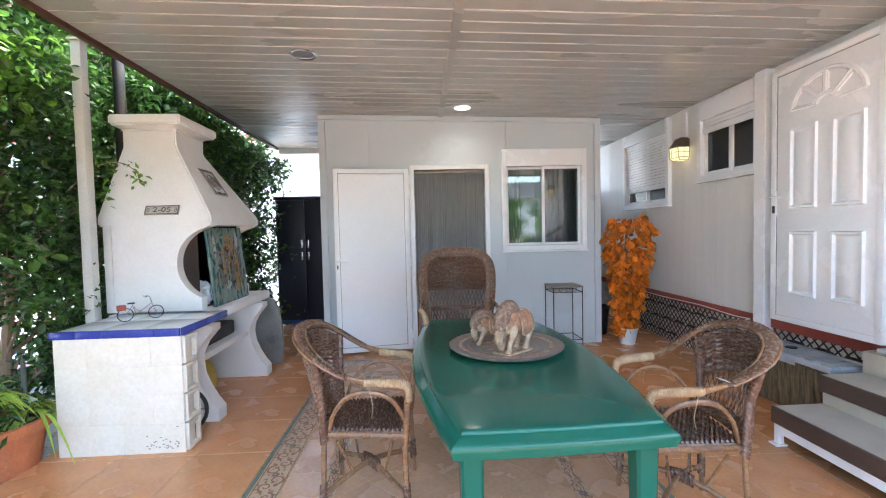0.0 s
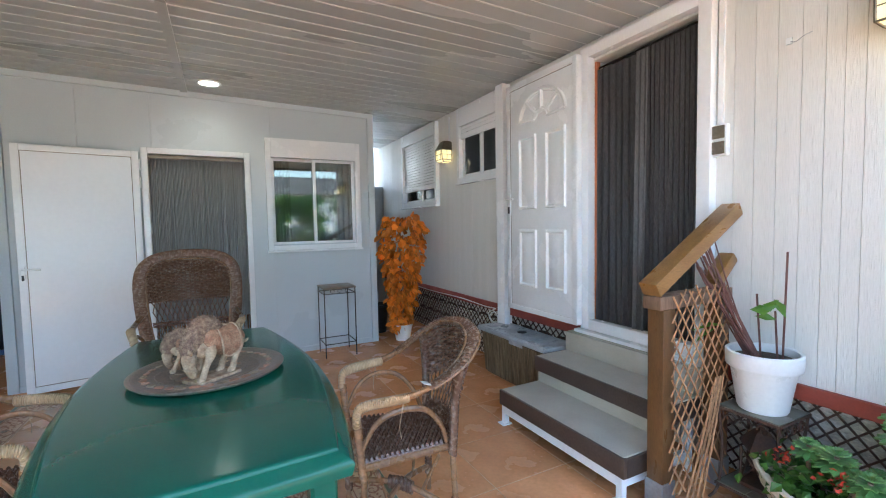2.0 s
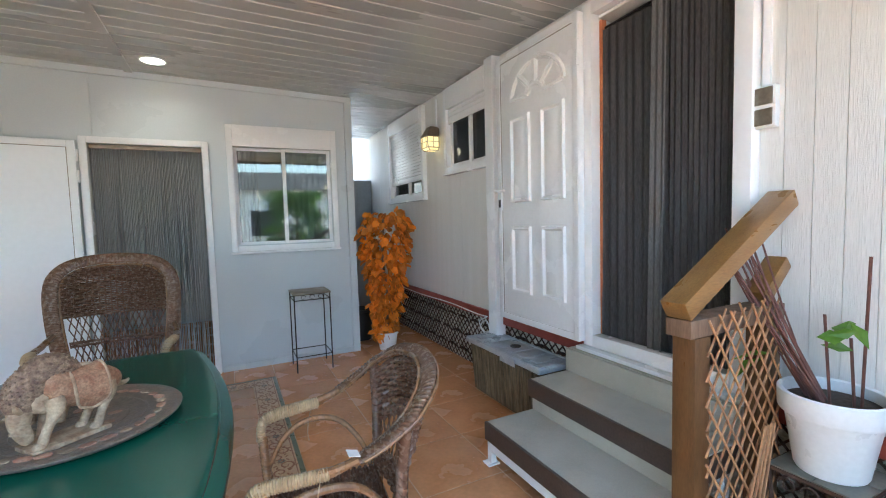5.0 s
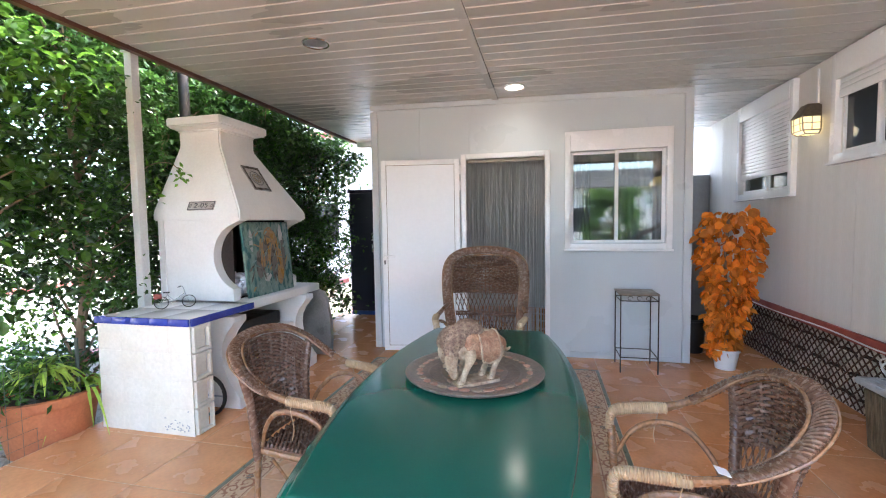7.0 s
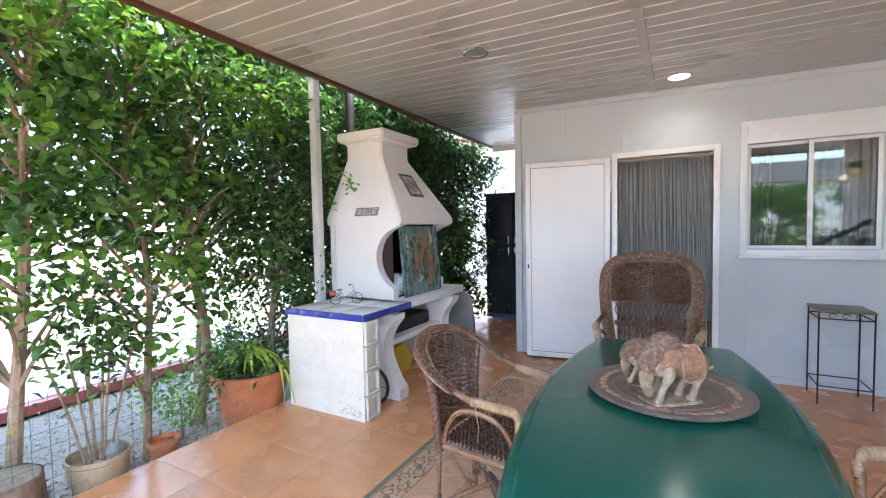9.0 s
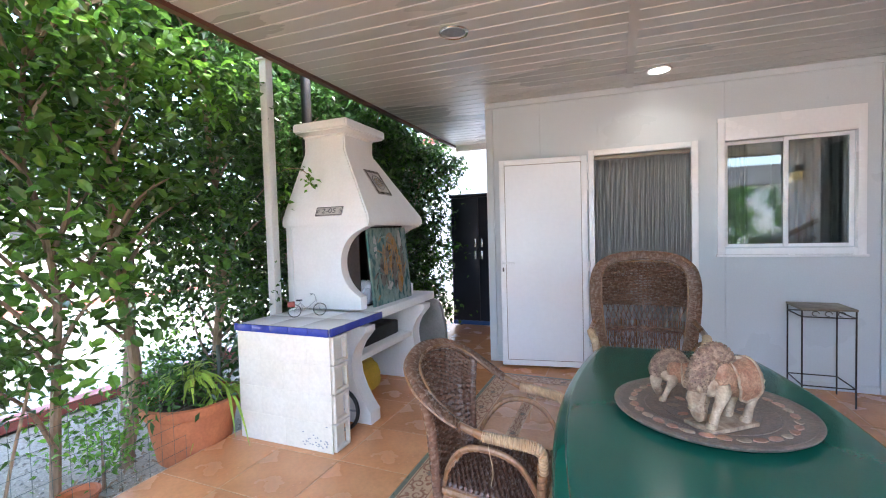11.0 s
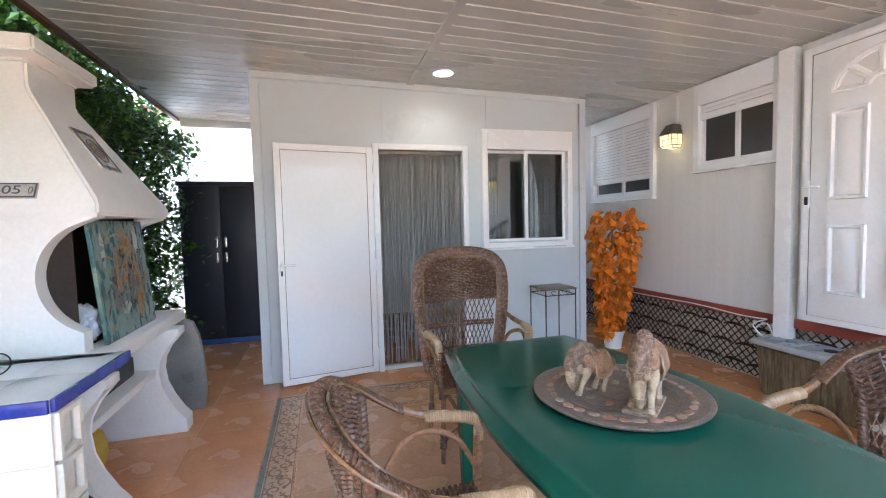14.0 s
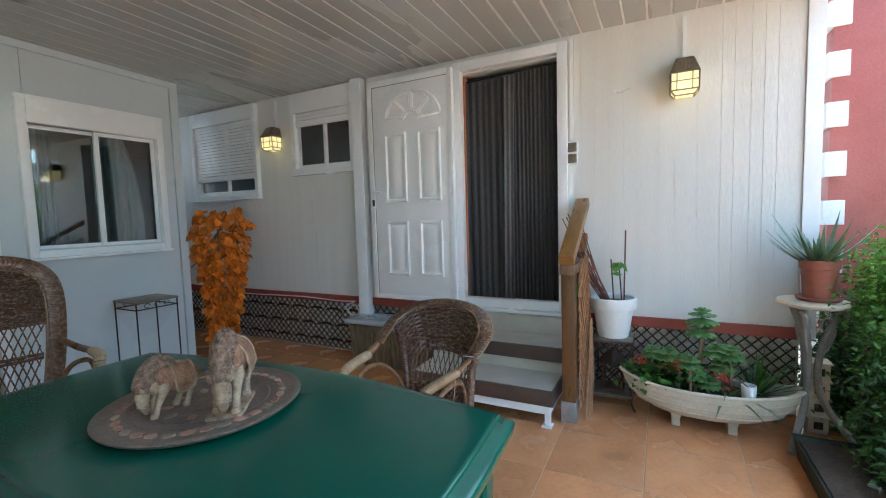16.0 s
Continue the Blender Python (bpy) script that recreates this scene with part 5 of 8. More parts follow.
def figurine(x, y, z, rz, s, plate, label):
    """A carved animal with its head lowered to the ground: one mesh, in three worn paints."""
    bm = bmesh.new()

    done = bm.faces.layers.int.new("done")

    def paint(k):
        for f in bm.faces:
            if not f[done]:
                f.material_index = k
                f[done] = 1

    def radii(shape, n):
        out = []
        for i in range(n):
            q = i / (n - 1) * (len(shape) - 1)
            j = min(int(q), len(shape) - 2)
            out.append(shape[j] * (1 - q + j) + shape[j + 1] * (q - j))
        return out

    body = spline([(-0.14, 0, 0.125), (-0.125, 0, 0.14), (-0.09, 0, 0.152), (-0.04, 0, 0.158), (0.01, 0, 0.172), (0.055, 0, 0.19), (0.075, 0, 0.19)], 5)
    tube(bm, body, radii([0.014, 0.04, 0.052, 0.054, 0.052, 0.05, 0.03], len(body)), 16, flat=1.22)
    paint(2)
    neck = spline([(-0.02, 0, 0.2), (0.015, 0, 0.23), (0.052, 0, 0.24), (0.09, 0, 0.214), (0.116, 0, 0.172), (0.124, 0, 0.135)], 5)
    tube(bm, neck, radii([0.02, 0.031, 0.036, 0.036, 0.032, 0.025], len(neck)), 14, flat=1.6)
    # knobbly carved mane over the neck and chest
    n = len(neck)
    for i in range(n - 3):
        p, q = neck[i], neck[min(i + 1, n - 1)]
        d = (q - p).normalized()
        up = Vector((-d.z, 0, d.x))
        rad = radii([0.02, 0.031, 0.036, 0.036, 0.032, 0.025], n)[i]
        for k in range(9):
            th = math.pi * (k + (0.5 if i % 2 else 0.0)) / 8 - 0.15
            c = p + Vector((0, math.cos(th) * rad, 0)) + up * math.sin(th) * rad * 1.6
            lathe(bm, [(0.0, -0.004), (0.0042, -0.001), (0.0036, 0.002), (0.0, 0.004)], 6, c)
    paint(1)
    head = spline([(0.112, 0, 0.155), (0.128, 0, 0.118), (0.126, 0, 0.078), (0.114, 0, 0.044), (0.108, 0, 0.032)], 5)
    tube(bm, head, radii([0.022, 0.027, 0.021, 0.017, 0.012], len(head)), 12, flat=1.2)
    for s2 in (1, -1):
        tube(bm, spline([(0.128, s2 * 0.018, 0.135), (0.142, s2 * 0.028, 0.15), (0.148, s2 * 0.03, 0.166)], 4), radii([0.007, 0.011, 0.003], 9), 7)
        lathe(bm, [(0.0, -0.006), (0.006, 0.0), (0.0, 0.006)], 8, (0.138, s2 * 0.02, 0.11))
        lathe(bm, [(0.0, -0.004), (0.004, 0.0), (0.0, 0.004)], 6, (0.12, s2 * 0.014, 0.044))
    for h in (0.098, 0.066):
        tube(bm, [(0.123 + 0.03 * math.cos(t * 0.524), 0.026 * math.sin(t * 0.524), h + 0.008 * math.cos(t * 0.524)) for t in range(12)], 0.0032, 5, closed=True)
    tube(bm, spline([(0.105, 0, 0.2), (0.085, 0, 0.155), (0.055, 0, 0.14)], 4), radii([0.026, 0.034, 0.034], 9), 12, flat=1.1)
    for lx, ly, fx in ((-0.1, 0.026, -0.06), (-0.095, -0.026, -0.045), (0.05, 0.028, 0.095), (0.045, -0.028, 0.07)):
        tube(bm, spline([(lx, ly * 0.8, 0.155), (lx * 0.98, ly * 1.1, 0.115), ((lx + fx) / 2, ly * 1.15, 0.07), (fx, ly * 1.15, 0.012)], 4), radii([0.032, 0.028, 0.017, 0.0135, 0.016], 13), 10)
        lathe(bm, [(0.0, 0.006), (0.018, 0.006), (0.019, 0.018), (0.012, 0.03), (0.0, 0.032)], 10, (fx + 0.003, ly * 1.15, 0))
    tube(bm, spline([(-0.13, 0, 0.135), (-0.152, 0, 0.128), (-0.172, 0, 0.126), (-0.186, 0, 0.134)], 4), radii([0.014, 0.011, 0.008, 0.004], 13), 8)
    if plate:
        box(bm, -0.09, -0.057, 0.0, 0.125, 0.057, 0.014, 0.002)
    paint(0)
    # saddle blanket: a rounded cloth over the back, edged with a raised border
    cols, rows = 8, 22
    rim, grid = [[], []], []
    for j in range(rows + 1):
        th = math.radians(-48 + 276 * j / rows)
        half = 0.05 * min(1.0, math.sqrt(max(0.0, 1 - (abs(j / rows - 0.5) * 2) ** 6)) + 0.12)
        line = [Vector((-0.045 + half * (2 * i / cols - 1), math.cos(th) * 0.059 * (1.0 if th > 0 and th < math.pi else 1.12), 0.157 + math.sin(th) * 0.073 * (1.0 if 0 < th < math.pi else 1.25))) for i in range(cols + 1)]
        rim[0].append(line[0])
        rim[1].append(line[-1])
        grid.append([bm.verts.new(p) for p in line])
    for a, b in zip(grid, grid[1:]):
        for i in range(cols):
            bm.faces.new((a[i], a[i + 1], b[i + 1], b[i]))
    paint(2)
    tube(bm, rim[0] + rim[1][::-1], 0.0048, 6, closed=True)
    for i in range(1, len(rim[0]) - 1, 2):
        for k in (0, 1):
            lathe(bm, [(0.0, -0.006), (0.006, 0.0), (0.0, 0.006)], 6, rim[k][i])
    tube(bm, spline([(-0.085, 0, 0.222), (-0.05, 0, 0.228), (-0.015, 0, 0.23)], 4), radii([0.006, 0.011, 0.006], 9), 8)
    paint(0)
    bm.transform(Matrix.Scale(s, 4))
    me = mesh_of(bm, "animal_figurine", "figure")
    me.materials.append(M["figure_dark"])
    me.materials.append(M["figure_cloth"])
    ob = new("animal_figurine", me)
    ob.matrix_basis = pose(x, y, z, 0, 0, rz)
    return tagged(ob, label, "figurine", "figurines on the tray")


figurine(0.347, 2.424, TZ + 0.0135, 218.5, 0.94, True, "worn carved wooden animal with lowered head on a base")
figurine(0.24, 2.595, TZ + 0.0095, 180, 0.68, False, "smaller worn carved wooden animal with lowered head")

for q in (0.312, 0.218, 0.16, 0.07):
    part("ring", tube(bmesh.new(), [(q * math.cos(t * math.pi / 32), q * math.sin(t * math.pi / 32), 0.0255 if q > 0.3 else 0.0175 if q > 0.2 else 0.0125) for t in range(64)], 0.003, 5, closed=True, flat=0.6), "tray", tray, "", False)

tray.matrix_basis = tray.matrix_basis @ Matrix.Diagonal((TRAY, TRAY, 1, 1))

# ---- plant stand by the shed ----
stool = thing("plant_stand", 1.49, 5.03, 0, 0, "thin dark metal plant stand with a square top", "plant stand")
part("top", boxes((1.315, 4.86, 0.752, 1.665, 5.195, 0.768), bevel=0.003), "pewter", stool)
for x in (1.325, 1.655):
    for y in (4.87, 5.185):
        part("leg", tube(bmesh.new(), [(x, y, 0.0), (x, y, 0.752)], 0.006, 8), "iron", stool)
for z in (0.16, 0.7):
    for a, b in (((1.325, 4.87), (1.655, 4.87)), ((1.655, 4.87), (1.655, 5.185)), ((1.655, 5.185), (1.325, 5.185)), ((1.325, 5.185), (1.325, 4.87))):
        part("rail", tube(bmesh.new(), [(*a, z), (*b, z)], 0.005, 6), "iron", stool)
for y in (4.87, 5.185):
    for cx in (1.41, 1.49, 1.57):
        part("scroll", tube(bmesh.new(), [(cx + 0.022 * math.cos(t / 3), y, 0.727 + 0.018 * math.sin(t / 3)) for t in range(16)], 0.003, 5), "iron", stool)

stool.matrix_basis = pose(0.012, 0.035, -0.012) @ stool.matrix_basis

# ---- orange plant ----
op = thing("potted_plant", 2.37, 5.42, 0, 0, "tall plant with drooping orange leaves in a white pot", "plant")
part("pot", lathe(bmesh.new(), [(0.0, 0.0), (0.085, 0.0), (0.115, 0.17), (0.125, 0.175), (0.125, 0.195), (0.11, 0.195), (0.105, 0.16), (0.0, 0.155)], 28), "whitepot", op, "white plastic pot", False)
part("stem", tube(bmesh.new(), spline([(0, 0, 0.15), (0.02, 0.02, 0.6), (-0.02, 0.0, 1.0), (0.0, 0.0, 1.45)], 5), 0.014, 7), "trunk", op, "", False)
rng = np.random.default_rng(21)
k = 900
zz = rng.uniform(0.16, 1.52, k)
th = rng.uniform(0, 6.283, k)
wid = np.interp(zz, (0.05, 0.3, 0.7, 1.0, 1.35, 1.55), (0.08, 0.12, 0.18, 0.24, 0.29, 0.2)) * np.sqrt(rng.uniform(0.35, 1, k))
cx = np.interp(zz, (0.05, 0.5, 1.0, 1.5), (2.32, 2.37, 2.39, 2.40))
P = np.stack([cx + wid * np.cos(th), 5.42 + wid * 0.8 * np.sin(th), zz], 1)
out = np.stack([np.cos(th), np.sin(th), rng.uniform(-2.2, -0.4, k)], 1)
mesh_part("foliage", leaves_mesh("foliage", P, rng, 0.092, "orange_leaf", 0.5, 0.8, out, 0.2, True), op, "drooping orange leaves")
op.matrix_basis = pose(-0.03, -0.2, 0) @ op.matrix_basis

# ---- bark-patterned box with grey lid ----
bx = thing("storage_box", 2.68, 3.22, 0, 0, "bark-patterned plastic storage box with a grey lid", "box")
BW = (2.55, 2.86, 2.85, 3.78)
loftm = bmesh.new()
loft(loftm, [rect(BW[0] + 0.035, BW[1] + 0.03, BW[2] - 0.02, BW[3] - 0.03, 0.0), rect(BW[0] + 0.012, BW[1] + 0.01, BW[2] - 0.008, BW[3] - 0.01, 0.4)])
bmesh.ops.bevel(loftm, geom=list(loftm.edges), offset=0.02, segments=3, affect="EDGES")
part("body", loftm, "bark", bx)
for i in range(21):
    y = BW[1] + 0.05 + i * 0.04
    part("bark_rib", tube(bmesh.new(), [(BW[0] + 0.036 - 0.06 * 0.4 * z, y + 0.004 * math.sin(i + 9 * z), z * 0.4) for z in (0.06, 0.35, 0.65, 0.97)], [0.007, 0.009, 0.008, 0.006], 5), "bark", bx)
bm = bmesh.new()
box(bm, BW[0] - 0.015, BW[1] - 0.015, 0.401, BW[2] + 0.0, BW[3] + 0.015, 0.438, 0.012)
part("lid", bm, "graylid", bx, "grey plastic lid")
for i in range(6):
    y = BW[1] + 0.08 + i * 0.14
    part("lid_rib", boxes((BW[0] + 0.05, y, 0.4385, BW[2] - 0.06, y + 0.085, 0.445), bevel=0.003), "graylid", bx)
# dark disc laid on the lid to stand in for a hole
part("lid_knob", lathe(bmesh.new(), [(0.0, 0.0), (0.04, 0.0), (0.04, 0.006), (0.033, 0.008), (0.0, 0.006)], 20, (2.7, 3.32, 0.4455)), "dark", bx, "dark disc in place of a round hole")
part("lid_rim", tube(bmesh.new(), [(BW[0], BW[1], 0.437), (BW[2] - 0.02, BW[1], 0.437), (BW[2] - 0.02, BW[3], 0.437), (BW[0], BW[3], 0.437)], 0.01, 6, closed=True), "graylid", bx)
part("lid_clip", boxes((BW[0] - 0.022, 3.1, 0.38, BW[0] - 0.0155, 3.28, 0.43), bevel=0.003), "graylid", bx)

# ---- handrail with willow trellis ----
hr = thing("handrail", 2.495, 1.70, 0, 0, "varnished pine handrail beside the entry steps", "handrail")
for x, top in ((2.245, 0.98), (2.69, 0.98)):
    p = part("post", boxes((x, 1.655, 0.09, x + 0.085, 1.74, top), bevel=0.006), "wood", hr)
    part("post_shoe", boxes((x - 0.006, 1.649, 0.0, x + 0.091, 1.746, 0.14), bevel=0.003), "steel", p, "galvanised post shoe")
part("cross_beam", boxes((2.215, 1.65, 0.982, 2.79, 1.745, 1.045), bevel=0.006), "oldwood", hr)
bm = bmesh.new()
box(bm, -0.02, -0.0475, 0.0, 0.74, 0.0475, 0.07, 0.007, pose(2.235, 1.6975, 1.055, 0, -30, 0))
part("rail", bm, "railwood", hr)
bm = bmesh.new()
box(bm, 0, -0.04, 0.0, 0.2, 0.04, 0.06, 0.012, pose(2.70, 1.695, 1.048, 0, -42, 0))
part("short_rail", bm, "railwood", hr)
tre = thing("willow_trellis", 2.515, 1.62, 0, 0, "diagonal willow twig trellis tied to the handrail posts", "trellis")
r = random.Random(8)


def clip_line(x0, z0, dx, dz, bx0, bz0, bx1, bz1):
    lo, hi = -9.0, 9.0
    for p, d, a, b in ((x0, dx, bx0, bx1), (z0, dz, bz0, bz1)):
        t0, t1 = sorted(((a - p) / d, (b - p) / d))
        lo, hi = max(lo, t0), min(hi, t1)
    return lo, hi


for s in (1, -1):
    for i in range(15):
        x0, z0 = 2.28 + 0.02, 0.1 + (i - 4) * 0.085
        dx, dz = 0.55, 0.83 * s
        if s < 0:
            z0 = 0.1 + i * 0.1
        lo, hi = clip_line(x0, z0, dx, dz, 2.29, 0.1, 2.70, 1.05)
        if hi - lo > 0.12:
            lo, hi = lo - r.uniform(0.01, 0.05), hi + r.uniform(0.01, 0.05)
            y = 1.635 if s > 0 else 1.624
            pts = [(x0 + dx * t, y + r.uniform(-0.003, 0.003), z0 + dz * t) for t in (lo, (lo + hi) / 2, hi)]
            part("twig", tube(bmesh.new(), spline(pts, 3), r.uniform(0.0035, 0.005), 6), "twig", tre)
for i in range(4):
    part("loose_twig", tube(bmesh.new(), spline([(2.32 + i * 0.03, 1.60 - i * 0.008, 0.01), (2.45 + i * 0.02, 1.6 - i * 0.006, 0.3), (2.58 + 0.02 * i, 1.605, 0.62)], 4), 0.005, 6), "twig", tre)

for ob in (hr, tre):
    ob.matrix_basis = pose(-0.04, -0.04, 0) @ ob.matrix_basis

# ---- white pot on the iron stand ----
ps = thing("iron_stand", 2.60, 1.43, 0, 0, "rusty wrought iron plant stand with tiled shelves", "plant stand")
for x in (2.47, 2.73):
    for y in (1.30, 1.56):
        part("leg", tube(bmesh.new(), spline([(x + (x - 2.6) * 0.2, y + (y - 1.43) * 0.2, 0.0), (x, y, 0.06), (x - (x - 2.6) * 0.1, y - (y - 1.43) * 0.1, 0.25), (x, y, 0.465)], 4), 0.007, 7), "rust", ps)
for z in (0.075, 0.465):
    sh = part("shelf", boxes((2.46, 1.29, z, 2.74, 1.57, z + 0.012)), "rust", ps)
    for i in range(4):
        a, b = 2.465 + (i % 2) * 0.135, 1.295 + (i // 2) * 0.135
        part("shelf_tile", boxes((a, b, z + 0.0122, a + 0.132, b + 0.132, z + 0.018), bevel=0.001), "deco_grey", sh)
for y in (1.30, 1.56):
    for q in range(3):
        cx = 2.53 + q * 0.07
        part("scroll", tube(bmesh.new(), [(cx + (0.03 - 0.0012 * t) * math.cos(t / 2.5), y, 0.425 + (0.03 - 0.0012 * t) * math.sin(t / 2.5)) for t in range(18)], 0.004, 5), "rust", ps)
for x in (2.47, 2.73):
    for q in range(3):
        cy = 1.36 + q * 0.07
        part("scroll", tube(bmesh.new(), [(x, cy + (0.03 - 0.0012 * t) * math.cos(t / 2.5), 0.425 + (0.03 - 0.0012 * t) * math.sin(t / 2.5)) for t in range(18)], 0.004, 5), "rust", ps)
ln = thing("lantern", 2.6, 1.43, 0.094, 0, "rusty brown metal lantern on the lower shelf", "lantern")
part("base", boxes((-0.075, -0.075, 0.0, 0.075, 0.075, 0.02), bevel=0.004), "rust", ln, "", False)
for x in (-0.065, 0.055):
    for y in (-0.065, 0.055):
        part("corner_bar", boxes((x, y, 0.02, x + 0.01, y + 0.01, 0.19)), "rust", ln, "", False)
for i in range(4):
    bm = bmesh.new()
    tube(bm, [(-0.06, 0, 0.03), (0.06, 0, 0.18)], 0.004, 5)
    tube(bm, [(0.06, 0, 0.03), (-0.06, 0, 0.18)], 0.004, 5)
    bm.transform(Matrix.Rotation(i * math.pi / 2, 4, "Z") @ Matrix.Translation((0, 0.06, 0)))
    part("grille", bm, "rust", ln, "", False)
part("roof", lathe(bmesh.new(), [(0.0, 0.19), (0.1, 0.19), (0.1, 0.2), (0.075, 0.23), (0.05, 0.265), (0.015, 0.285), (0.015, 0.3), (0.0, 0.305)], 4), "rust", ln, "", False)

wp = thing("potted_plant", 2.60, 1.43, 0.484, 0, "white pot with dry sticks and a few leaves", "plant")
part("pot", lathe(bmesh.new(), [(0.0, 0.0), (0.1, 0.0), (0.105, 0.01), (0.135, 0.2), (0.138, 0.205), (0.15, 0.205), (0.155, 0.215), (0.157, 0.28), (0.15, 0.285), (0.14, 0.28), (0.138, 0.24), (0.0, 0.24)], 40), "whitepot", wp, "white plastic pot", False)
part("soil", lathe(bmesh.new(), [(0.0, 0.252), (0.08, 0.248), (0.136, 0.243)], 24), "soil", wp, "", False)
r = random.Random(4)
for i in range(20):
    a, b = r.uniform(-0.04, 0.02), r.uniform(-0.01, 0.06)
    lean = (r.uniform(-0.1, 0.03), r.uniform(0.15, 0.31))
    h = r.uniform(0.36, 0.66)
    part("stick", tube(bmesh.new(), [(a, b, 0.22), (a + lean[0] * 0.5, b + lean[1] * 0.55, 0.24 + h * 0.5), (a + lean[0], b + lean[1], 0.24 + h)], 0.0038, 6), "stick", wp, "", False)
for a, b, la, lb, h in ((0.02, -0.07, 0.0, -0.01, 0.5), (0.0, -0.06, 0.01, 0.02, 0.22), (-0.04, -0.01, -0.01, 0.02, 0.3)):
    part("stick", tube(bmesh.new(), [(a, b, 0.22), (a + la, b + lb, 0.26 + h)], 0.005, 6), "stick", wp, "", False)
rng = np.random.default_rng(31)
P = np.array([(2.58, 1.38, 0.98), (2.57, 1.36, 1.0), (2.59, 1.40, 0.96), (2.58, 1.37, 0.93), (2.58, 1.6, 0.86), (2.57, 1.63, 0.84), (2.6, 1.39, 1.02)])
mesh_part("leaf_cluster", leaves_mesh("leaf_cluster", P, rng, 0.13, "leaf_light", 0.4, 0.45), wp, "green leaves")

for ob in (ps, ln, wp):
    ob.matrix_basis = pose(0.085, 0.0, 0) @ ob.matrix_basis

# ---- boat-shaped planter ----
boat = thing("boat_planter", 2.50, 0.91, 0, 0, "cream boat-shaped planter with ribbed sides", "planter")


def hull(scale, drop):
    rings = []
    for j, (zf, wf, lf) in enumerate(((0.0, 0.5, 0.42), (0.1, 0.76, 0.62), (0.3, 0.92, 0.8), (0.52, 0.99, 0.9), (0.75, 1.01, 0.96), (1.0, 1.0, 1.0))):
        ring = []
        for i in range(36):
            a = 2 * math.pi * i / 36
            yy = math.sin(a)
            xx = math.copysign(abs(math.cos(a)) ** 1.15, math.cos(a))
            rise = 0.05 * abs(yy) ** 3 * zf
            bulge = 1 + (0.012 if j % 2 else 0)
            ring.append((2.5 + xx * 0.165 * wf * scale * bulge, 0.91 + yy * 0.495 * lf * scale, 0.075 + drop + zf * (0.185 - drop) + rise))
        rings.append(ring)
    return rings


bm = bmesh.new()
outer, inner = hull(1.0, 0.0), hull(0.93, 0.03)
loft(bm, outer + inner[::-1], True)
part("hull", bm, "cream", boat)
bm = bmesh.new()
tube(bm, [(p[0], p[1], p[2] + 0.003) for p in outer[-1]], 0.012, 8, closed=True)
part("rim", bm, "cream", boat)
for j in (2, 3, 4):
    part("strake", tube(bmesh.new(), [(p[0] + (0.002 if p[0] > 2.5 else -0.002), p[1], p[2]) for p in outer[j]], 0.0045, 6, closed=True), "cream", boat)
for y in (0.772, 1.077):
    bm = bmesh.new()
    loft(bm, [rect(2.43, y - 0.026, 2.57, y + 0.026, 0.0), rect(2.425, y - 0.022, 2.575, y + 0.022, 0.05), rect(2.4, y - 0.04, 2.6, y + 0.04, 0.12)])
    bmesh.ops.bevel(bm, geom=list(bm.edges), offset=0.006, segments=2, affect="EDGES")
    part("foot", bm, "cream", boat)
bm = bmesh.new()
loft(bm, [[(p[0], p[1], 0.215) for p in inner[-2]], [(p[0] * 0.5 + 1.25, p[1] * 0.5 + 0.455, 0.225) for p in inner[-2]]])
part("soil", bm, "soil", boat)


def rosette(bm, c, n, size, rings, lift):
    """A succulent rosette: thick spoon leaves round a centre."""
    for j in range(rings):
        for i in range(n):
            a = 2 * math.pi * (i + j * 0.5) / n
            el = lift + j * (1.35 - lift) / max(1, rings)
            L = size * (1 - 0.22 * j)
            d = Vector((math.cos(a) * math.cos(el), math.sin(a) * math.cos(el), math.sin(el)))
            sd = Vector((-math.sin(a), math.cos(a), 0))
            up = d.cross(sd)
            base = Vector(c) + Vector((0, 0, j * size * 0.12))
            pts = [base, base + d * L * 0.4 + sd * L * 0.1, base + d * L * 0.75 + sd * L * 0.16, base + d * L + up * L * -0.02, base + d * L * 0.75 - sd * L * 0.16, base + d * L * 0.4 - sd * L * 0.1]
            vt = [bm.verts.new(p + up * -0.01 * L * 5) for p in pts]
            vb = [bm.verts.new(p + up * 0.012 * L * 2) for p in pts]
            bm.faces.new(vt)
            bm.faces.new(vb[::-1])
            for q in range(6):
                bm.faces.new((vt[q], vt[(q + 1) % 6], vb[(q + 1) % 6], vb[q]))


r = random.Random(12)
for x, y, z, s, st in ((2.58, 0.93, 0.70, 0.12, 1), (2.57, 0.94, 0.62, 0.115, 1), (2.54, 0.86, 0.5, 0.1, 0), (2.5, 1.12, 0.46, 0.1, 0), (2.44, 1.0, 0.44, 0.09, 0), (2.52, 1.22, 0.46, 0.085, 0), (2.6, 0.8, 0.48, 0.1, 0), (2.52, 0.82, 0.42, 0.10, 1), (2.48, 1.06, 0.42, 0.075, 0), (2.55, 1.14, 0.4, 0.08, 0), (2.46, 0.97, 0.36, 0.085, 0), (2.57, 1.02, 0.42, 0.07, 0), (2.5, 0.78, 0.5, 0.1, 1), (2.42, 0.9, 0.33, 0.085, 0), (2.6, 1.2, 0.42, 0.075, 0)):
    su = thing("succulent", x, y, 0.22, 0, "green succulent with fleshy leaf rosettes in the boat planter", "plant", "succulents in the planter")
    bm = bmesh.new()
    tube(bm, [(x, y, 0.2), (x + r.uniform(-0.01, 0.01), y, z)], 0.009, 6)
    part("stem", bm, "trunk", su)
    bm = bmesh.new()
    rosette(bm, (x, y, z - 0.02), 13, s * 0.88, 4, -0.3)
    part("rosette", bm, "succulent", su)
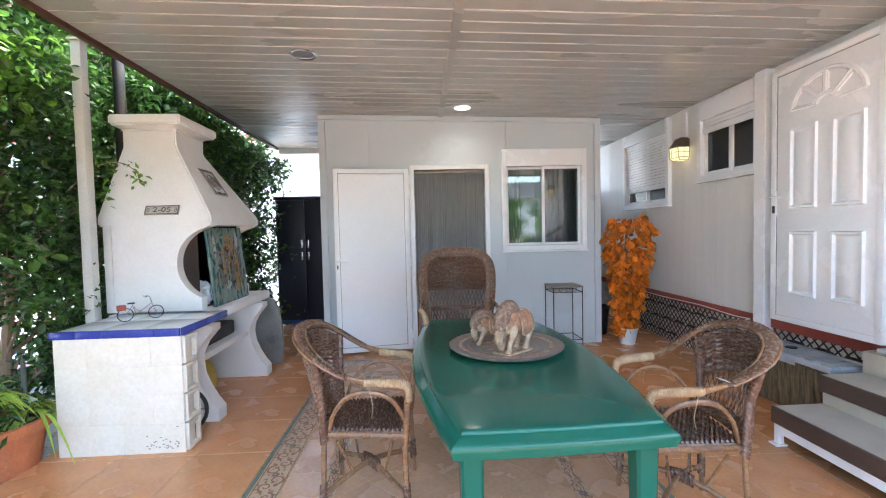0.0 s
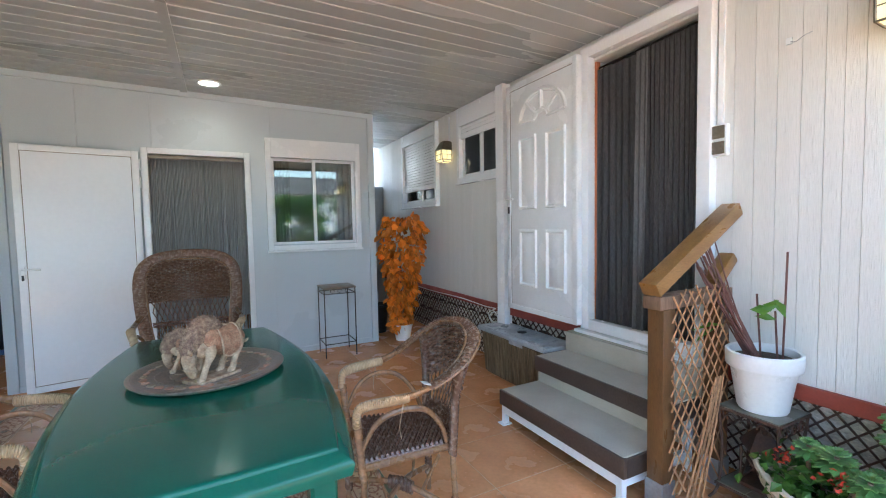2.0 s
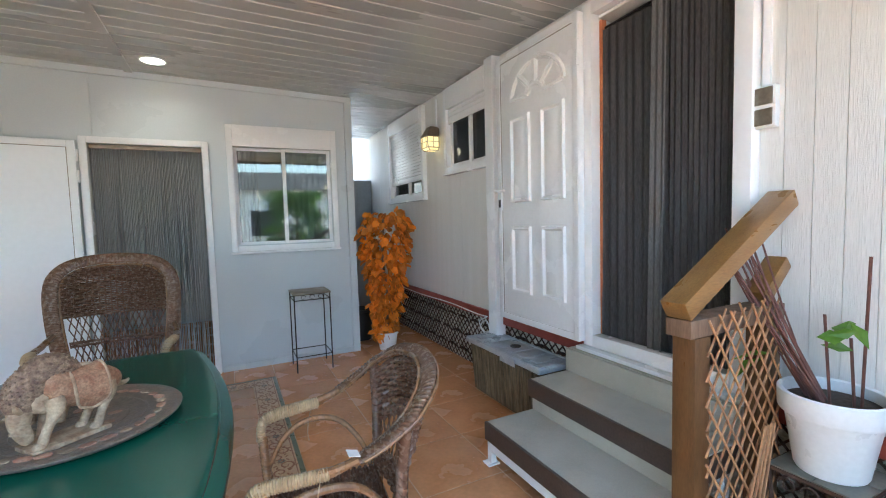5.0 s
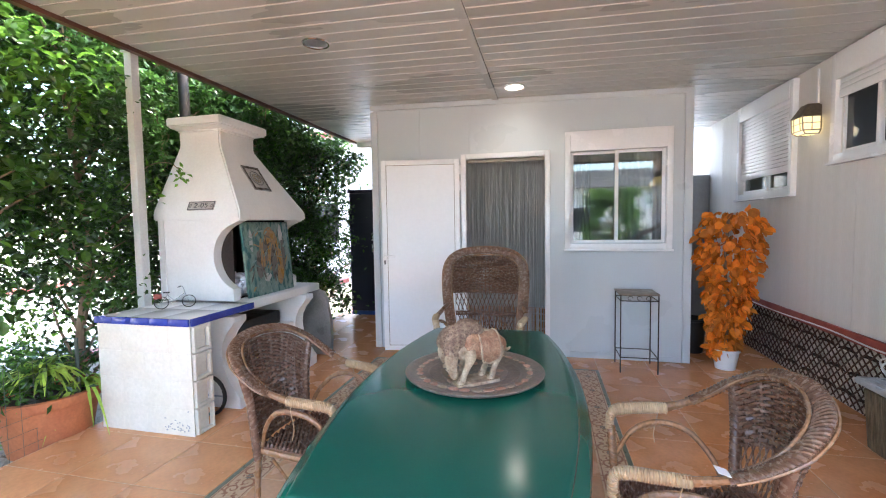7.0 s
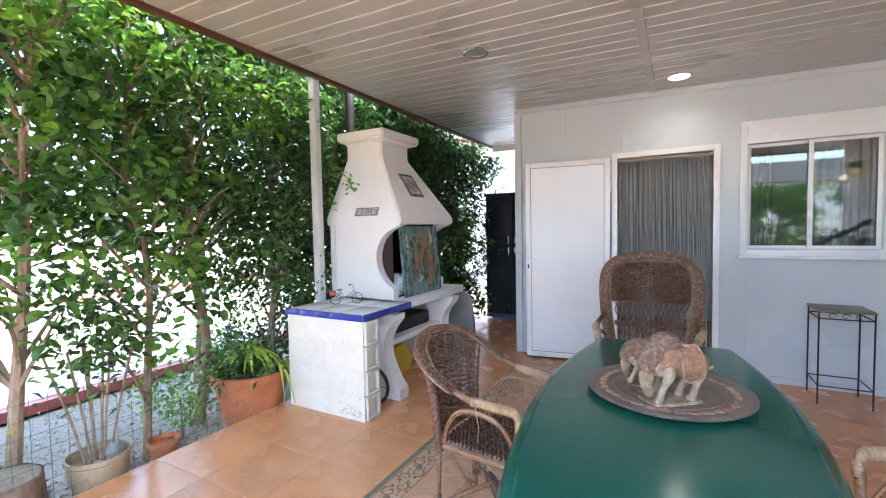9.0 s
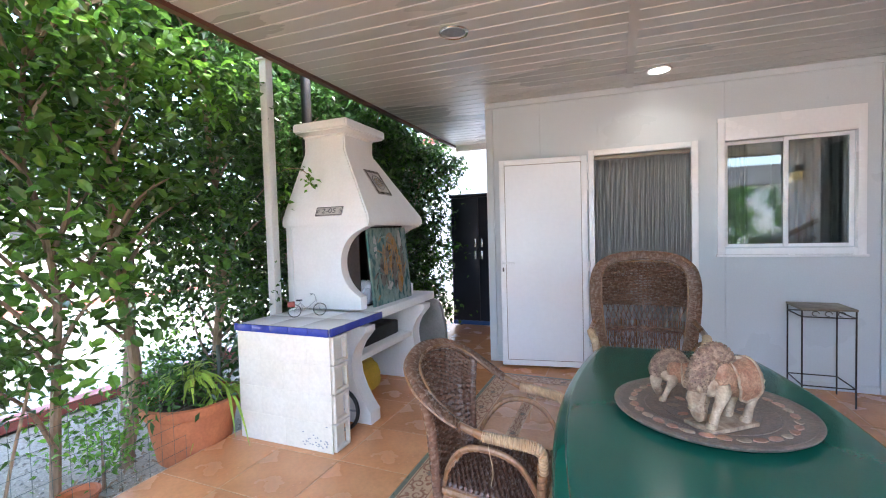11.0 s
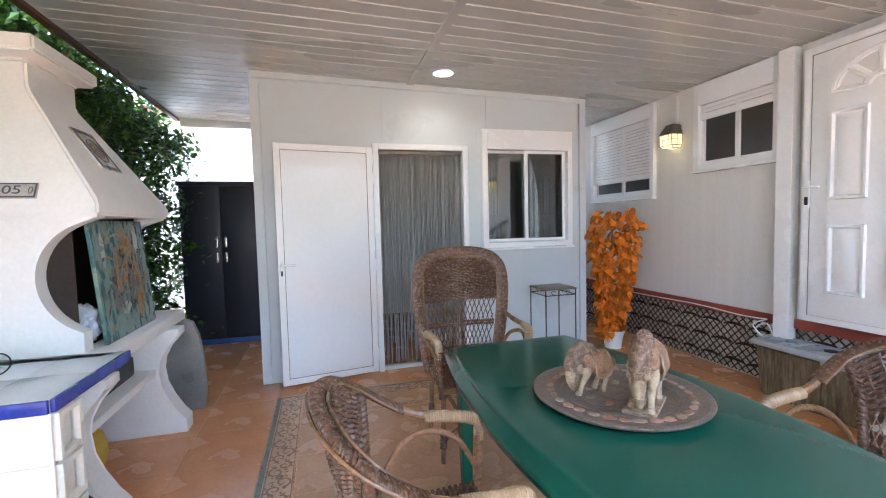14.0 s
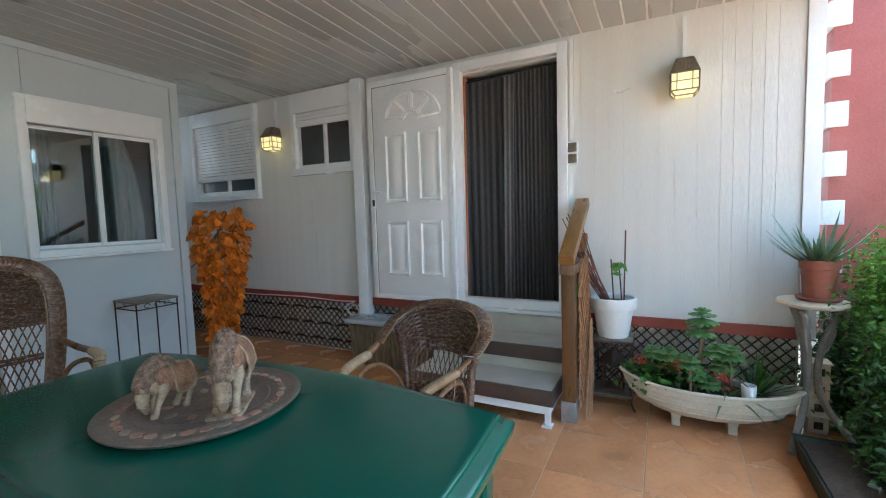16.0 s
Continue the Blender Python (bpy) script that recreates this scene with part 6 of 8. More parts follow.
fl = thing("flowering_plant", 2.48, 1.18, 0.22, 0, "dark-leaved plant with small red flowers in the boat planter", "plant")
rng = np.random.default_rng(41)
P = np.stack([rng.uniform(2.38, 2.6, 260), rng.normal(1.17, 0.1, 260), rng.uniform(0.22, 0.38, 260)], 1)
mesh_part("leaves", leaves_mesh("leaves", P, rng, 0.065, "leaf", 0.1, 0.8, None, 0.6), fl, "dark round leaves")
P = np.concatenate([rng.normal(c, (0.022, 0.025, 0.02), (32, 3)) for c in ((2.46, 1.28, 0.40), (2.42, 1.08, 0.40), (2.42, 0.84, 0.36), (2.42, 0.82, 0.32))])
mesh_part("blossom", leaves_mesh("blossom", P, rng, 0.022, "flower", -0.3, 0.7), fl, "small red blossoms")


def blades(bm, c, n, length, width, rng2, tilt=(0.3, 1.1), sag=0.3, taper=True):
    """Long leaves that spring from one point and bow over; each is a folded, thick blade."""
    for i in range(n):
        a = rng2.uniform(0, 6.283)
        el = rng2.uniform(*tilt)
        L = length * rng2.uniform(0.65, 1.1)
        h = Vector((math.cos(a), math.sin(a), 0))
        sd = Vector((-math.sin(a), math.cos(a), 0))
        prev = None
        for k in range(7):
            t = k / 6
            p = Vector(c) + h * L * t * math.cos(el) + Vector((0, 0, L * (t * math.sin(el) - sag * t * t)))
            w = width * (1 - t ** 1.6) if taper else width * math.sin(math.pi * min(0.97, t * 0.85 + 0.13))
            ring = [bm.verts.new(p + sd * w), bm.verts.new(p - Vector((0, 0, w * 0.45))), bm.verts.new(p - sd * w), bm.verts.new(p + Vector((0, 0, w * 0.1)))]
            if prev:
                for q in range(4):
                    bm.faces.new((prev[q], prev[(q + 1) % 4], ring[(q + 1) % 4], ring[q]))
            prev = ring
    return bm


sp = thing("spiky_plant", 2.53, 0.66, 0.22, 0, "dark green spiky plant in the boat planter", "plant")
part("leaf_tuft", blades(bmesh.new(), (2.53, 0.64, 0.22), 34, 0.38, 0.012, random.Random(3), (0.5, 1.4), 0.25), "leaf", sp)
part("leaf_tuft", blades(bmesh.new(), (2.47, 0.8, 0.22), 12, 0.36, 0.012, random.Random(6), (0.2, 0.9), 0.5), "leaf_grey", sp)
cn = thing("white_cup", 2.42, 0.70, 0.22, 0, "small white cup standing in the boat planter", "cup")
part("cup", lathe(bmesh.new(), [(0.0, 0.0), (0.035, 0.0), (0.04, 0.11), (0.036, 0.11), (0.032, 0.01), (0.0, 0.01)], 20), "whitepot", cn, "", False)

# ---- pedestal with aloe ----
for ob in [boat, fl, sp, cn] + [o for o in scene.objects if o.name.split(".")[0] == "succulent"]:
    ob.matrix_basis = pose(0, -0.045, 0) @ ob.matrix_basis

pd = thing("pedestal_table", 2.52, 0.35, 0, 0, "grey ornamental iron pedestal table", "table")
part("top", lathe(bmesh.new(), [(0.0, 0.805), (0.14, 0.805), (0.163, 0.815), (0.17, 0.828), (0.164, 0.84), (0.0, 0.84)], 40), "cream", pd, "", False)
for i in range(3):
    a = 2 * math.pi * i / 3 + 2.6
    pts = [(math.cos(a) * q, math.sin(a) * q, z) for q, z in ((0.14, 0.79), (0.09, 0.7), (0.045, 0.55), (0.035, 0.38), (0.07, 0.24), (0.16, 0.1), (0.24, 0.0))]
    part("leg", tube(bmesh.new(), spline(pts, 5), 0.019, 8), "pedestal", pd, "", False)
    pts = [(math.cos(a) * q, math.sin(a) * q, z) for q, z in ((0.045, 0.52), (0.085, 0.6), (0.1, 0.7), (0.06, 0.74), (0.03, 0.68))]
    part("scroll", tube(bmesh.new(), spline(pts, 5), 0.01, 6), "pedestal", pd, "", False)
al = thing("potted_aloe", 2.52, 0.325, 0.84, 0, "aloe with long grey-green leaves in a red-brown pot", "plant")
part("saucer", lathe(bmesh.new(), [(0.0, 0.0), (0.09, 0.0), (0.108, 0.02), (0.1, 0.023), (0.09, 0.012), (0.0, 0.012)], 28), "redclay", al, "", False)
part("pot", lathe(bmesh.new(), [(0.0, 0.013), (0.07, 0.013), (0.085, 0.18), (0.093, 0.185), (0.096, 0.232), (0.086, 0.232), (0.08, 0.19), (0.0, 0.185)], 32), "redclay", al, "", False)
part("leaf_tuft", blades(bmesh.new(), (0, 0, 0.19), 36, 0.27, 0.019, random.Random(9), (0.55, 1.4), -0.05), "leaf_grey", al, "thick pointed leaves", False)
part("leaf_tuft", blades(bmesh.new(), (0, 0, 0.19), 12, 0.36, 0.02, random.Random(19), (0.2, 0.65), -0.35), "leaf_grey", al, "long curved leaves", False)

for ob in list(scene.objects):
    if ob.parent and ob.name.split(".")[0] in WOVEN + ("arm_wrap", "top_band", "arm_post", "back_post", "binding", "stretcher_binding") + ("rosette", "leaf_cluster", "leaf_tuft", "foliage"):
        ob["kind"] = "stuff"

# shrub and planter at the house corner
pl = thing("planter_box", 1.88, 0.24, 0, 0, "dark green plastic planter box with a leafy shrub", "planter")
bm = bmesh.new()
loft(bm, [rect(1.47, 0.02, 2.28, 0.45, 0.0), rect(1.45, 0.0, 2.3, 0.47, 0.12), rect(1.46, 0.01, 2.29, 0.46, 0.12), rect(1.47, 0.02, 2.28, 0.45, 0.1)])
part("box", bm, "darkgreen", pl)
part("rim", tube(bmesh.new(), [(1.45, 0.0, 0.125), (2.3, 0.0, 0.125), (2.3, 0.47, 0.125), (1.45, 0.47, 0.125)], 0.009, 6, closed=True), "darkgreen", pl)
part("soil", boxes((1.475, 0.025, 0.1005, 2.275, 0.445, 0.11)), "soil", pl)


def shrub(name, label, centers, count, size, spread, material, seed, stems, parent=None, droop=0.2, wide=0.5):
    rg = np.random.default_rng(seed)
    t = parent or thing(name, centers[0][0], centers[0][1], 0, 0, label, "plant")
    for s in stems:
        part("stem", tube(bmesh.new(), spline(s, 4), [0.012 * (1 - 0.6 * i / (4 * (len(s) - 1))) for i in range(4 * (len(s) - 1) + 1)], 6), "trunk", t)
    per = count // len(centers)
    P = np.concatenate([rg.normal(c, spread, (per, 3)) for c in centers])
    P[:, 2] = np.maximum(P[:, 2], 0.03)
    mesh_part("foliage", leaves_mesh("foliage", P, rg, size, material, droop, wide), t)
    return t


shrub("shrub", "leafy green shrub beside the pedestal table", [(2.45, -0.06, 0.65), (2.5, -0.1, 0.9), (2.35, -0.04, 0.5), (2.58, -0.02, 0.97), (2.4, -0.15, 0.3), (2.6, -0.05, 0.7), (2.3, -0.05, 0.4), (2.45, 0.0, 0.8), (2.25, 0.12, 0.72), (2.22, 0.1, 0.5)], 4200, 0.04, 0.085, "leaf", 51,
      [[(2.25, 0.1, 0.105), (2.35, 0.05, 0.4), (2.45, 0.0, 0.7)], [(2.25, 0.05, 0.105), (2.4, -0.05, 0.5), (2.52, -0.05, 1.0)], [(2.24, 0.2, 0.105), (2.3, 0.12, 0.35)]])
shrub("shrub", "light green airy shrub leaning over the pedestal table", [(2.38, 0.1, 1.02), (2.4, 0.08, 0.9), (2.33, 0.06, 0.76), (2.33, 0.03, 0.6), (2.5, 0.02, 1.1)], 2600, 0.036, 0.07, "leaf_light", 55,
      [[(2.25, 0.04, 0.105), (2.3, 0.0, 0.5), (2.38, 0.06, 1.0)], [(2.22, 0.06, 0.105), (2.3, -0.05, 0.7)]])
# leaf colour darkened to stand in for shade over the planter
shrub("shrub", "leafy plants filling the green planter box, darkened for shade", [(2.16, 0.16, 0.24), (2.04, 0.14, 0.22), (1.92, 0.15, 0.22), (1.76, 0.16, 0.2), (2.1, 0.08, 0.4), (1.96, 0.06, 0.36), (2.2, 0.06, 0.5)], 3000, 0.042, 0.06, "shaded_leaf", 56,
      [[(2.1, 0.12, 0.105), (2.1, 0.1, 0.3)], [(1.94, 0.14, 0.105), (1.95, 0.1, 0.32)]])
twr = thing("stone_lantern", 2.7, 0.27, 0.0, 0, "small cream stone lantern tower behind the pedestal table", "lantern")
for i in range(4):
    blk = part("tier", boxes((-0.05, -0.05, 0.11 * i, 0.05, 0.05, 0.11 * i + 0.098), bevel=0.005), "cream", twr, "", False)
    # dark plate on the face stands in for a shaded recess
    part("window_recess", boxes((-0.0545, -0.022, 0.11 * i + 0.03, -0.0505, 0.022, 0.11 * i + 0.075)), "dark", blk, "", False)
    part("ledge", boxes((-0.06, -0.06, 0.11 * i + 0.0985, 0.06, 0.06, 0.11 * i + 0.1095), bevel=0.003), "cream", twr, "", False)
shrub("shrub", "dense green shrub by the corner of the house", [(2.85, -0.2, 0.5), (2.75, -0.3, 0.25), (2.95, -0.3, 0.8), (2.6, -0.35, 0.6), (3.1, -0.4, 0.7), (2.7, -0.45, 1.0), (2.5, -0.3, 0.2), (2.8, -0.1, 0.15)], 8000, 0.05, 0.15, "leaf", 52,
      [[(2.9, -0.6, -0.13), (2.9, -0.6, 0.4), (2.8, -0.7, 1.0)], [(2.95, -0.55, -0.13), (3.0, -0.6, 0.6)]])
# made-up shrub, added to darken the bright gap behind the pedestal
shrub("shrub", "added low shrub covering the bright gap at the house end, darkened for shade", [(2.95, 0.12, 0.15), (2.92, 0.16, 0.4), (3.0, 0.05, 0.65), (2.75, 0.1, 0.2), (3.1, 0.0, 0.35)], 3500, 0.045, 0.09, "shaded_leaf", 54,
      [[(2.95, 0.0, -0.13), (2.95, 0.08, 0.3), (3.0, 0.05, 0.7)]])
pil = thing("garden_pillar", 3.45, -0.1, -0.13, 0, "red pillar with white corner blocks beside the house", "pillar")
part("shaft", boxes((3.32, -0.34, -0.13, 3.62, 0.09, 3.0)), "redrail", pil)
for i in range(9):
    z = -0.1 + i * 0.335
    part("quoin", boxes((3.30, 0.0, z, 3.63, 0.12, z + 0.17), bevel=0.006), "stucco", pil, "white corner block")
gr = thing("garden_railing", 4.4, -0.8, -0.13, 0, "dark red railing beyond the house corner", "railing")
for z in (0.35, 0.7, 1.05):
    part("bar", boxes((4.38, -3.0, z, 4.42, -0.36, z + 0.05)), "redrail", gr)
for y in (-2.9, -1.7, -0.45):
    part("post", boxes((4.36, y, -0.13, 4.44, y + 0.08, 1.15)), "redrail", gr)

# ---- wall lamps, downlights, switches ----


def wall_lamp(y, label):
    w = thing("wall_lamp", 2.84, y, 2.17, 0, label, "lamp", "lanterns on the house wall")
    part("back_plate", boxes((2.835, y - 0.05, 2.2, 2.8515, y + 0.05, 2.4), bevel=0.004), "pewter", w)
    bm = bmesh.new()
    loft(bm, [rect(2.688, y - 0.09, 2.834, y + 0.09, 2.3), rect(2.694, y - 0.085, 2.834, y + 0.085, 2.312), rect(2.745, y - 0.056, 2.834, y + 0.056, 2.4), rect(2.75, y - 0.05, 2.834, y + 0.05, 2.41)])
    bmesh.ops.bevel(bm, geom=list(bm.edges), offset=0.003, segments=2, affect="EDGES")
    hood = part("hood", bm, "pewter", w, "grey-brown metal hood")
    for k in (-0.018, 0.0, 0.018):
        part("vent_rib", tube(bmesh.new(), [(2.698, y + k * 1.2, 2.318), (2.744, y + k, 2.398)], 0.004, 5), "pewter", hood)
    bm = bmesh.new()
    loft(bm, [rect(2.735, y - 0.055, 2.832, y + 0.055, 2.166), rect(2.706, y - 0.08, 2.832, y + 0.08, 2.192), rect(2.7, y - 0.08, 2.832, y + 0.08, 2.299)])
    part("glass", bm, "lamp_glass", w, "glowing yellowish glass")
    for sy in (-1, 1):
        part("corner_bar", tube(bmesh.new(), [(2.734, y + sy * 0.057, 2.164), (2.704, y + sy * 0.082, 2.192), (2.698, y + sy * 0.082, 2.302)], 0.0055, 5), "pewter", w)
        part("corner_bar", tube(bmesh.new(), [(2.83, y + sy * 0.057, 2.164), (2.83, y + sy * 0.082, 2.192), (2.83, y + sy * 0.082, 2.302)], 0.0055, 5), "pewter", w)
        part("upright", tube(bmesh.new(), [(2.703, y + sy * 0.045, 2.192), (2.698, y + sy * 0.045, 2.302)], 0.0035, 5), "pewter", w)
        part("upright", tube(bmesh.new(), [(2.768, y + sy * 0.082, 2.192), (2.768, y + sy * 0.082, 2.302)], 0.0035, 5), "pewter", w)
    for z, x, q, r in ((2.165, 2.734, 0.057, 0.005), (2.192, 2.703, 0.083, 0.0055), (2.25, 2.7, 0.082, 0.0035)):
        part("ring", tube(bmesh.new(), [(2.83, y - q, z), (x, y - q, z), (x, y + q, z), (2.83, y + q, z)], r, 5), "pewter", w)
    part("conduit", boxes((2.838, y - 0.012, 2.411, 2.8515, y + 0.012, 2.70)), "pvc", w, "white cable duct")
    w.matrix_basis = pose(0, 0, -0.03) @ w.matrix_basis
    bulb("lamp_light", (2.66, y, 2.14), 0.028, 0.05, WARM)


wall_lamp(4.86, "lit metal and glass lantern between the house windows")
wall_lamp(0.995, "lit metal and glass lantern beside the entry door")


def downlight(x, y, lit, label):
    z = ceiling_z(x)
    d = thing("downlight", x, y, z - 0.012, 0, label, "lamp", "round lights in the porch ceiling")
    part("ring", lathe(bmesh.new(), [(0.082, 0.012), (0.1, 0.012), (0.102, 0.004), (0.096, -0.003), (0.084, 0.0)], 40), "chrome" if not lit else "pvc", d, "pale metal ring", False)
    if lit:
        part("lens", lathe(bmesh.new(), [(0.0, 0.002), (0.083, 0.002), (0.083, 0.008), (0.0, 0.008)], 40), "lamp_on", d, "glowing white lens", False)
    else:
        part("reflector", lathe(bmesh.new(), [(0.083, 0.002), (0.08, 0.009), (0.05, 0.0095), (0.0, 0.0098)], 40), "steel", d, "dull metal reflector", False)


downlight(0.355, 4.92, True, "lit round downlight over the shed door")
downlight(-1.0, 3.57, False, "unlit round downlight with a metal reflector")
spot = new("downlight_beam", bpy.data.lights.new("downlight_beam", "SPOT"))
spot.data.energy, spot.data.spot_size, spot.data.spot_blend, spot.data.shadow_soft_size, spot.data.color = 1.05, radians(150), 0.8, 0.07, (1.0, 0.95, 0.84)
spot.matrix_world = look((0.355, 4.92, 2.735), (0.355, 4.92, 0))

sw = thing("switch_box", 2.84, 1.785, 1.75, 0, "two grey and white surface switches beside the door", "switch")
part("casing", boxes((2.815, 1.742, 1.755, 2.8515, 1.825, 1.925), bevel=0.005), "whitepot", sw)
part("rocker", boxes((2.808, 1.75, 1.765, 2.8145, 1.817, 1.832), bevel=0.003), "pewter", sw, "grey rocker")
part("rocker", boxes((2.808, 1.75, 1.848, 2.8145, 1.817, 1.917), bevel=0.003), "pewter", sw, "grey rocker")
part("conduit", boxes((2.835, 1.774, 1.926, 2.8515, 1.8, 2.7)), "pvc", sw, "white cable duct")
sw.matrix_basis = pose(0, -0.05, -0.01) @ sw.matrix_basis
hk = thing("wall_hook", 2.845, 1.43, 2.24, 0, "small white hook on the house wall", "hook")
part("plate", boxes((2.838, 1.415, 2.23, 2.8515, 1.44, 2.26), bevel=0.003), "pvc", hk)
part("wire", tube(bmesh.new(), spline([(2.84, 1.42, 2.24), (2.82, 1.39, 2.225), (2.82, 1.36, 2.24), (2.83, 1.33, 2.25)], 4), 0.002, 5), "steel", hk)
cb = thing("cable", 2.82, 4.5, 0.5, 0, "white cable looped along the red skirting board", "cable")
part("run", tube(bmesh.new(), spline([(2.818, 6.2, 0.56), (2.818, 5.4, 0.545), (2.815, 4.6, 0.56), (2.812, 4.1, 0.545), (2.79, 3.85, 0.56)], 6), 0.006, 6), "whitepot", cb)
part("loop", tube(bmesh.new(), spline([(2.79, 3.85, 0.56), (2.77, 3.95, 0.5), (2.77, 3.88, 0.43), (2.78, 3.8, 0.45), (2.77, 3.84, 0.53), (2.76, 3.92, 0.46), (2.78, 3.8, 0.38)], 6), 0.006, 6), "whitepot", cb)

# ---- things in the passage beside the shed ----
gc = thing("grey_cupboard", 2.55, 7.4, 0, 0, "tall grey painted outdoor cupboard in the passage", "cupboard")
part("body", boxes((2.26, 7.22, 0.0, 2.845, 7.6, 2.05)), "greywood", gc)
for a, b in ((2.27, 2.55), (2.556, 2.835)):
    dd = part("door", boxes((a, 7.2, 0.05, b, 7.219, 2.03), bevel=0.004), "greywood", gc)
    part("door_panel", boxes((a + 0.05, 7.192, 1.1, b - 0.05, 7.199, 1.95), bevel=0.003), "greywood", dd)
bn = thing("black_bin", 2.2, 5.78, 0, 0, "black plastic bin standing behind the orange plant", "bin")
part("body", lathe(bmesh.new(), [(0.0, 0.0), (0.12, 0.0), (0.15, 0.34), (0.16, 0.35), (0.16, 0.37), (0.145, 0.37), (0.11, 0.02), (0.0, 0.02)], 24), "dark", bn, "", False)
# unidentified dark red shape, made up as a slab on two legs
rb = thing("folded_chair", 2.19, 6.1, 0, 0, "unidentified dark red item standing by the shed", "chair")
part("cushion", boxes((2.08, 6.05, 0.35, 2.24, 6.13, 1.45), bevel=0.03), "redclay", rb)
for x in (2.1, 2.22):
    part("leg", tube(bmesh.new(), [(x, 6.09, 0.0), (x, 6.09, 0.36)], 0.012, 7), "iron", rb)

# ---- barbecue details ----


def font_mesh(text, size, thick):
    c = bpy.data.curves.new("lettering", "FONT")
    c.body, c.size, c.extrude, c.align_x, c.align_y = text, size, thick, "CENTER", "CENTER"
    o = bpy.data.objects.new("lettering", c)
    scene.collection.objects.link(o)
    bpy.context.view_layer.update()
    me = bpy.data.meshes.new_from_object(o.evaluated_get(bpy.context.evaluated_depsgraph_get()))
    bpy.data.objects.remove(o)
    return me


slope = math.atan2(3.93 - 3.65, 2.17 - 1.57)
pq = new("number_plaque")
pq.matrix_basis = Matrix.Translation((-2.155, 3.65 + (1.62 - 1.57) * math.tan(slope) - 0.003, 1.62)) @ Matrix.Rotation(math.pi / 2 - slope, 4, "X")
tagged(pq, "small glazed tile plaque reading 2-05 on the barbecue hood", "plaque")
part("tile", boxes((-0.13, -0.04, -0.004, 0.13, 0.04, 0.006), bevel=0.002), "plaque", pq, "", False)
part("border", boxes((-0.128, -0.038, 0.0062, 0.128, -0.032, 0.008), (-0.128, 0.032, 0.0062, 0.128, 0.038, 0.008), (-0.128, -0.032, 0.0062, -0.121, 0.032, 0.008), (0.121, -0.032, 0.0062, 0.128, 0.032, 0.008)), "plaque_dark", pq, "dark painted border", False)
me = font_mesh("2-05", 0.062, 0.001)
me.materials.append(M["plaque_dark"])
me.transform(Matrix.Translation((0, 0, 0.0078)) @ Matrix.Diagonal((1.25, 1, 1, 1)))
num = new("lettering", me)
num.parent = pq
tagged(num, "dark painted figures 2-05")
for x in (-0.105, 0.105):
    part("ornament", tube(bmesh.new(), [(x + 0.008 * math.cos(t), 0.017 * math.sin(t), 0.007) for t in [i * 0.7 for i in range(9)]], 0.002, 5, closed=True), "plaque_dark", pq, "", False)

slope2 = math.atan2(-1.78 + 2.17, 2.17 - 1.57)
md = new("tile_medallion")
md.matrix_basis = Matrix.Translation((-1.78 - (1.885 - 1.57) * math.tan(slope2) + 0.004, 4.155, 1.885)) @ Matrix.Rotation(math.pi / 2 - slope2, 4, "Y") @ Matrix.Rotation(math.pi / 2, 4, "Z")
tagged(md, "square patterned wall tile on the barbecue hood", "tile")
part("tile", boxes((-0.12, -0.135, -0.006, 0.12, 0.135, 0.006), bevel=0.002), "plaque", md, "", False)
part("border", boxes((-0.118, -0.133, 0.0062, 0.118, -0.108, 0.008), (-0.118, 0.108, 0.0062, 0.118, 0.133, 0.008), (-0.118, -0.108, 0.0062, -0.094, 0.108, 0.008), (0.094, -0.108, 0.0062, 0.118, 0.108, 0.008)), "paint_dark", md, "brown patterned border", False)
for q in (0.075, 0.05, 0.022):
    part("ring", tube(bmesh.new(), [(q * math.cos(i * math.pi / 16), q * math.sin(i * math.pi / 16), 0.007) for i in range(32)], 0.004, 5, closed=True), "deco_grey" if q < 0.06 else "plaque_dark", md, "", False)
for i in range(8):
    a = i * math.pi / 4
    part("petal", tube(bmesh.new(), [(math.cos(a) * q, math.sin(a) * q, 0.007) for q in (0.025, 0.035, 0.047)], [0.003, 0.007, 0.002], 6, flat=0.4), "paint_ochre", md, "", False)

pt = thing("painting", -1.84, 4.16, 0.817, 0, "painted canvas in teal and ochre leaning in the firebox opening", "painting")
bm = bmesh.new()
box(bm, 0, -0.34, 0, 0.02, 0.34, 0.665, 0.003)
part("canvas", bm, "paint_teal", pt, "", False)
r = random.Random(14)
for name, mat, blobs in (("ochre_shape", "paint_ochre", ((0.03, 0.5, 0.1, 0.12), (0.0, 0.36, 0.06, 0.2), (0.14, 0.25, 0.07, 0.2), (0.1, 0.42, 0.06, 0.12), (-0.1, 0.36, 0.045, 0.15))),
                         ("dark_shape", "paint_dark", ((0.06, 0.28, 0.05, 0.17), (-0.15, 0.28, 0.05, 0.13), (-0.05, 0.42, 0.03, 0.13), (0.22, 0.36, 0.03, 0.2))),
                         ("pale_shape", "plaque", ((-0.05, 0.15, 0.06, 0.04), (0.2, 0.55, 0.03, 0.09), (-0.24, 0.5, 0.025, 0.1)))):
    for i, (y, z, w, h) in enumerate(blobs):
        n = 14
        pts = [(y + math.cos(2 * math.pi * q / n) * w * r.uniform(0.75, 1.15), z + math.sin(2 * math.pi * q / n) * h * r.uniform(0.8, 1.1)) for q in range(n)]
        lift = {"ochre_shape": 0.0, "dark_shape": 0.0006, "pale_shape": 0.0012}[name] + i * 0.0001
        part(name, prism(bmesh.new(), pts, "x", 0.0203, 0.0208 + lift), mat, pt, "", False)
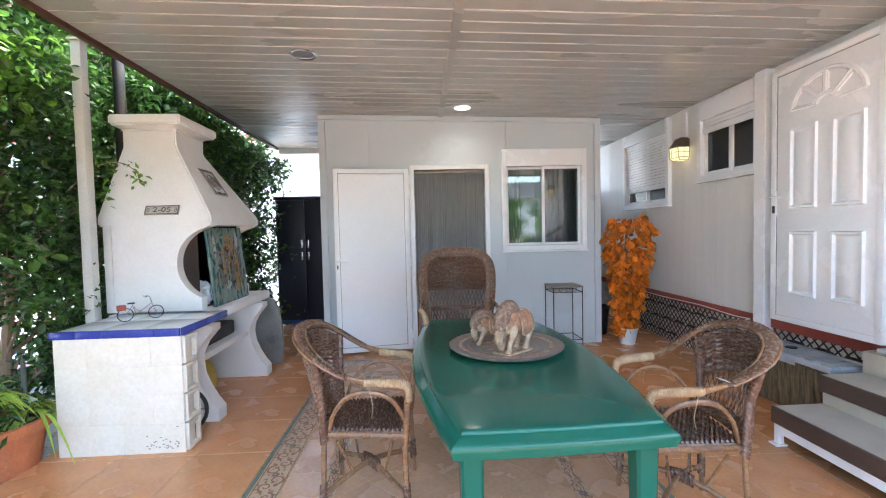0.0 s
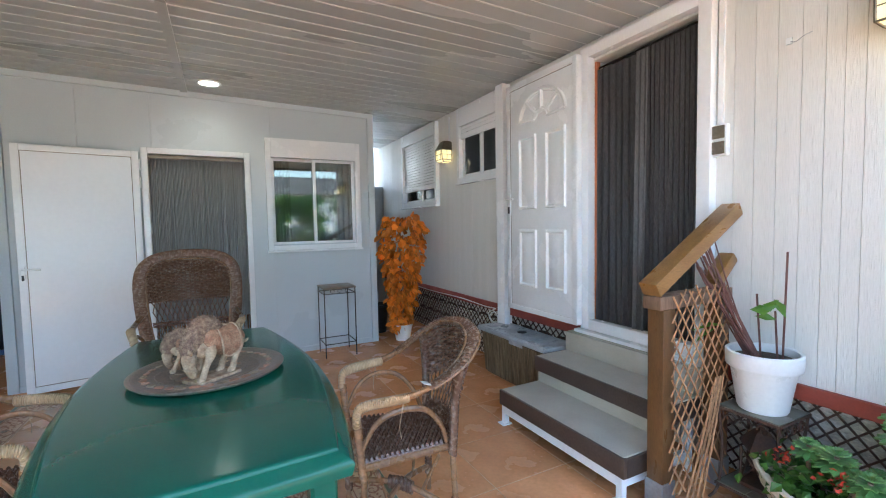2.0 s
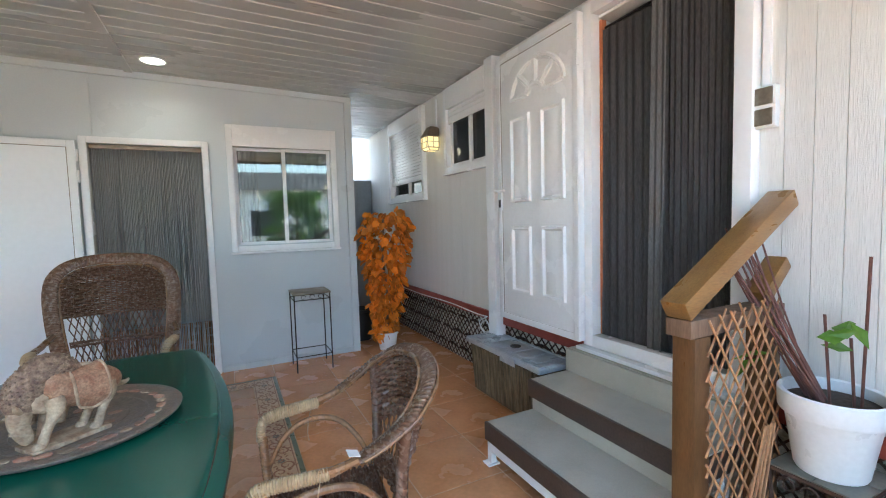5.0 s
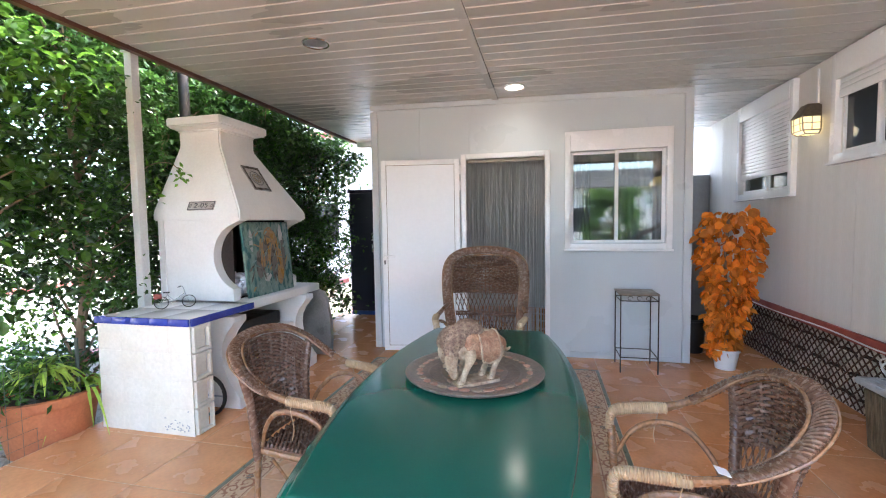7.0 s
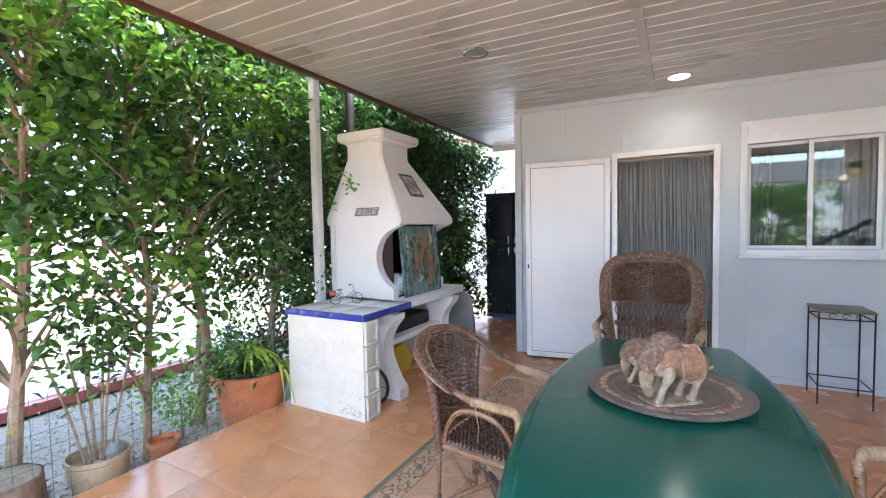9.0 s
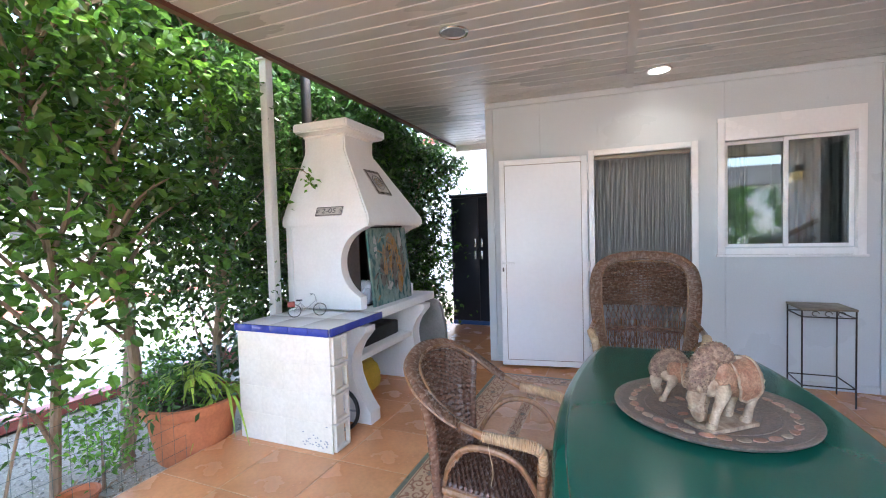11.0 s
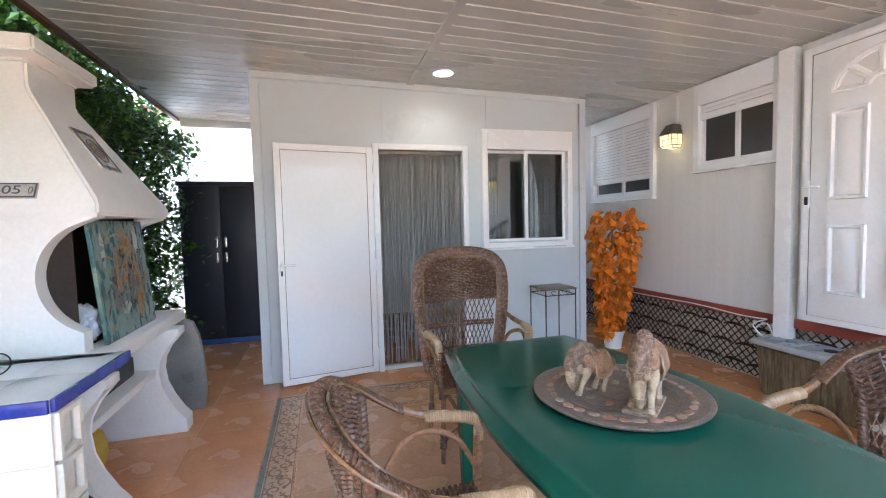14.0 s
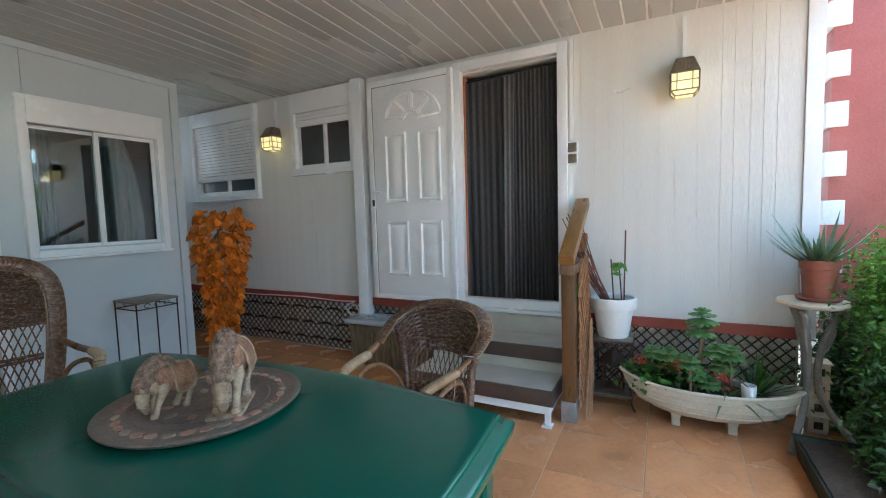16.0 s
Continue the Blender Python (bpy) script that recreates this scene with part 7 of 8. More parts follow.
for i in range(70):
    y, z, a, L = r.uniform(-0.27, 0.27), r.uniform(0.06, 0.6), r.uniform(-0.6, 0.6) + (1.2 if i % 3 else 0.0), r.uniform(0.03, 0.07)
    w = r.uniform(0.004, 0.012)
    pts = [(y + math.cos(a) * u - math.sin(a) * v, z + math.sin(a) * u + math.cos(a) * v) for u, v in ((-L, 0), (-L * 0.4, -w), (L * 0.5, -w * 0.7), (L, 0), (L * 0.4, w), (-L * 0.5, w * 0.8))]
    part("brush_stroke", prism(bmesh.new(), pts, "x", 0.0203, 0.0224 + i * 0.00002), ("paint_teal", "paint_dark", "paint_ochre", "paint_pale", "paint_teal")[i % 5], pt, "", False)
pt.matrix_basis = pose(-1.865, 4.16, 0.8175, 0, -5, 0)

toy = thing("toy_bicycle", -2.17, 3.37, 0.8155, 40, "small metal model bicycle with a red box", "ornament")
for x in (-0.065, 0.07):
    wh = part("wheel", tube(bmesh.new(), [(x + 0.034 * math.cos(i * math.pi / 12), 0, 0.036 + 0.034 * math.sin(i * math.pi / 12)) for i in range(24)], 0.0025, 6, closed=True), "dark", toy, "", False)
    for i in range(4):
        a = i * math.pi / 4
        part("spoke", tube(bmesh.new(), [(x - 0.033 * math.cos(a), 0, 0.036 - 0.033 * math.sin(a)), (x + 0.033 * math.cos(a), 0, 0.036 + 0.033 * math.sin(a))], 0.0007, 4), "steel", wh, "", False)
for pts in ([(-0.065, 0, 0.036), (-0.02, 0, 0.034), (0.05, 0, 0.085)], [(-0.02, 0, 0.034), (-0.035, 0, 0.09)], [(-0.065, 0, 0.036), (-0.033, 0, 0.08)], [(0.07, 0, 0.036), (0.055, 0, 0.075), (0.042, 0, 0.12), (0.02, 0, 0.125)], [(-0.03, 0, 0.075), (0.0, 0, 0.05), (0.05, 0, 0.085)]):
    part("frame_bar", tube(bmesh.new(), spline(pts, 4), 0.0022, 6), "chrome", toy, "", False)
part("saddle", boxes((-0.055, -0.009, 0.09, -0.022, 0.009, 0.097), bevel=0.003), "dark", toy, "", False)
part("handlebar", tube(bmesh.new(), [(0.02, -0.03, 0.122), (0.035, 0, 0.124), (0.02, 0.03, 0.122)], 0.002, 6), "dark", toy, "", False)
toy.matrix_basis = toy.matrix_basis @ Matrix.Scale(1.36, 4)
part("luggage_box", boxes((-0.1, -0.016, 0.06, -0.062, 0.016, 0.088), bevel=0.003), "red", toy, "red box over the rear wheel", False)

ru = thing("crumpled_bag", -2.02, 3.9, 0.83, 0, "crumpled white plastic bag lying in the firebox", "bag")
bm = bmesh.new()
bmesh.ops.create_icosphere(bm, subdivisions=4, radius=0.12)
for v in bm.verts:
    v.co *= 0.75 + 0.5 * abs(noise.noise(v.co * 22))
    v.co.z = max(0.0, v.co.z * 1.1 + 0.09)
part("bag", bm, "filmbag", ru, "", False)

tp = thing("leaning_board", -1.78, 4.97, 0, 0, "dark grey covered board leaning on the barbecue", "board")
bm = bmesh.new()
pts = [(-2.1, 0.0), (-1.68, 0.0), (-1.665, 0.18), (-1.675, 0.42), (-1.7, 0.6), (-1.74, 0.7), (-1.84, 0.745), (-2.1, 0.745)]
prism(bm, pts, "y", 4.90, 4.96, 0.012)
part("board", bm, "tarp", tp)
wl = thing("spare_wheel", -1.86, 3.32, 0, 0, "thin black wheel standing under the counter", "wheel")
part("tyre", tube(bmesh.new(), [(-1.86 + 0.15 * math.cos(i * math.pi / 16), 3.32, 0.165 + 0.15 * math.sin(i * math.pi / 16)) for i in range(32)], 0.014, 8, closed=True), "dark", wl)
part("spokes", tube(bmesh.new(), [(-2.0, 3.32, 0.165), (-1.72, 3.32, 0.165)], 0.006, 6), "steel", wl)
yb = thing("yellow_bag", -2.2, 4.05, 0, 0, "yellow and grey bag standing under the barbecue", "bag")
bm = bmesh.new()
loft(bm, [rect(-2.3, 3.85, -2.05, 4.2, 0.0), rect(-2.32, 3.83, -2.03, 4.22, 0.12), rect(-2.3, 3.86, -2.06, 4.19, 0.26), rect(-2.24, 3.9, -2.12, 4.15, 0.31)])
bmesh.ops.bevel(bm, geom=list(bm.edges), offset=0.03, segments=3, affect="EDGES")
part("sack", bm, "yellow", yb)
gb = thing("grill_pan", -2.18, 4.1, 0.47, 0, "dark metal grill pan on the barbecue shelf", "pan")
part("pan", boxes((-2.42, 3.68, 0.4705, -1.96, 4.42, 0.60), bevel=0.02), "iron", gb)

# ---- garden strip: pots, log, fence ----
tp2 = thing("terracotta_planter", -2.83, 2.9, -0.13, 0, "large terracotta pot with green and lime striped foliage", "planter")
part("pot", lathe(bmesh.new(), [(0.0, 0.0), (0.2, 0.0), (0.225, 0.02), (0.285, 0.28), (0.305, 0.285), (0.315, 0.3), (0.315, 0.34), (0.29, 0.345), (0.275, 0.3), (0.0, 0.29)], 40), "clay", tp2, "terracotta pot", False)
part("soil", lathe(bmesh.new(), [(0.0, 0.305), (0.15, 0.31), (0.272, 0.3)], 24), "soil", tp2, "", False)
part("striped_leaves", blades(bmesh.new(), (-2.78, 2.86, 0.3), 80, 0.36, 0.0135, random.Random(15), (0.6, 1.35), 0.75, False), "leaf_lime", tp2, "lime-edged strap leaves")
part("striped_leaves", blades(bmesh.new(), (-2.66, 3.02, 0.22), 34, 0.36, 0.011, random.Random(16), (0.3, 1.1), 1.15, False), "leaf_lime", tp2, "lime-edged strap leaves")
rng = np.random.default_rng(61)
P = rng.normal((-2.86, 2.84, 0.29), (0.13, 0.15, 0.06), (700, 3))
mesh_part("foliage", leaves_mesh("foliage", P, rng, 0.065, "leaf", 0.1, 0.4), tp2, "green foliage")
tp2.matrix_basis = tp2.matrix_basis @ Matrix.Diagonal((1.02, 1.02, 1.25, 1))

sp2 = thing("stoneware_pot", -2.76, 1.76, -0.13, 0, "beige ribbed pot with thin grey stems", "planter")
part("pot", lathe(bmesh.new(), [(0.0, 0.0), (0.115, 0.0), (0.15, 0.12), (0.16, 0.22), (0.17, 0.23), (0.17, 0.255), (0.155, 0.255), (0.145, 0.2), (0.0, 0.19)], 32), "sand_pot", sp2, "", False)
r = random.Random(18)
for i in range(7):
    a, q = r.uniform(0, 6.28), r.uniform(0.01, 0.07)
    part("stem", tube(bmesh.new(), spline([(math.cos(a) * q, math.sin(a) * q, 0.16), (math.cos(a) * q * 2.2, math.sin(a) * q * 2.2, 0.5), (math.cos(a) * q * 4, math.sin(a) * q * 4, 0.9)], 4), 0.008, 6), "trunk", sp2, "", False)
P = rng.normal((-2.78, 1.8, 0.85), (0.13, 0.16, 0.2), (420, 3))
mesh_part("foliage", leaves_mesh("foliage", P, rng, 0.075, "leaf", 0.3, 0.45), sp2, "dark green leaves")
st = thing("stone_ornament", -2.72, 1.83, 0.06, 0, "dark rounded stone in the stoneware pot", "stone")
bm = bmesh.new()
bmesh.ops.create_icosphere(bm, subdivisions=3, radius=0.055)
for v in bm.verts:
    v.co *= 0.85 + 0.4 * noise.noise(v.co * 20)
    v.co.z += 0.055
part("stone", bm, "tarp", st, "", False)
p3 = thing("clay_pot", -2.8, 2.16, -0.13, 0, "small clay pot half hidden under the shrubs", "planter")
part("pot", lathe(bmesh.new(), [(0.0, 0.0), (0.07, 0.0), (0.095, 0.12), (0.105, 0.125), (0.105, 0.15), (0.092, 0.15), (0.085, 0.12), (0.0, 0.11)], 28), "clay", p3, "", False)
lg = thing("log_stump", -2.76, 1.32, -0.13, 0, "sawn log stump with rough brown bark", "stump")
bm = bmesh.new()
lathe(bm, [(0.165, 0.0), (0.17, 0.1), (0.16, 0.2), (0.158, 0.27), (0.15, 0.279)], 44)
for v in bm.verts:
    k = 1 + 0.1 * noise.noise(Vector((v.co.x * 14, v.co.y * 14, v.co.z * 3)))
    v.co.x *= k
    v.co.y *= k
part("bark", bm, "stump", lg, "", False)
part("sawn_top", lathe(bmesh.new(), [(0.0, 0.276), (0.08, 0.28), (0.152, 0.272)], 36), "stump_top", lg, "pale sawn top", False)
lg.matrix_basis = lg.matrix_basis @ Matrix.Diagonal((1.1, 1.1, 1.12, 1))

fn = thing("wire_fence", -2.68, 1.6, -0.13, 0, "low green wire mesh fence along the terrace edge", "fence")
bm = bmesh.new()
y = -0.5
while y < 3.0:
    tube(bm, [(-2.645, y, -0.13), (-2.645, y, 0.6)], 0.0014, 4)
    y += 0.08
for i in range(8):
    tube(bm, [(-2.643, -0.5, -0.05 + i * 0.09), (-2.643, 3.0, -0.05 + i * 0.09)], 0.0014, 4)
o = part("wire_mesh", bm, "wire", fn)
o["kind"] = "stuff"
for y in (-0.5, 1.1, 2.98):
    part("fence_post", tube(bmesh.new(), [(-2.65, y, -0.13), (-2.65, y, 0.66)], 0.012, 8), "wire", fn)

# gravel strip: pebbles strewn over the ground under the shrubs
rng = np.random.default_rng(71)
k = 9000
P = np.stack([rng.uniform(-4.5, -2.62, k), rng.uniform(-0.5, 5.5, k), np.full(k, -0.127)], 1)
S = rng.uniform(0.006, 0.016, k)[:, None]
A = rng.uniform(0, 6.28, k)
c, s = np.cos(A)[:, None], np.sin(A)[:, None]
ex, ey = np.concatenate([c, s, c * 0], 1), np.concatenate([-s, c, c * 0], 1)
V = np.stack([P + ex * S, P + ey * S * 0.7, P - ex * S, P - ey * S * 0.7, P + np.array([0, 0, 0.6]) * S], 1).reshape(-1, 3)
o5 = (np.arange(k) * 5)[:, None]
F = np.concatenate([o5 + f for f in ((0, 1, 4), (1, 2, 4), (2, 3, 4), (3, 0, 4))], 1).reshape(-1, 3)
me = bpy.data.meshes.new("gravel")
me.from_pydata(V.tolist(), [], F.tolist())
me.materials.append(M["gravel"])
tagged(new("gravel", me), "loose pale gravel under the shrubs", "gravel", "", "stuff")
k = 700
P = np.stack([rng.uniform(-3.2, -2.58, k), rng.uniform(-0.3, 3.0, k), rng.uniform(-0.115, -0.1, k)], 1)
tagged(new("leaf_litter", leaves_mesh("leaf_litter", P, rng, 0.05, "trunk", 0.0, 0.45, None, 2.0)), "dry brown leaves lying under the shrubs", "leaves", "", "stuff")

# ---- shrubs and trees along the terrace ----


def tree(x, y, height, lean, seed, twigs, per, leaf, material, zone, label, r0=0.035, second=None):
    """A slender tree: a tapered trunk, limbs that fork, and leaf sprays at the twigs' ends."""
    rr = random.Random(seed)
    rg = np.random.default_rng(seed)
    t = thing("tree", x, y, -0.13, 0, label, "tree", "trees of the hedge")
    top = (x + lean[0], y + lean[1], height)
    mid = [(x + lean[0] * f + rr.uniform(-0.07, 0.07), y + lean[1] * f + rr.uniform(-0.07, 0.07), -0.13 + (height + 0.13) * f) for f in (0.2, 0.4, 0.6, 0.8)]
    line = spline([(x, y, -0.14), *mid, top], 5)
    part("trunk", tube(bmesh.new(), line, [r0 * (1 - 0.75 * i / (len(line) - 1)) for i in range(len(line))], 8), "trunk", t)
    ends = []
    x0, x1, y0, y1, z0, z1 = zone
    for i in range(twigs):
        z = z0 + (z1 - z0) * (1 - rr.random() ** 1.5)
        ends.append(Vector((rr.uniform(x0, x1), rr.uniform(y0, y1), z)))
    bm = bmesh.new()
    for i, e in enumerate(ends):
        start = min(line, key=lambda p: (p - (e - Vector((0, 0, 0.35 + 0.3 * (e.xy - p.xy).length)))).length)
        if i % 3 == 0:
            d = e - start
            m1 = start + d * 0.5 + Vector((rr.uniform(-0.06, 0.06), rr.uniform(-0.06, 0.06), 0.05))
            tube(bm, spline([start, m1, e], 4), [0.016, 0.015, 0.013, 0.012, 0.01, 0.009, 0.007, 0.006, 0.003], 5)
    part("branchwork", bm, "trunk", t)
    P = np.concatenate([rg.normal(tuple(e), (0.1, 0.13, 0.1), (per, 3)) for e in ends])
    P = P[~((P[:, 0] > -2.5) & (P[:, 2] > 2.6))]
    P = P[~((P[:, 0] > -2.72) & (P[:, 1] > 3.5) & (P[:, 1] < 4.75))]
    P = P[~((P[:, 0] > -2.86) & (P[:, 1] > 3.95) & (P[:, 1] < 4.4))]
    # share of lighter leaves raised to stand in for sun shining through
    k = int(len(P) * (0.38 if second else 0))
    mesh_part("crown", leaves_mesh("crown", P[k:], rg, leaf, material, 0.4, 0.6, oval=leaf > 0.085), t, "dense small green leaves")
    if second:
        mesh_part("bright_leaves", leaves_mesh("bright_leaves", P[:k], rg, leaf, second, 0.4, 0.6, oval=leaf > 0.085), t, "lighter leaves standing in for sunlight through the crown")


DARK, BRIGHT = "leaf", "leaf_light"
# crowns reaching 4.25 m: unseen upper leaves added to block the sun
tree(-3.05, 0.35, 3.4, (-0.1, 0.2), 101, 105, 36, 0.086, DARK, (-3.6, -2.6, -0.5, 0.9, 0.9, 4.25), "slender dark green tree in the hedge", 0.04, BRIGHT)
tree(-2.98, 1.42, 3.3, (0.05, 0.25), 102, 122, 34, 0.087, DARK, (-3.6, -2.6, 0.7, 1.9, 1.0, 3.6), "slender forked tree with small dark green leaves", 0.042, BRIGHT)
tree(-2.95, 2.12, 3.2, (-0.1, 0.1), 103, 132, 35, 0.086, DARK, (-3.6, -2.62, 1.6, 2.7, 0.7, 4.25), "many-stemmed tree with small dark green leaves", 0.03, BRIGHT)
tree(-3.15, 2.62, 3.4, (0.05, 0.0), 104, 140, 42, 0.086, DARK, (-3.7, -2.66, 2.2, 3.3, 1.1, 4.25), "leaning tree with glossy green leaves", 0.045, BRIGHT)
# next four crowns: small leaves, their shade put into the main leaf colour
tree(-3.1, 3.3, 3.4, (-0.1, 0.2), 105, 205, 114, 0.066, "shaded_leaf", (-3.7, -2.66, 2.9, 4.0, 0.3, 4.25), "dense green shrub tree behind the counter", 0.04, "leaf")
tree(-3.2, 4.3, 3.6, (0.0, 0.1), 106, 245, 121, 0.078, "shaded_leaf", (-3.7, -2.72, 3.8, 5.0, 0.2, 4.25), "dense green tree behind the barbecue", 0.06, "leaf")
tree(-3.0, 5.4, 3.4, (0.1, 0.1), 107, 240, 121, 0.078, "shaded_leaf", (-3.6, -2.35, 4.85, 6.1, 0.2, 3.7), "dense green tree beside the cabinet, darkened for shade", 0.05, "leaf")
tree(-2.9, 6.6, 2.9, (0.1, 0.1), 108, 130, 108, 0.078, "shaded_leaf", (-3.5, -2.3, 6.0, 7.3, 0.2, 2.75), "green shrub beyond the cabinet", 0.04, "leaf")
tree(-4.0, 1.2, 4.0, (0.0, 0.3), 109, 90, 46, 0.086, DARK, (-4.6, -3.5, 0.2, 2.2, 1.6, 3.5), "taller green tree behind the hedge", 0.05, BRIGHT)
tree(-4.1, 3.2, 4.2, (0.0, 0.3), 110, 120, 50, 0.086, DARK, (-4.6, -3.5, 2.2, 4.4, 1.6, 3.5), "taller green tree behind the hedge", 0.05, BRIGHT)
tree(-4.0, 5.6, 4.2, (0.0, 0.3), 111, 130, 108, 0.081, DARK, (-4.6, -3.4, 4.4, 6.8, 1.2, 3.5), "taller green tree behind the hedge", 0.05, BRIGHT)
tree(-3.2, -0.9, 3.4, (0.0, -0.1), 112, 90, 40, 0.086, DARK, (-3.7, -2.7, -2.0, -0.3, 0.6, 3.6), "dark green tree of the hedge", 0.04, BRIGHT)
tree(3.0, -6.6, 2.4, (0.1, 0.1), 121, 80, 70, 0.11, DARK, (2.2, 3.9, -7.2, -6.0, 0.5, 2.5), "small green tree beside the lane opposite the porch", 0.05, BRIGHT)
tree(5.6, -6.8, 2.4, (0.1, 0.1), 122, 80, 70, 0.11, DARK, (4.6, 6.6, -7.4, -6.2, 0.5, 2.5), "small green tree beside the lane opposite the porch", 0.05, BRIGHT)
shrub("shrub", "low light green shrub under the hedge trees", [(-3.0, 2.45, 0.1), (-2.95, 2.3, 0.3), (-3.1, 1.2, 0.15), (-3.0, 0.9, 0.3), (-3.3, 2.9, 0.4), (-3.3, 3.1, 0.7)], 1700, 0.05, 0.13, "leaf_light", 53, [[(-3.0, 2.4, -0.13), (-3.0, 2.4, 0.2)]])
# a leafy spray that reaches over the hood
sprg = thing("leafy_branch", -2.62, 3.5, 1.9, 0, "thin leafy branch reaching over the barbecue hood", "branch")
part("twig", tube(bmesh.new(), spline([(-2.7, 3.45, 1.75), (-2.55, 3.55, 1.95), (-2.4, 3.6, 1.98), (-2.32, 3.62, 1.93)], 5), 0.004, 5), "trunk", sprg)
P = np.concatenate([rng.normal(c, (0.035, 0.03, 0.035), (14, 3)) for c in ((-2.33, 3.60, 1.92), (-2.28, 3.61, 1.86), (-2.5, 3.58, 1.97), (-2.56, 3.58, 1.72), (-2.52, 3.585, 1.8))])
mesh_part("leaves", leaves_mesh("leaves", P, rng, 0.055, "leaf_light", 0.3, 0.5), sprg, "small green leaves")

pole = thing("street_pole", -2.78, 4.2, -0.13, 0, "dull grey metal pole standing behind the barbecue", "pole")
part("shaft", tube(bmesh.new(), [(-2.78, 4.2, -0.13), (-2.78, 4.2, 4.6)], [0.05, 0.045], 16), "iron", pole)
part("collar", tube(bmesh.new(), [(-2.78, 4.2, 2.3), (-2.78, 4.2, 2.36)], 0.054, 16), "iron", pole)

# ---- beyond the hedge ----
kb = setting("kerb", boxes((-4.75, -60, -0.13, -4.6, 60, -0.02)), "redrail", "red painted kerb of the lane", "kerb")
kb2 = setting("kerb_far", boxes((-12.2, -60, -0.13, -12.0, 60, -0.0)), "redrail", "red painted far kerb of the lane", "kerb")


def building(name, x0, y0, x1, y1, h, side, label, roof="roof_tile"):
    """A plain white house with windows on one side, eaves and a pitched roof."""
    b = thing(name, (x0 + x1) / 2, (y0 + y1) / 2, -0.13, 0, label, "house")
    part("wall", boxes((x0, y0, -0.13, x1, y1, h)), "stucco", b)
    bm = bmesh.new()
    e, rise = 0.4, 1.1
    if side in "xX":
        ym = (y0 + y1) / 2
        xm = (x0 + x1) / 2
        prism(bm, [(x0 - e, h), (x1 + e, h), (xm, h + rise)], "y", y0 - e, y1 + e)
    else:
        ym = (y0 + y1) / 2
        prism(bm, [(y0 - e, h), (y1 + e, h), (ym, h + rise)], "x", x0 - e, x1 + e)
    rf = part("roof", bm, roof, b)
    for i in range(14):
        f = (i + 0.5) / 14
        if side == "Y":
            part("tile_course", boxes((x0 - e, y1 + e - (y1 - y0 + 2 * e) * 0.5 * f - 0.02, h + rise * f - 0.02, x1 + e, y1 + e - (y1 - y0 + 2 * e) * 0.5 * f + 0.02, h + rise * f + 0.03)), roof, rf, smooth=False)
    part("fascia", boxes((x0 - e, y0 - e - 0.02, h - 0.12, x1 + e, y0 - e, h + 0.04)), "redrail" if side == "y" else "stucco", b)
    n = 4
    for i in range(n):
        f = (i + 0.5) / n
        if side == "X":
            row = (x1, y0 + (y1 - y0) * f - 0.6, 0.9, x1 + 0.05, y0 + (y1 - y0) * f + 0.6, 2.1)
        elif side == "Y":
            row = (x0 + (x1 - x0) * f - 0.6, y1, 0.9, x0 + (x1 - x0) * f + 0.6, y1 + 0.05, 2.1)
        else:
            row = (x0 + (x1 - x0) * f - 0.6, y0 - 0.05, 0.9, x0 + (x1 - x0) * f + 0.6, y0, 2.1)
        w = part("window", boxes(row), "pvc", b)
        g = 0.06
        inset = (row[0] + (0.052 if side == "X" else g), row[1] + (0.052 if side == "Y" else g if side == "X" else -0.004), row[2] + g, row[3] + 0.004 if side == "X" else row[3] - g, row[4] - g if side == "X" else (row[4] + 0.004 if side == "Y" else row[1] - 0.0005), row[5] - g)
        part("pane", boxes(inset), "dark", w)
    return b


building("neighbour_house", -26, -30, -15, 30, 3.2, "X", "white bungalow across the lane")
building("neighbour_house", -9.5, 11.5, 1.5, 17, 3.85, "y", "white bungalow with a red eave behind the shed")
building("neighbour_house", -9, -16, 9, -10, 2.9, "Y", "white bungalow with a grey tiled roof opposite the porch")

# ---- floor tiles ----
floor_meshes = {}


def tile_mesh(w, d, material):
    key = (round(w, 4), round(d, 4), material)
    if key not in floor_meshes:
        bm = bmesh.new()
        h = 0.0021
        e = min(0.0025, w / 4, d / 4)
        loft(bm, [rect(-w / 2, -d / 2, w / 2, d / 2, -h), rect(-w / 2, -d / 2, w / 2, d / 2, -0.0012), rect(-w / 2 + e, -d / 2 + e, w / 2 - e, d / 2 - e, 0.0)])
        floor_meshes[key] = mesh_of(bm, "floor_tile", material, False)
    return floor_meshes[key]


def lay(name, x0, y0, x1, y1, material, gap=0.0025):
    if x1 - x0 < 0.02 or y1 - y0 < 0.02:
        return None
    o = new(name, tile_mesh(x1 - x0 - 2 * gap, y1 - y0 - 2 * gap, material))
    o.location = ((x0 + x1) / 2, (y0 + y1) / 2, 0.0)
    o.parent = floor
    return o


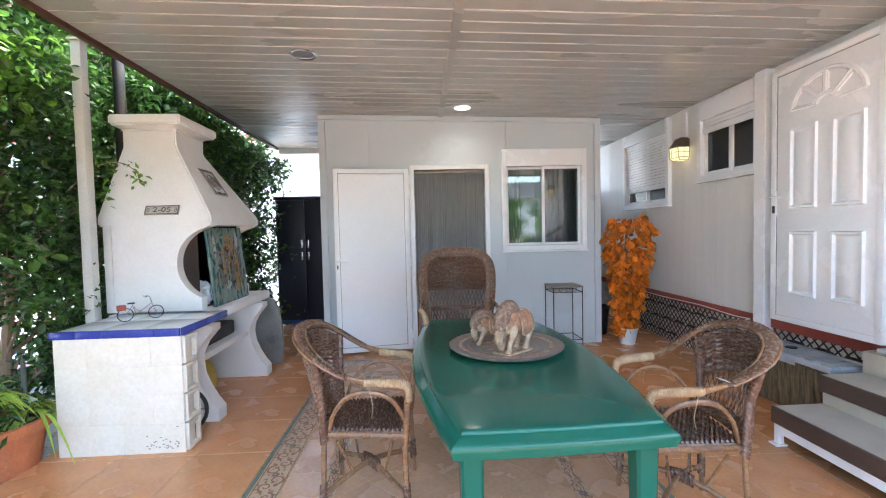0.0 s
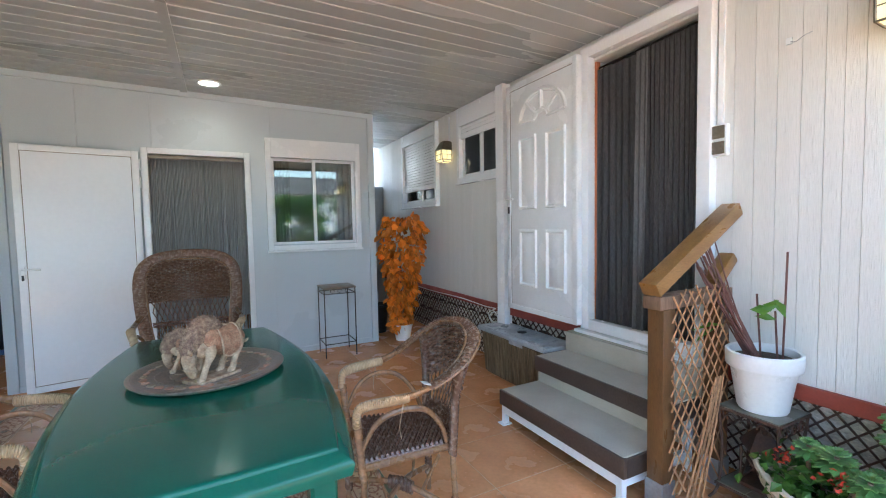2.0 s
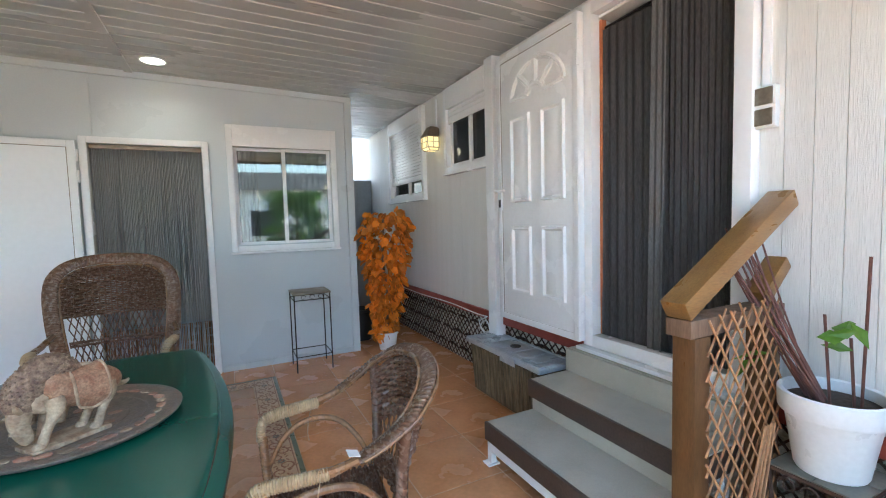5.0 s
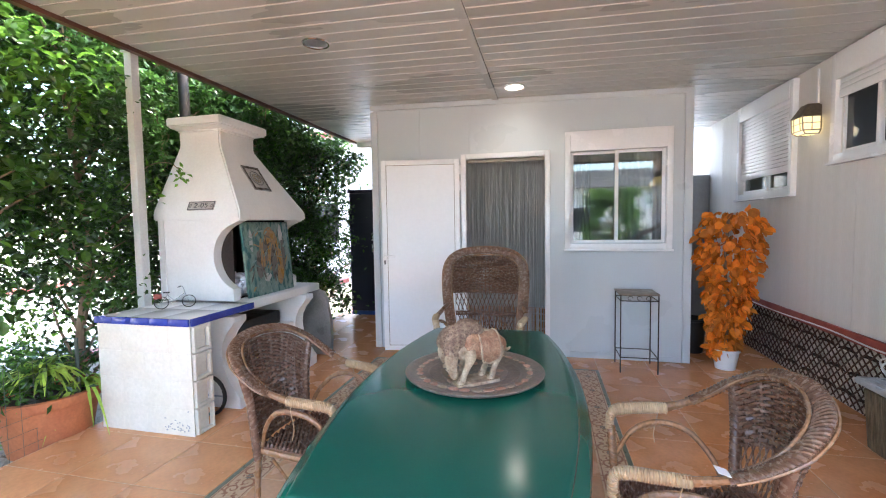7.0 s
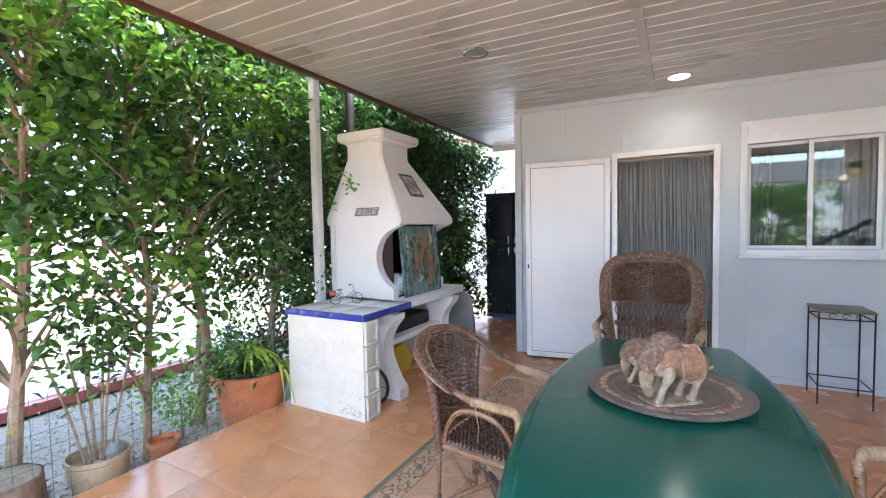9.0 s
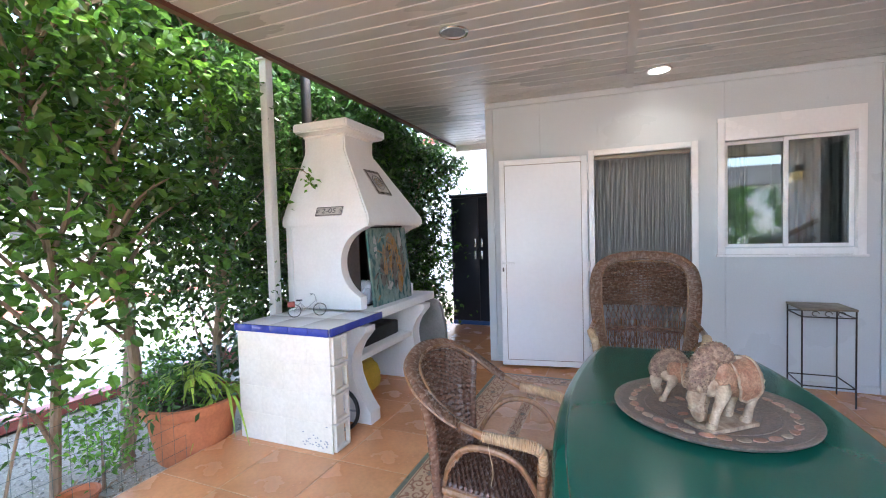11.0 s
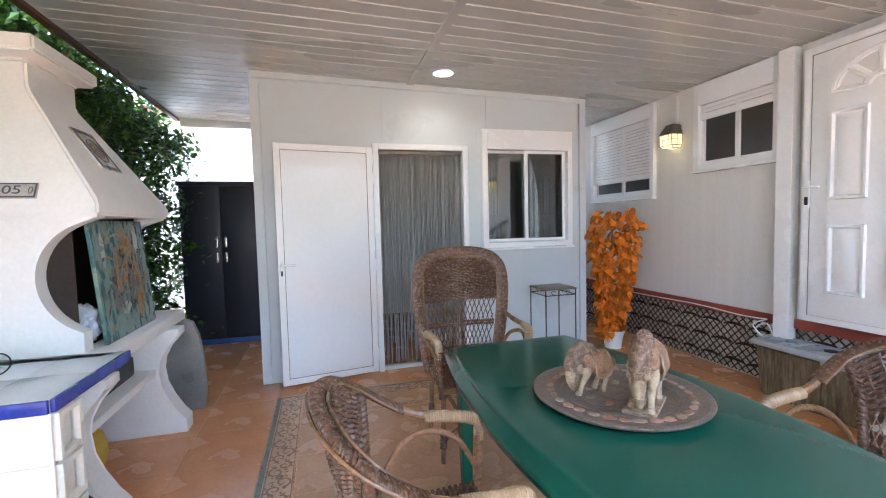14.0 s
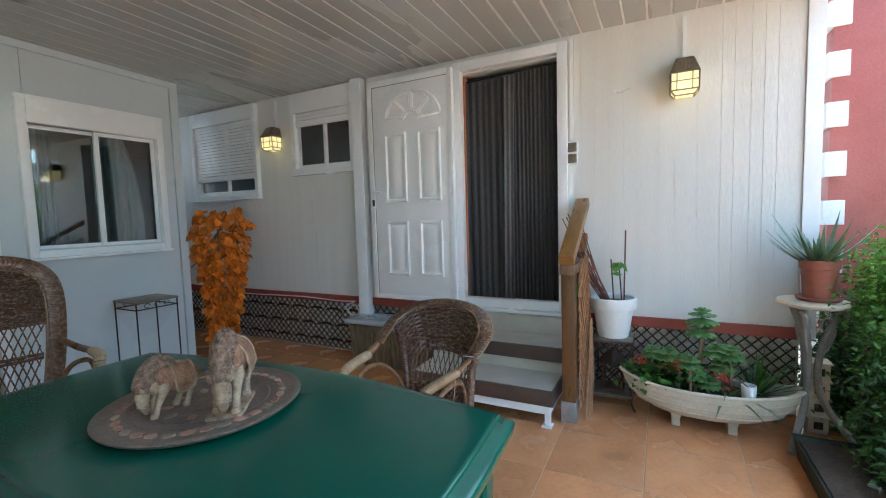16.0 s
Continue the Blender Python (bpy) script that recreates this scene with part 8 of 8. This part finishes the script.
TILE = 0.485
RX0, RX1, RY0, RY1 = -1.14, 1.145, 0.45, 4.94
HOLE = (RX0, RY0, RX1, RY1)
far_bm = bmesh.new()
columns = [(max(-2.6, RX0 - (k + 1) * TILE), RX0 - k * TILE, 2.49) for k in range(4)]
columns += [(RX0 + k * TILE, min(RX1, RX0 + (k + 1) * TILE), 2.49) for k in range(5)]
columns += [(RX1 + k * TILE, min(2.93, RX1 + (k + 1) * TILE), 1.68) for k in range(4)]
for x0, x1, phase in columns:
    for j in range(-12, 16):
        y0, y1 = phase + j * TILE, phase + (j + 1) * TILE
        if x1 - x0 < 0.02 or y1 > 9.4 or y0 < -3.2:
            continue
        hit = x0 < RX1 and x1 > RX0 and y0 < RY1 and y1 > RY0
        bits = cells((x0, x1), (y0, y1), [(max(x0, RX0), max(y0, RY0), min(x1, RX1), min(y1, RY1))]) if hit else [(x0, y0, x1, y1)]
        for a, b, c, d in bits:
            if -1.2 < y0 < 7.4:
                lay("floor_tile", a, b, c, d, "tile")
            else:
                box(far_bm, a + 0.0025, b + 0.0025, -0.0021, c - 0.0025, d - 0.0025, 0.0)
ft = new("outlying_tiles", mesh_of(far_bm, "outlying_tiles", "tile", False))
ft.parent = floor
tagged(ft, "", "", "", "stuff")

G, D, PL, D2 = 0.03, 0.17, 0.215, 0.085


def scroll_mesh(L, W):
    """Leaf scrolls and a rosette in low relief."""
    bm = bmesh.new()
    for s in (1, -1):
        for cx, cy, k in ((0.16, 0.022, 1.0), (0.36, -0.018, -0.85)):
            pts = []
            for t in range(15):
                rad = (0.05 - 0.0028 * t) * abs(k)
                pts.append((s * (L * cx + rad * math.cos(t * 0.55)), s * (cy + math.copysign(rad, k) * math.sin(t * 0.55)), 0.0))
            tube(bm, pts, [0.0075 - 0.0003 * i for i in range(15)], 6, flat=0.2)
            for q in range(7):
                a = q * 0.85 + 0.2
                c0 = Vector((s * (L * cx + 0.052 * abs(k) * math.cos(a)), s * (cy + 0.052 * k * math.sin(a)), 0))
                d0 = Vector((math.cos(a + 0.8), math.sin(a + 0.8) * (1 if k > 0 else -1), 0)) * s
                tube(bm, [c0, c0 + d0 * 0.012, c0 + d0 * 0.024 + Vector((0.004, 0.004, 0))], [0.005, 0.0065, 0.0015], 5, flat=0.2)
    for y in (-W / 2 + 0.012, W / 2 - 0.012):
        box(bm, -L / 2 + 0.004, y - 0.003, -0.0008, L / 2 - 0.004, y + 0.003, 0.0009)
    return mesh_of(bm, "scroll", "deco_red")


def rosette_mesh():
    bm = bmesh.new()
    for i in range(8):
        a = i * math.pi / 4
        tube(bm, [(math.cos(a) * 0.006, math.sin(a) * 0.006, 0), (math.cos(a) * 0.016, math.sin(a) * 0.016, 0), (math.cos(a) * 0.026, math.sin(a) * 0.026, 0)], [0.004, 0.007, 0.002], 5, flat=0.15)
    return mesh_of(bm, "rosette", "deco_grey")


def deco_run(x0, y0, x1, y1, n, vertical):
    L = ((y1 - y0) if vertical else (x1 - x0)) / n
    W = (x1 - x0) if vertical else (y1 - y0)
    sm, rm = scroll_mesh(L, W), rosette_mesh()
    for i in range(n):
        o = lay("border_tile", *((x0, y0 + i * L, x1, y0 + (i + 1) * L) if vertical else (x0 + i * L, y0, x0 + (i + 1) * L, y1)), "deco", 0.0012)
        for nm, me in (("scroll", sm), ("rosette", rm)):
            c = new(nm, me)
            c.parent = o
            c.matrix_basis = pose(0, 0, 0.0004, 0, 0, 90 if vertical else 0) @ Matrix.Diagonal((1, W / 0.17 if nm == "scroll" and W < 0.12 else 1, 1, 1))


a0, b0, a1, b1 = RX0, RY0, RX1, RY1
for n, k in ((12, "v"),):
    for i in range(10):
        f0, f1 = b0 + (b1 - b0) * i / 10, b0 + (b1 - b0) * (i + 1) / 10
        lay("green_strip", a0, f0, a0 + G, f1, "deco_green", 0.001)
        lay("green_strip", a1 - G, f0, a1, f1, "deco_green", 0.001)
    for i in range(5):
        f0, f1 = a0 + G + (a1 - a0 - 2 * G) * i / 5, a0 + G + (a1 - a0 - 2 * G) * (i + 1) / 5
        lay("green_strip", f0, b1 - G, f1, b1, "deco_green", 0.001)
        lay("green_strip", f0, b0, f1, b0 + G, "deco_green", 0.001)
a0, b0, a1, b1 = a0 + G, b0 + G, a1 - G, b1 - G
deco_run(a0, b0, a0 + D, b1, 13, True)
deco_run(a1 - D, b0, a1, b1, 13, True)
deco_run(a0 + D, b1 - D, a1 - D, b1, 6, False)
deco_run(a0 + D, b0, a1 - D, b0 + D, 6, False)
a0, b0, a1, b1 = a0 + D, b0 + D, a1 - D, b1 - D
n = 10
for i in range(n):
    f0, f1 = b0 + (b1 - b0) * i / n, b0 + (b1 - b0) * (i + 1) / n
    lay("plain_tile", a0, f0, a0 + PL, f1, "tile_in")
    lay("plain_tile", a1 - PL, f0, a1, f1, "tile_in")
for i in range(4):
    f0, f1 = a0 + PL + (a1 - a0 - 2 * PL) * i / 4, a0 + PL + (a1 - a0 - 2 * PL) * (i + 1) / 4
    lay("plain_tile", f0, b1 - PL, f1, b1, "tile_in")
    lay("plain_tile", f0, b0, f1, b0 + PL, "tile_in")
a0, b0, a1, b1 = a0 + PL, b0 + PL, a1 - PL, b1 - PL
deco_run(a0, b0, a0 + D2, b1, 11, True)
deco_run(a1 - D2, b0, a1, b1, 11, True)
deco_run(a0 + D2, b1 - D2, a1 - D2, b1, 4, False)
deco_run(a0 + D2, b0, a1 - D2, b0 + D2, 4, False)
a0, b0, a1, b1 = a0 + D2, b0 + D2, a1 - D2, b1 - D2
# diagonal tiles in the middle, cut to the border
q = 0.33
dg = q * math.sqrt(2)


def clip_poly(poly, axis, value, keep_low):
    out = []
    for p, s in zip(poly, poly[1:] + poly[:1]):
        inside = [(v[axis] <= value) == keep_low for v in (p, s)]
        if inside[0]:
            out.append(p)
        if inside[0] != inside[1]:
            t = (value - p[axis]) / (s[axis] - p[axis])
            out.append((p[0] + (s[0] - p[0]) * t, p[1] + (s[1] - p[1]) * t))
    return out


for j in range(-1, 20):
    for i in range(-2, 5):
        cx, cy = 0.0 + i * dg + (dg / 2 if j % 2 else 0), b0 + j * dg / 2
        h = dg / 2 - 0.0035
        poly = [(cx - h, cy), (cx, cy - h), (cx + h, cy), (cx, cy + h)]
        for axis, value, low in ((0, a0 + 0.0025, False), (0, a1 - 0.0025, True), (1, b0 + 0.0025, False), (1, b1 - 0.0025, True)):
            if poly:
                poly = clip_poly(poly, axis, value, low)
        if len(poly) > 2:
            bm = bmesh.new()
            prism(bm, poly, "z", -0.0021, 0.0)
            part("diagonal_tile", bm, "tile_in", floor, smooth=False)
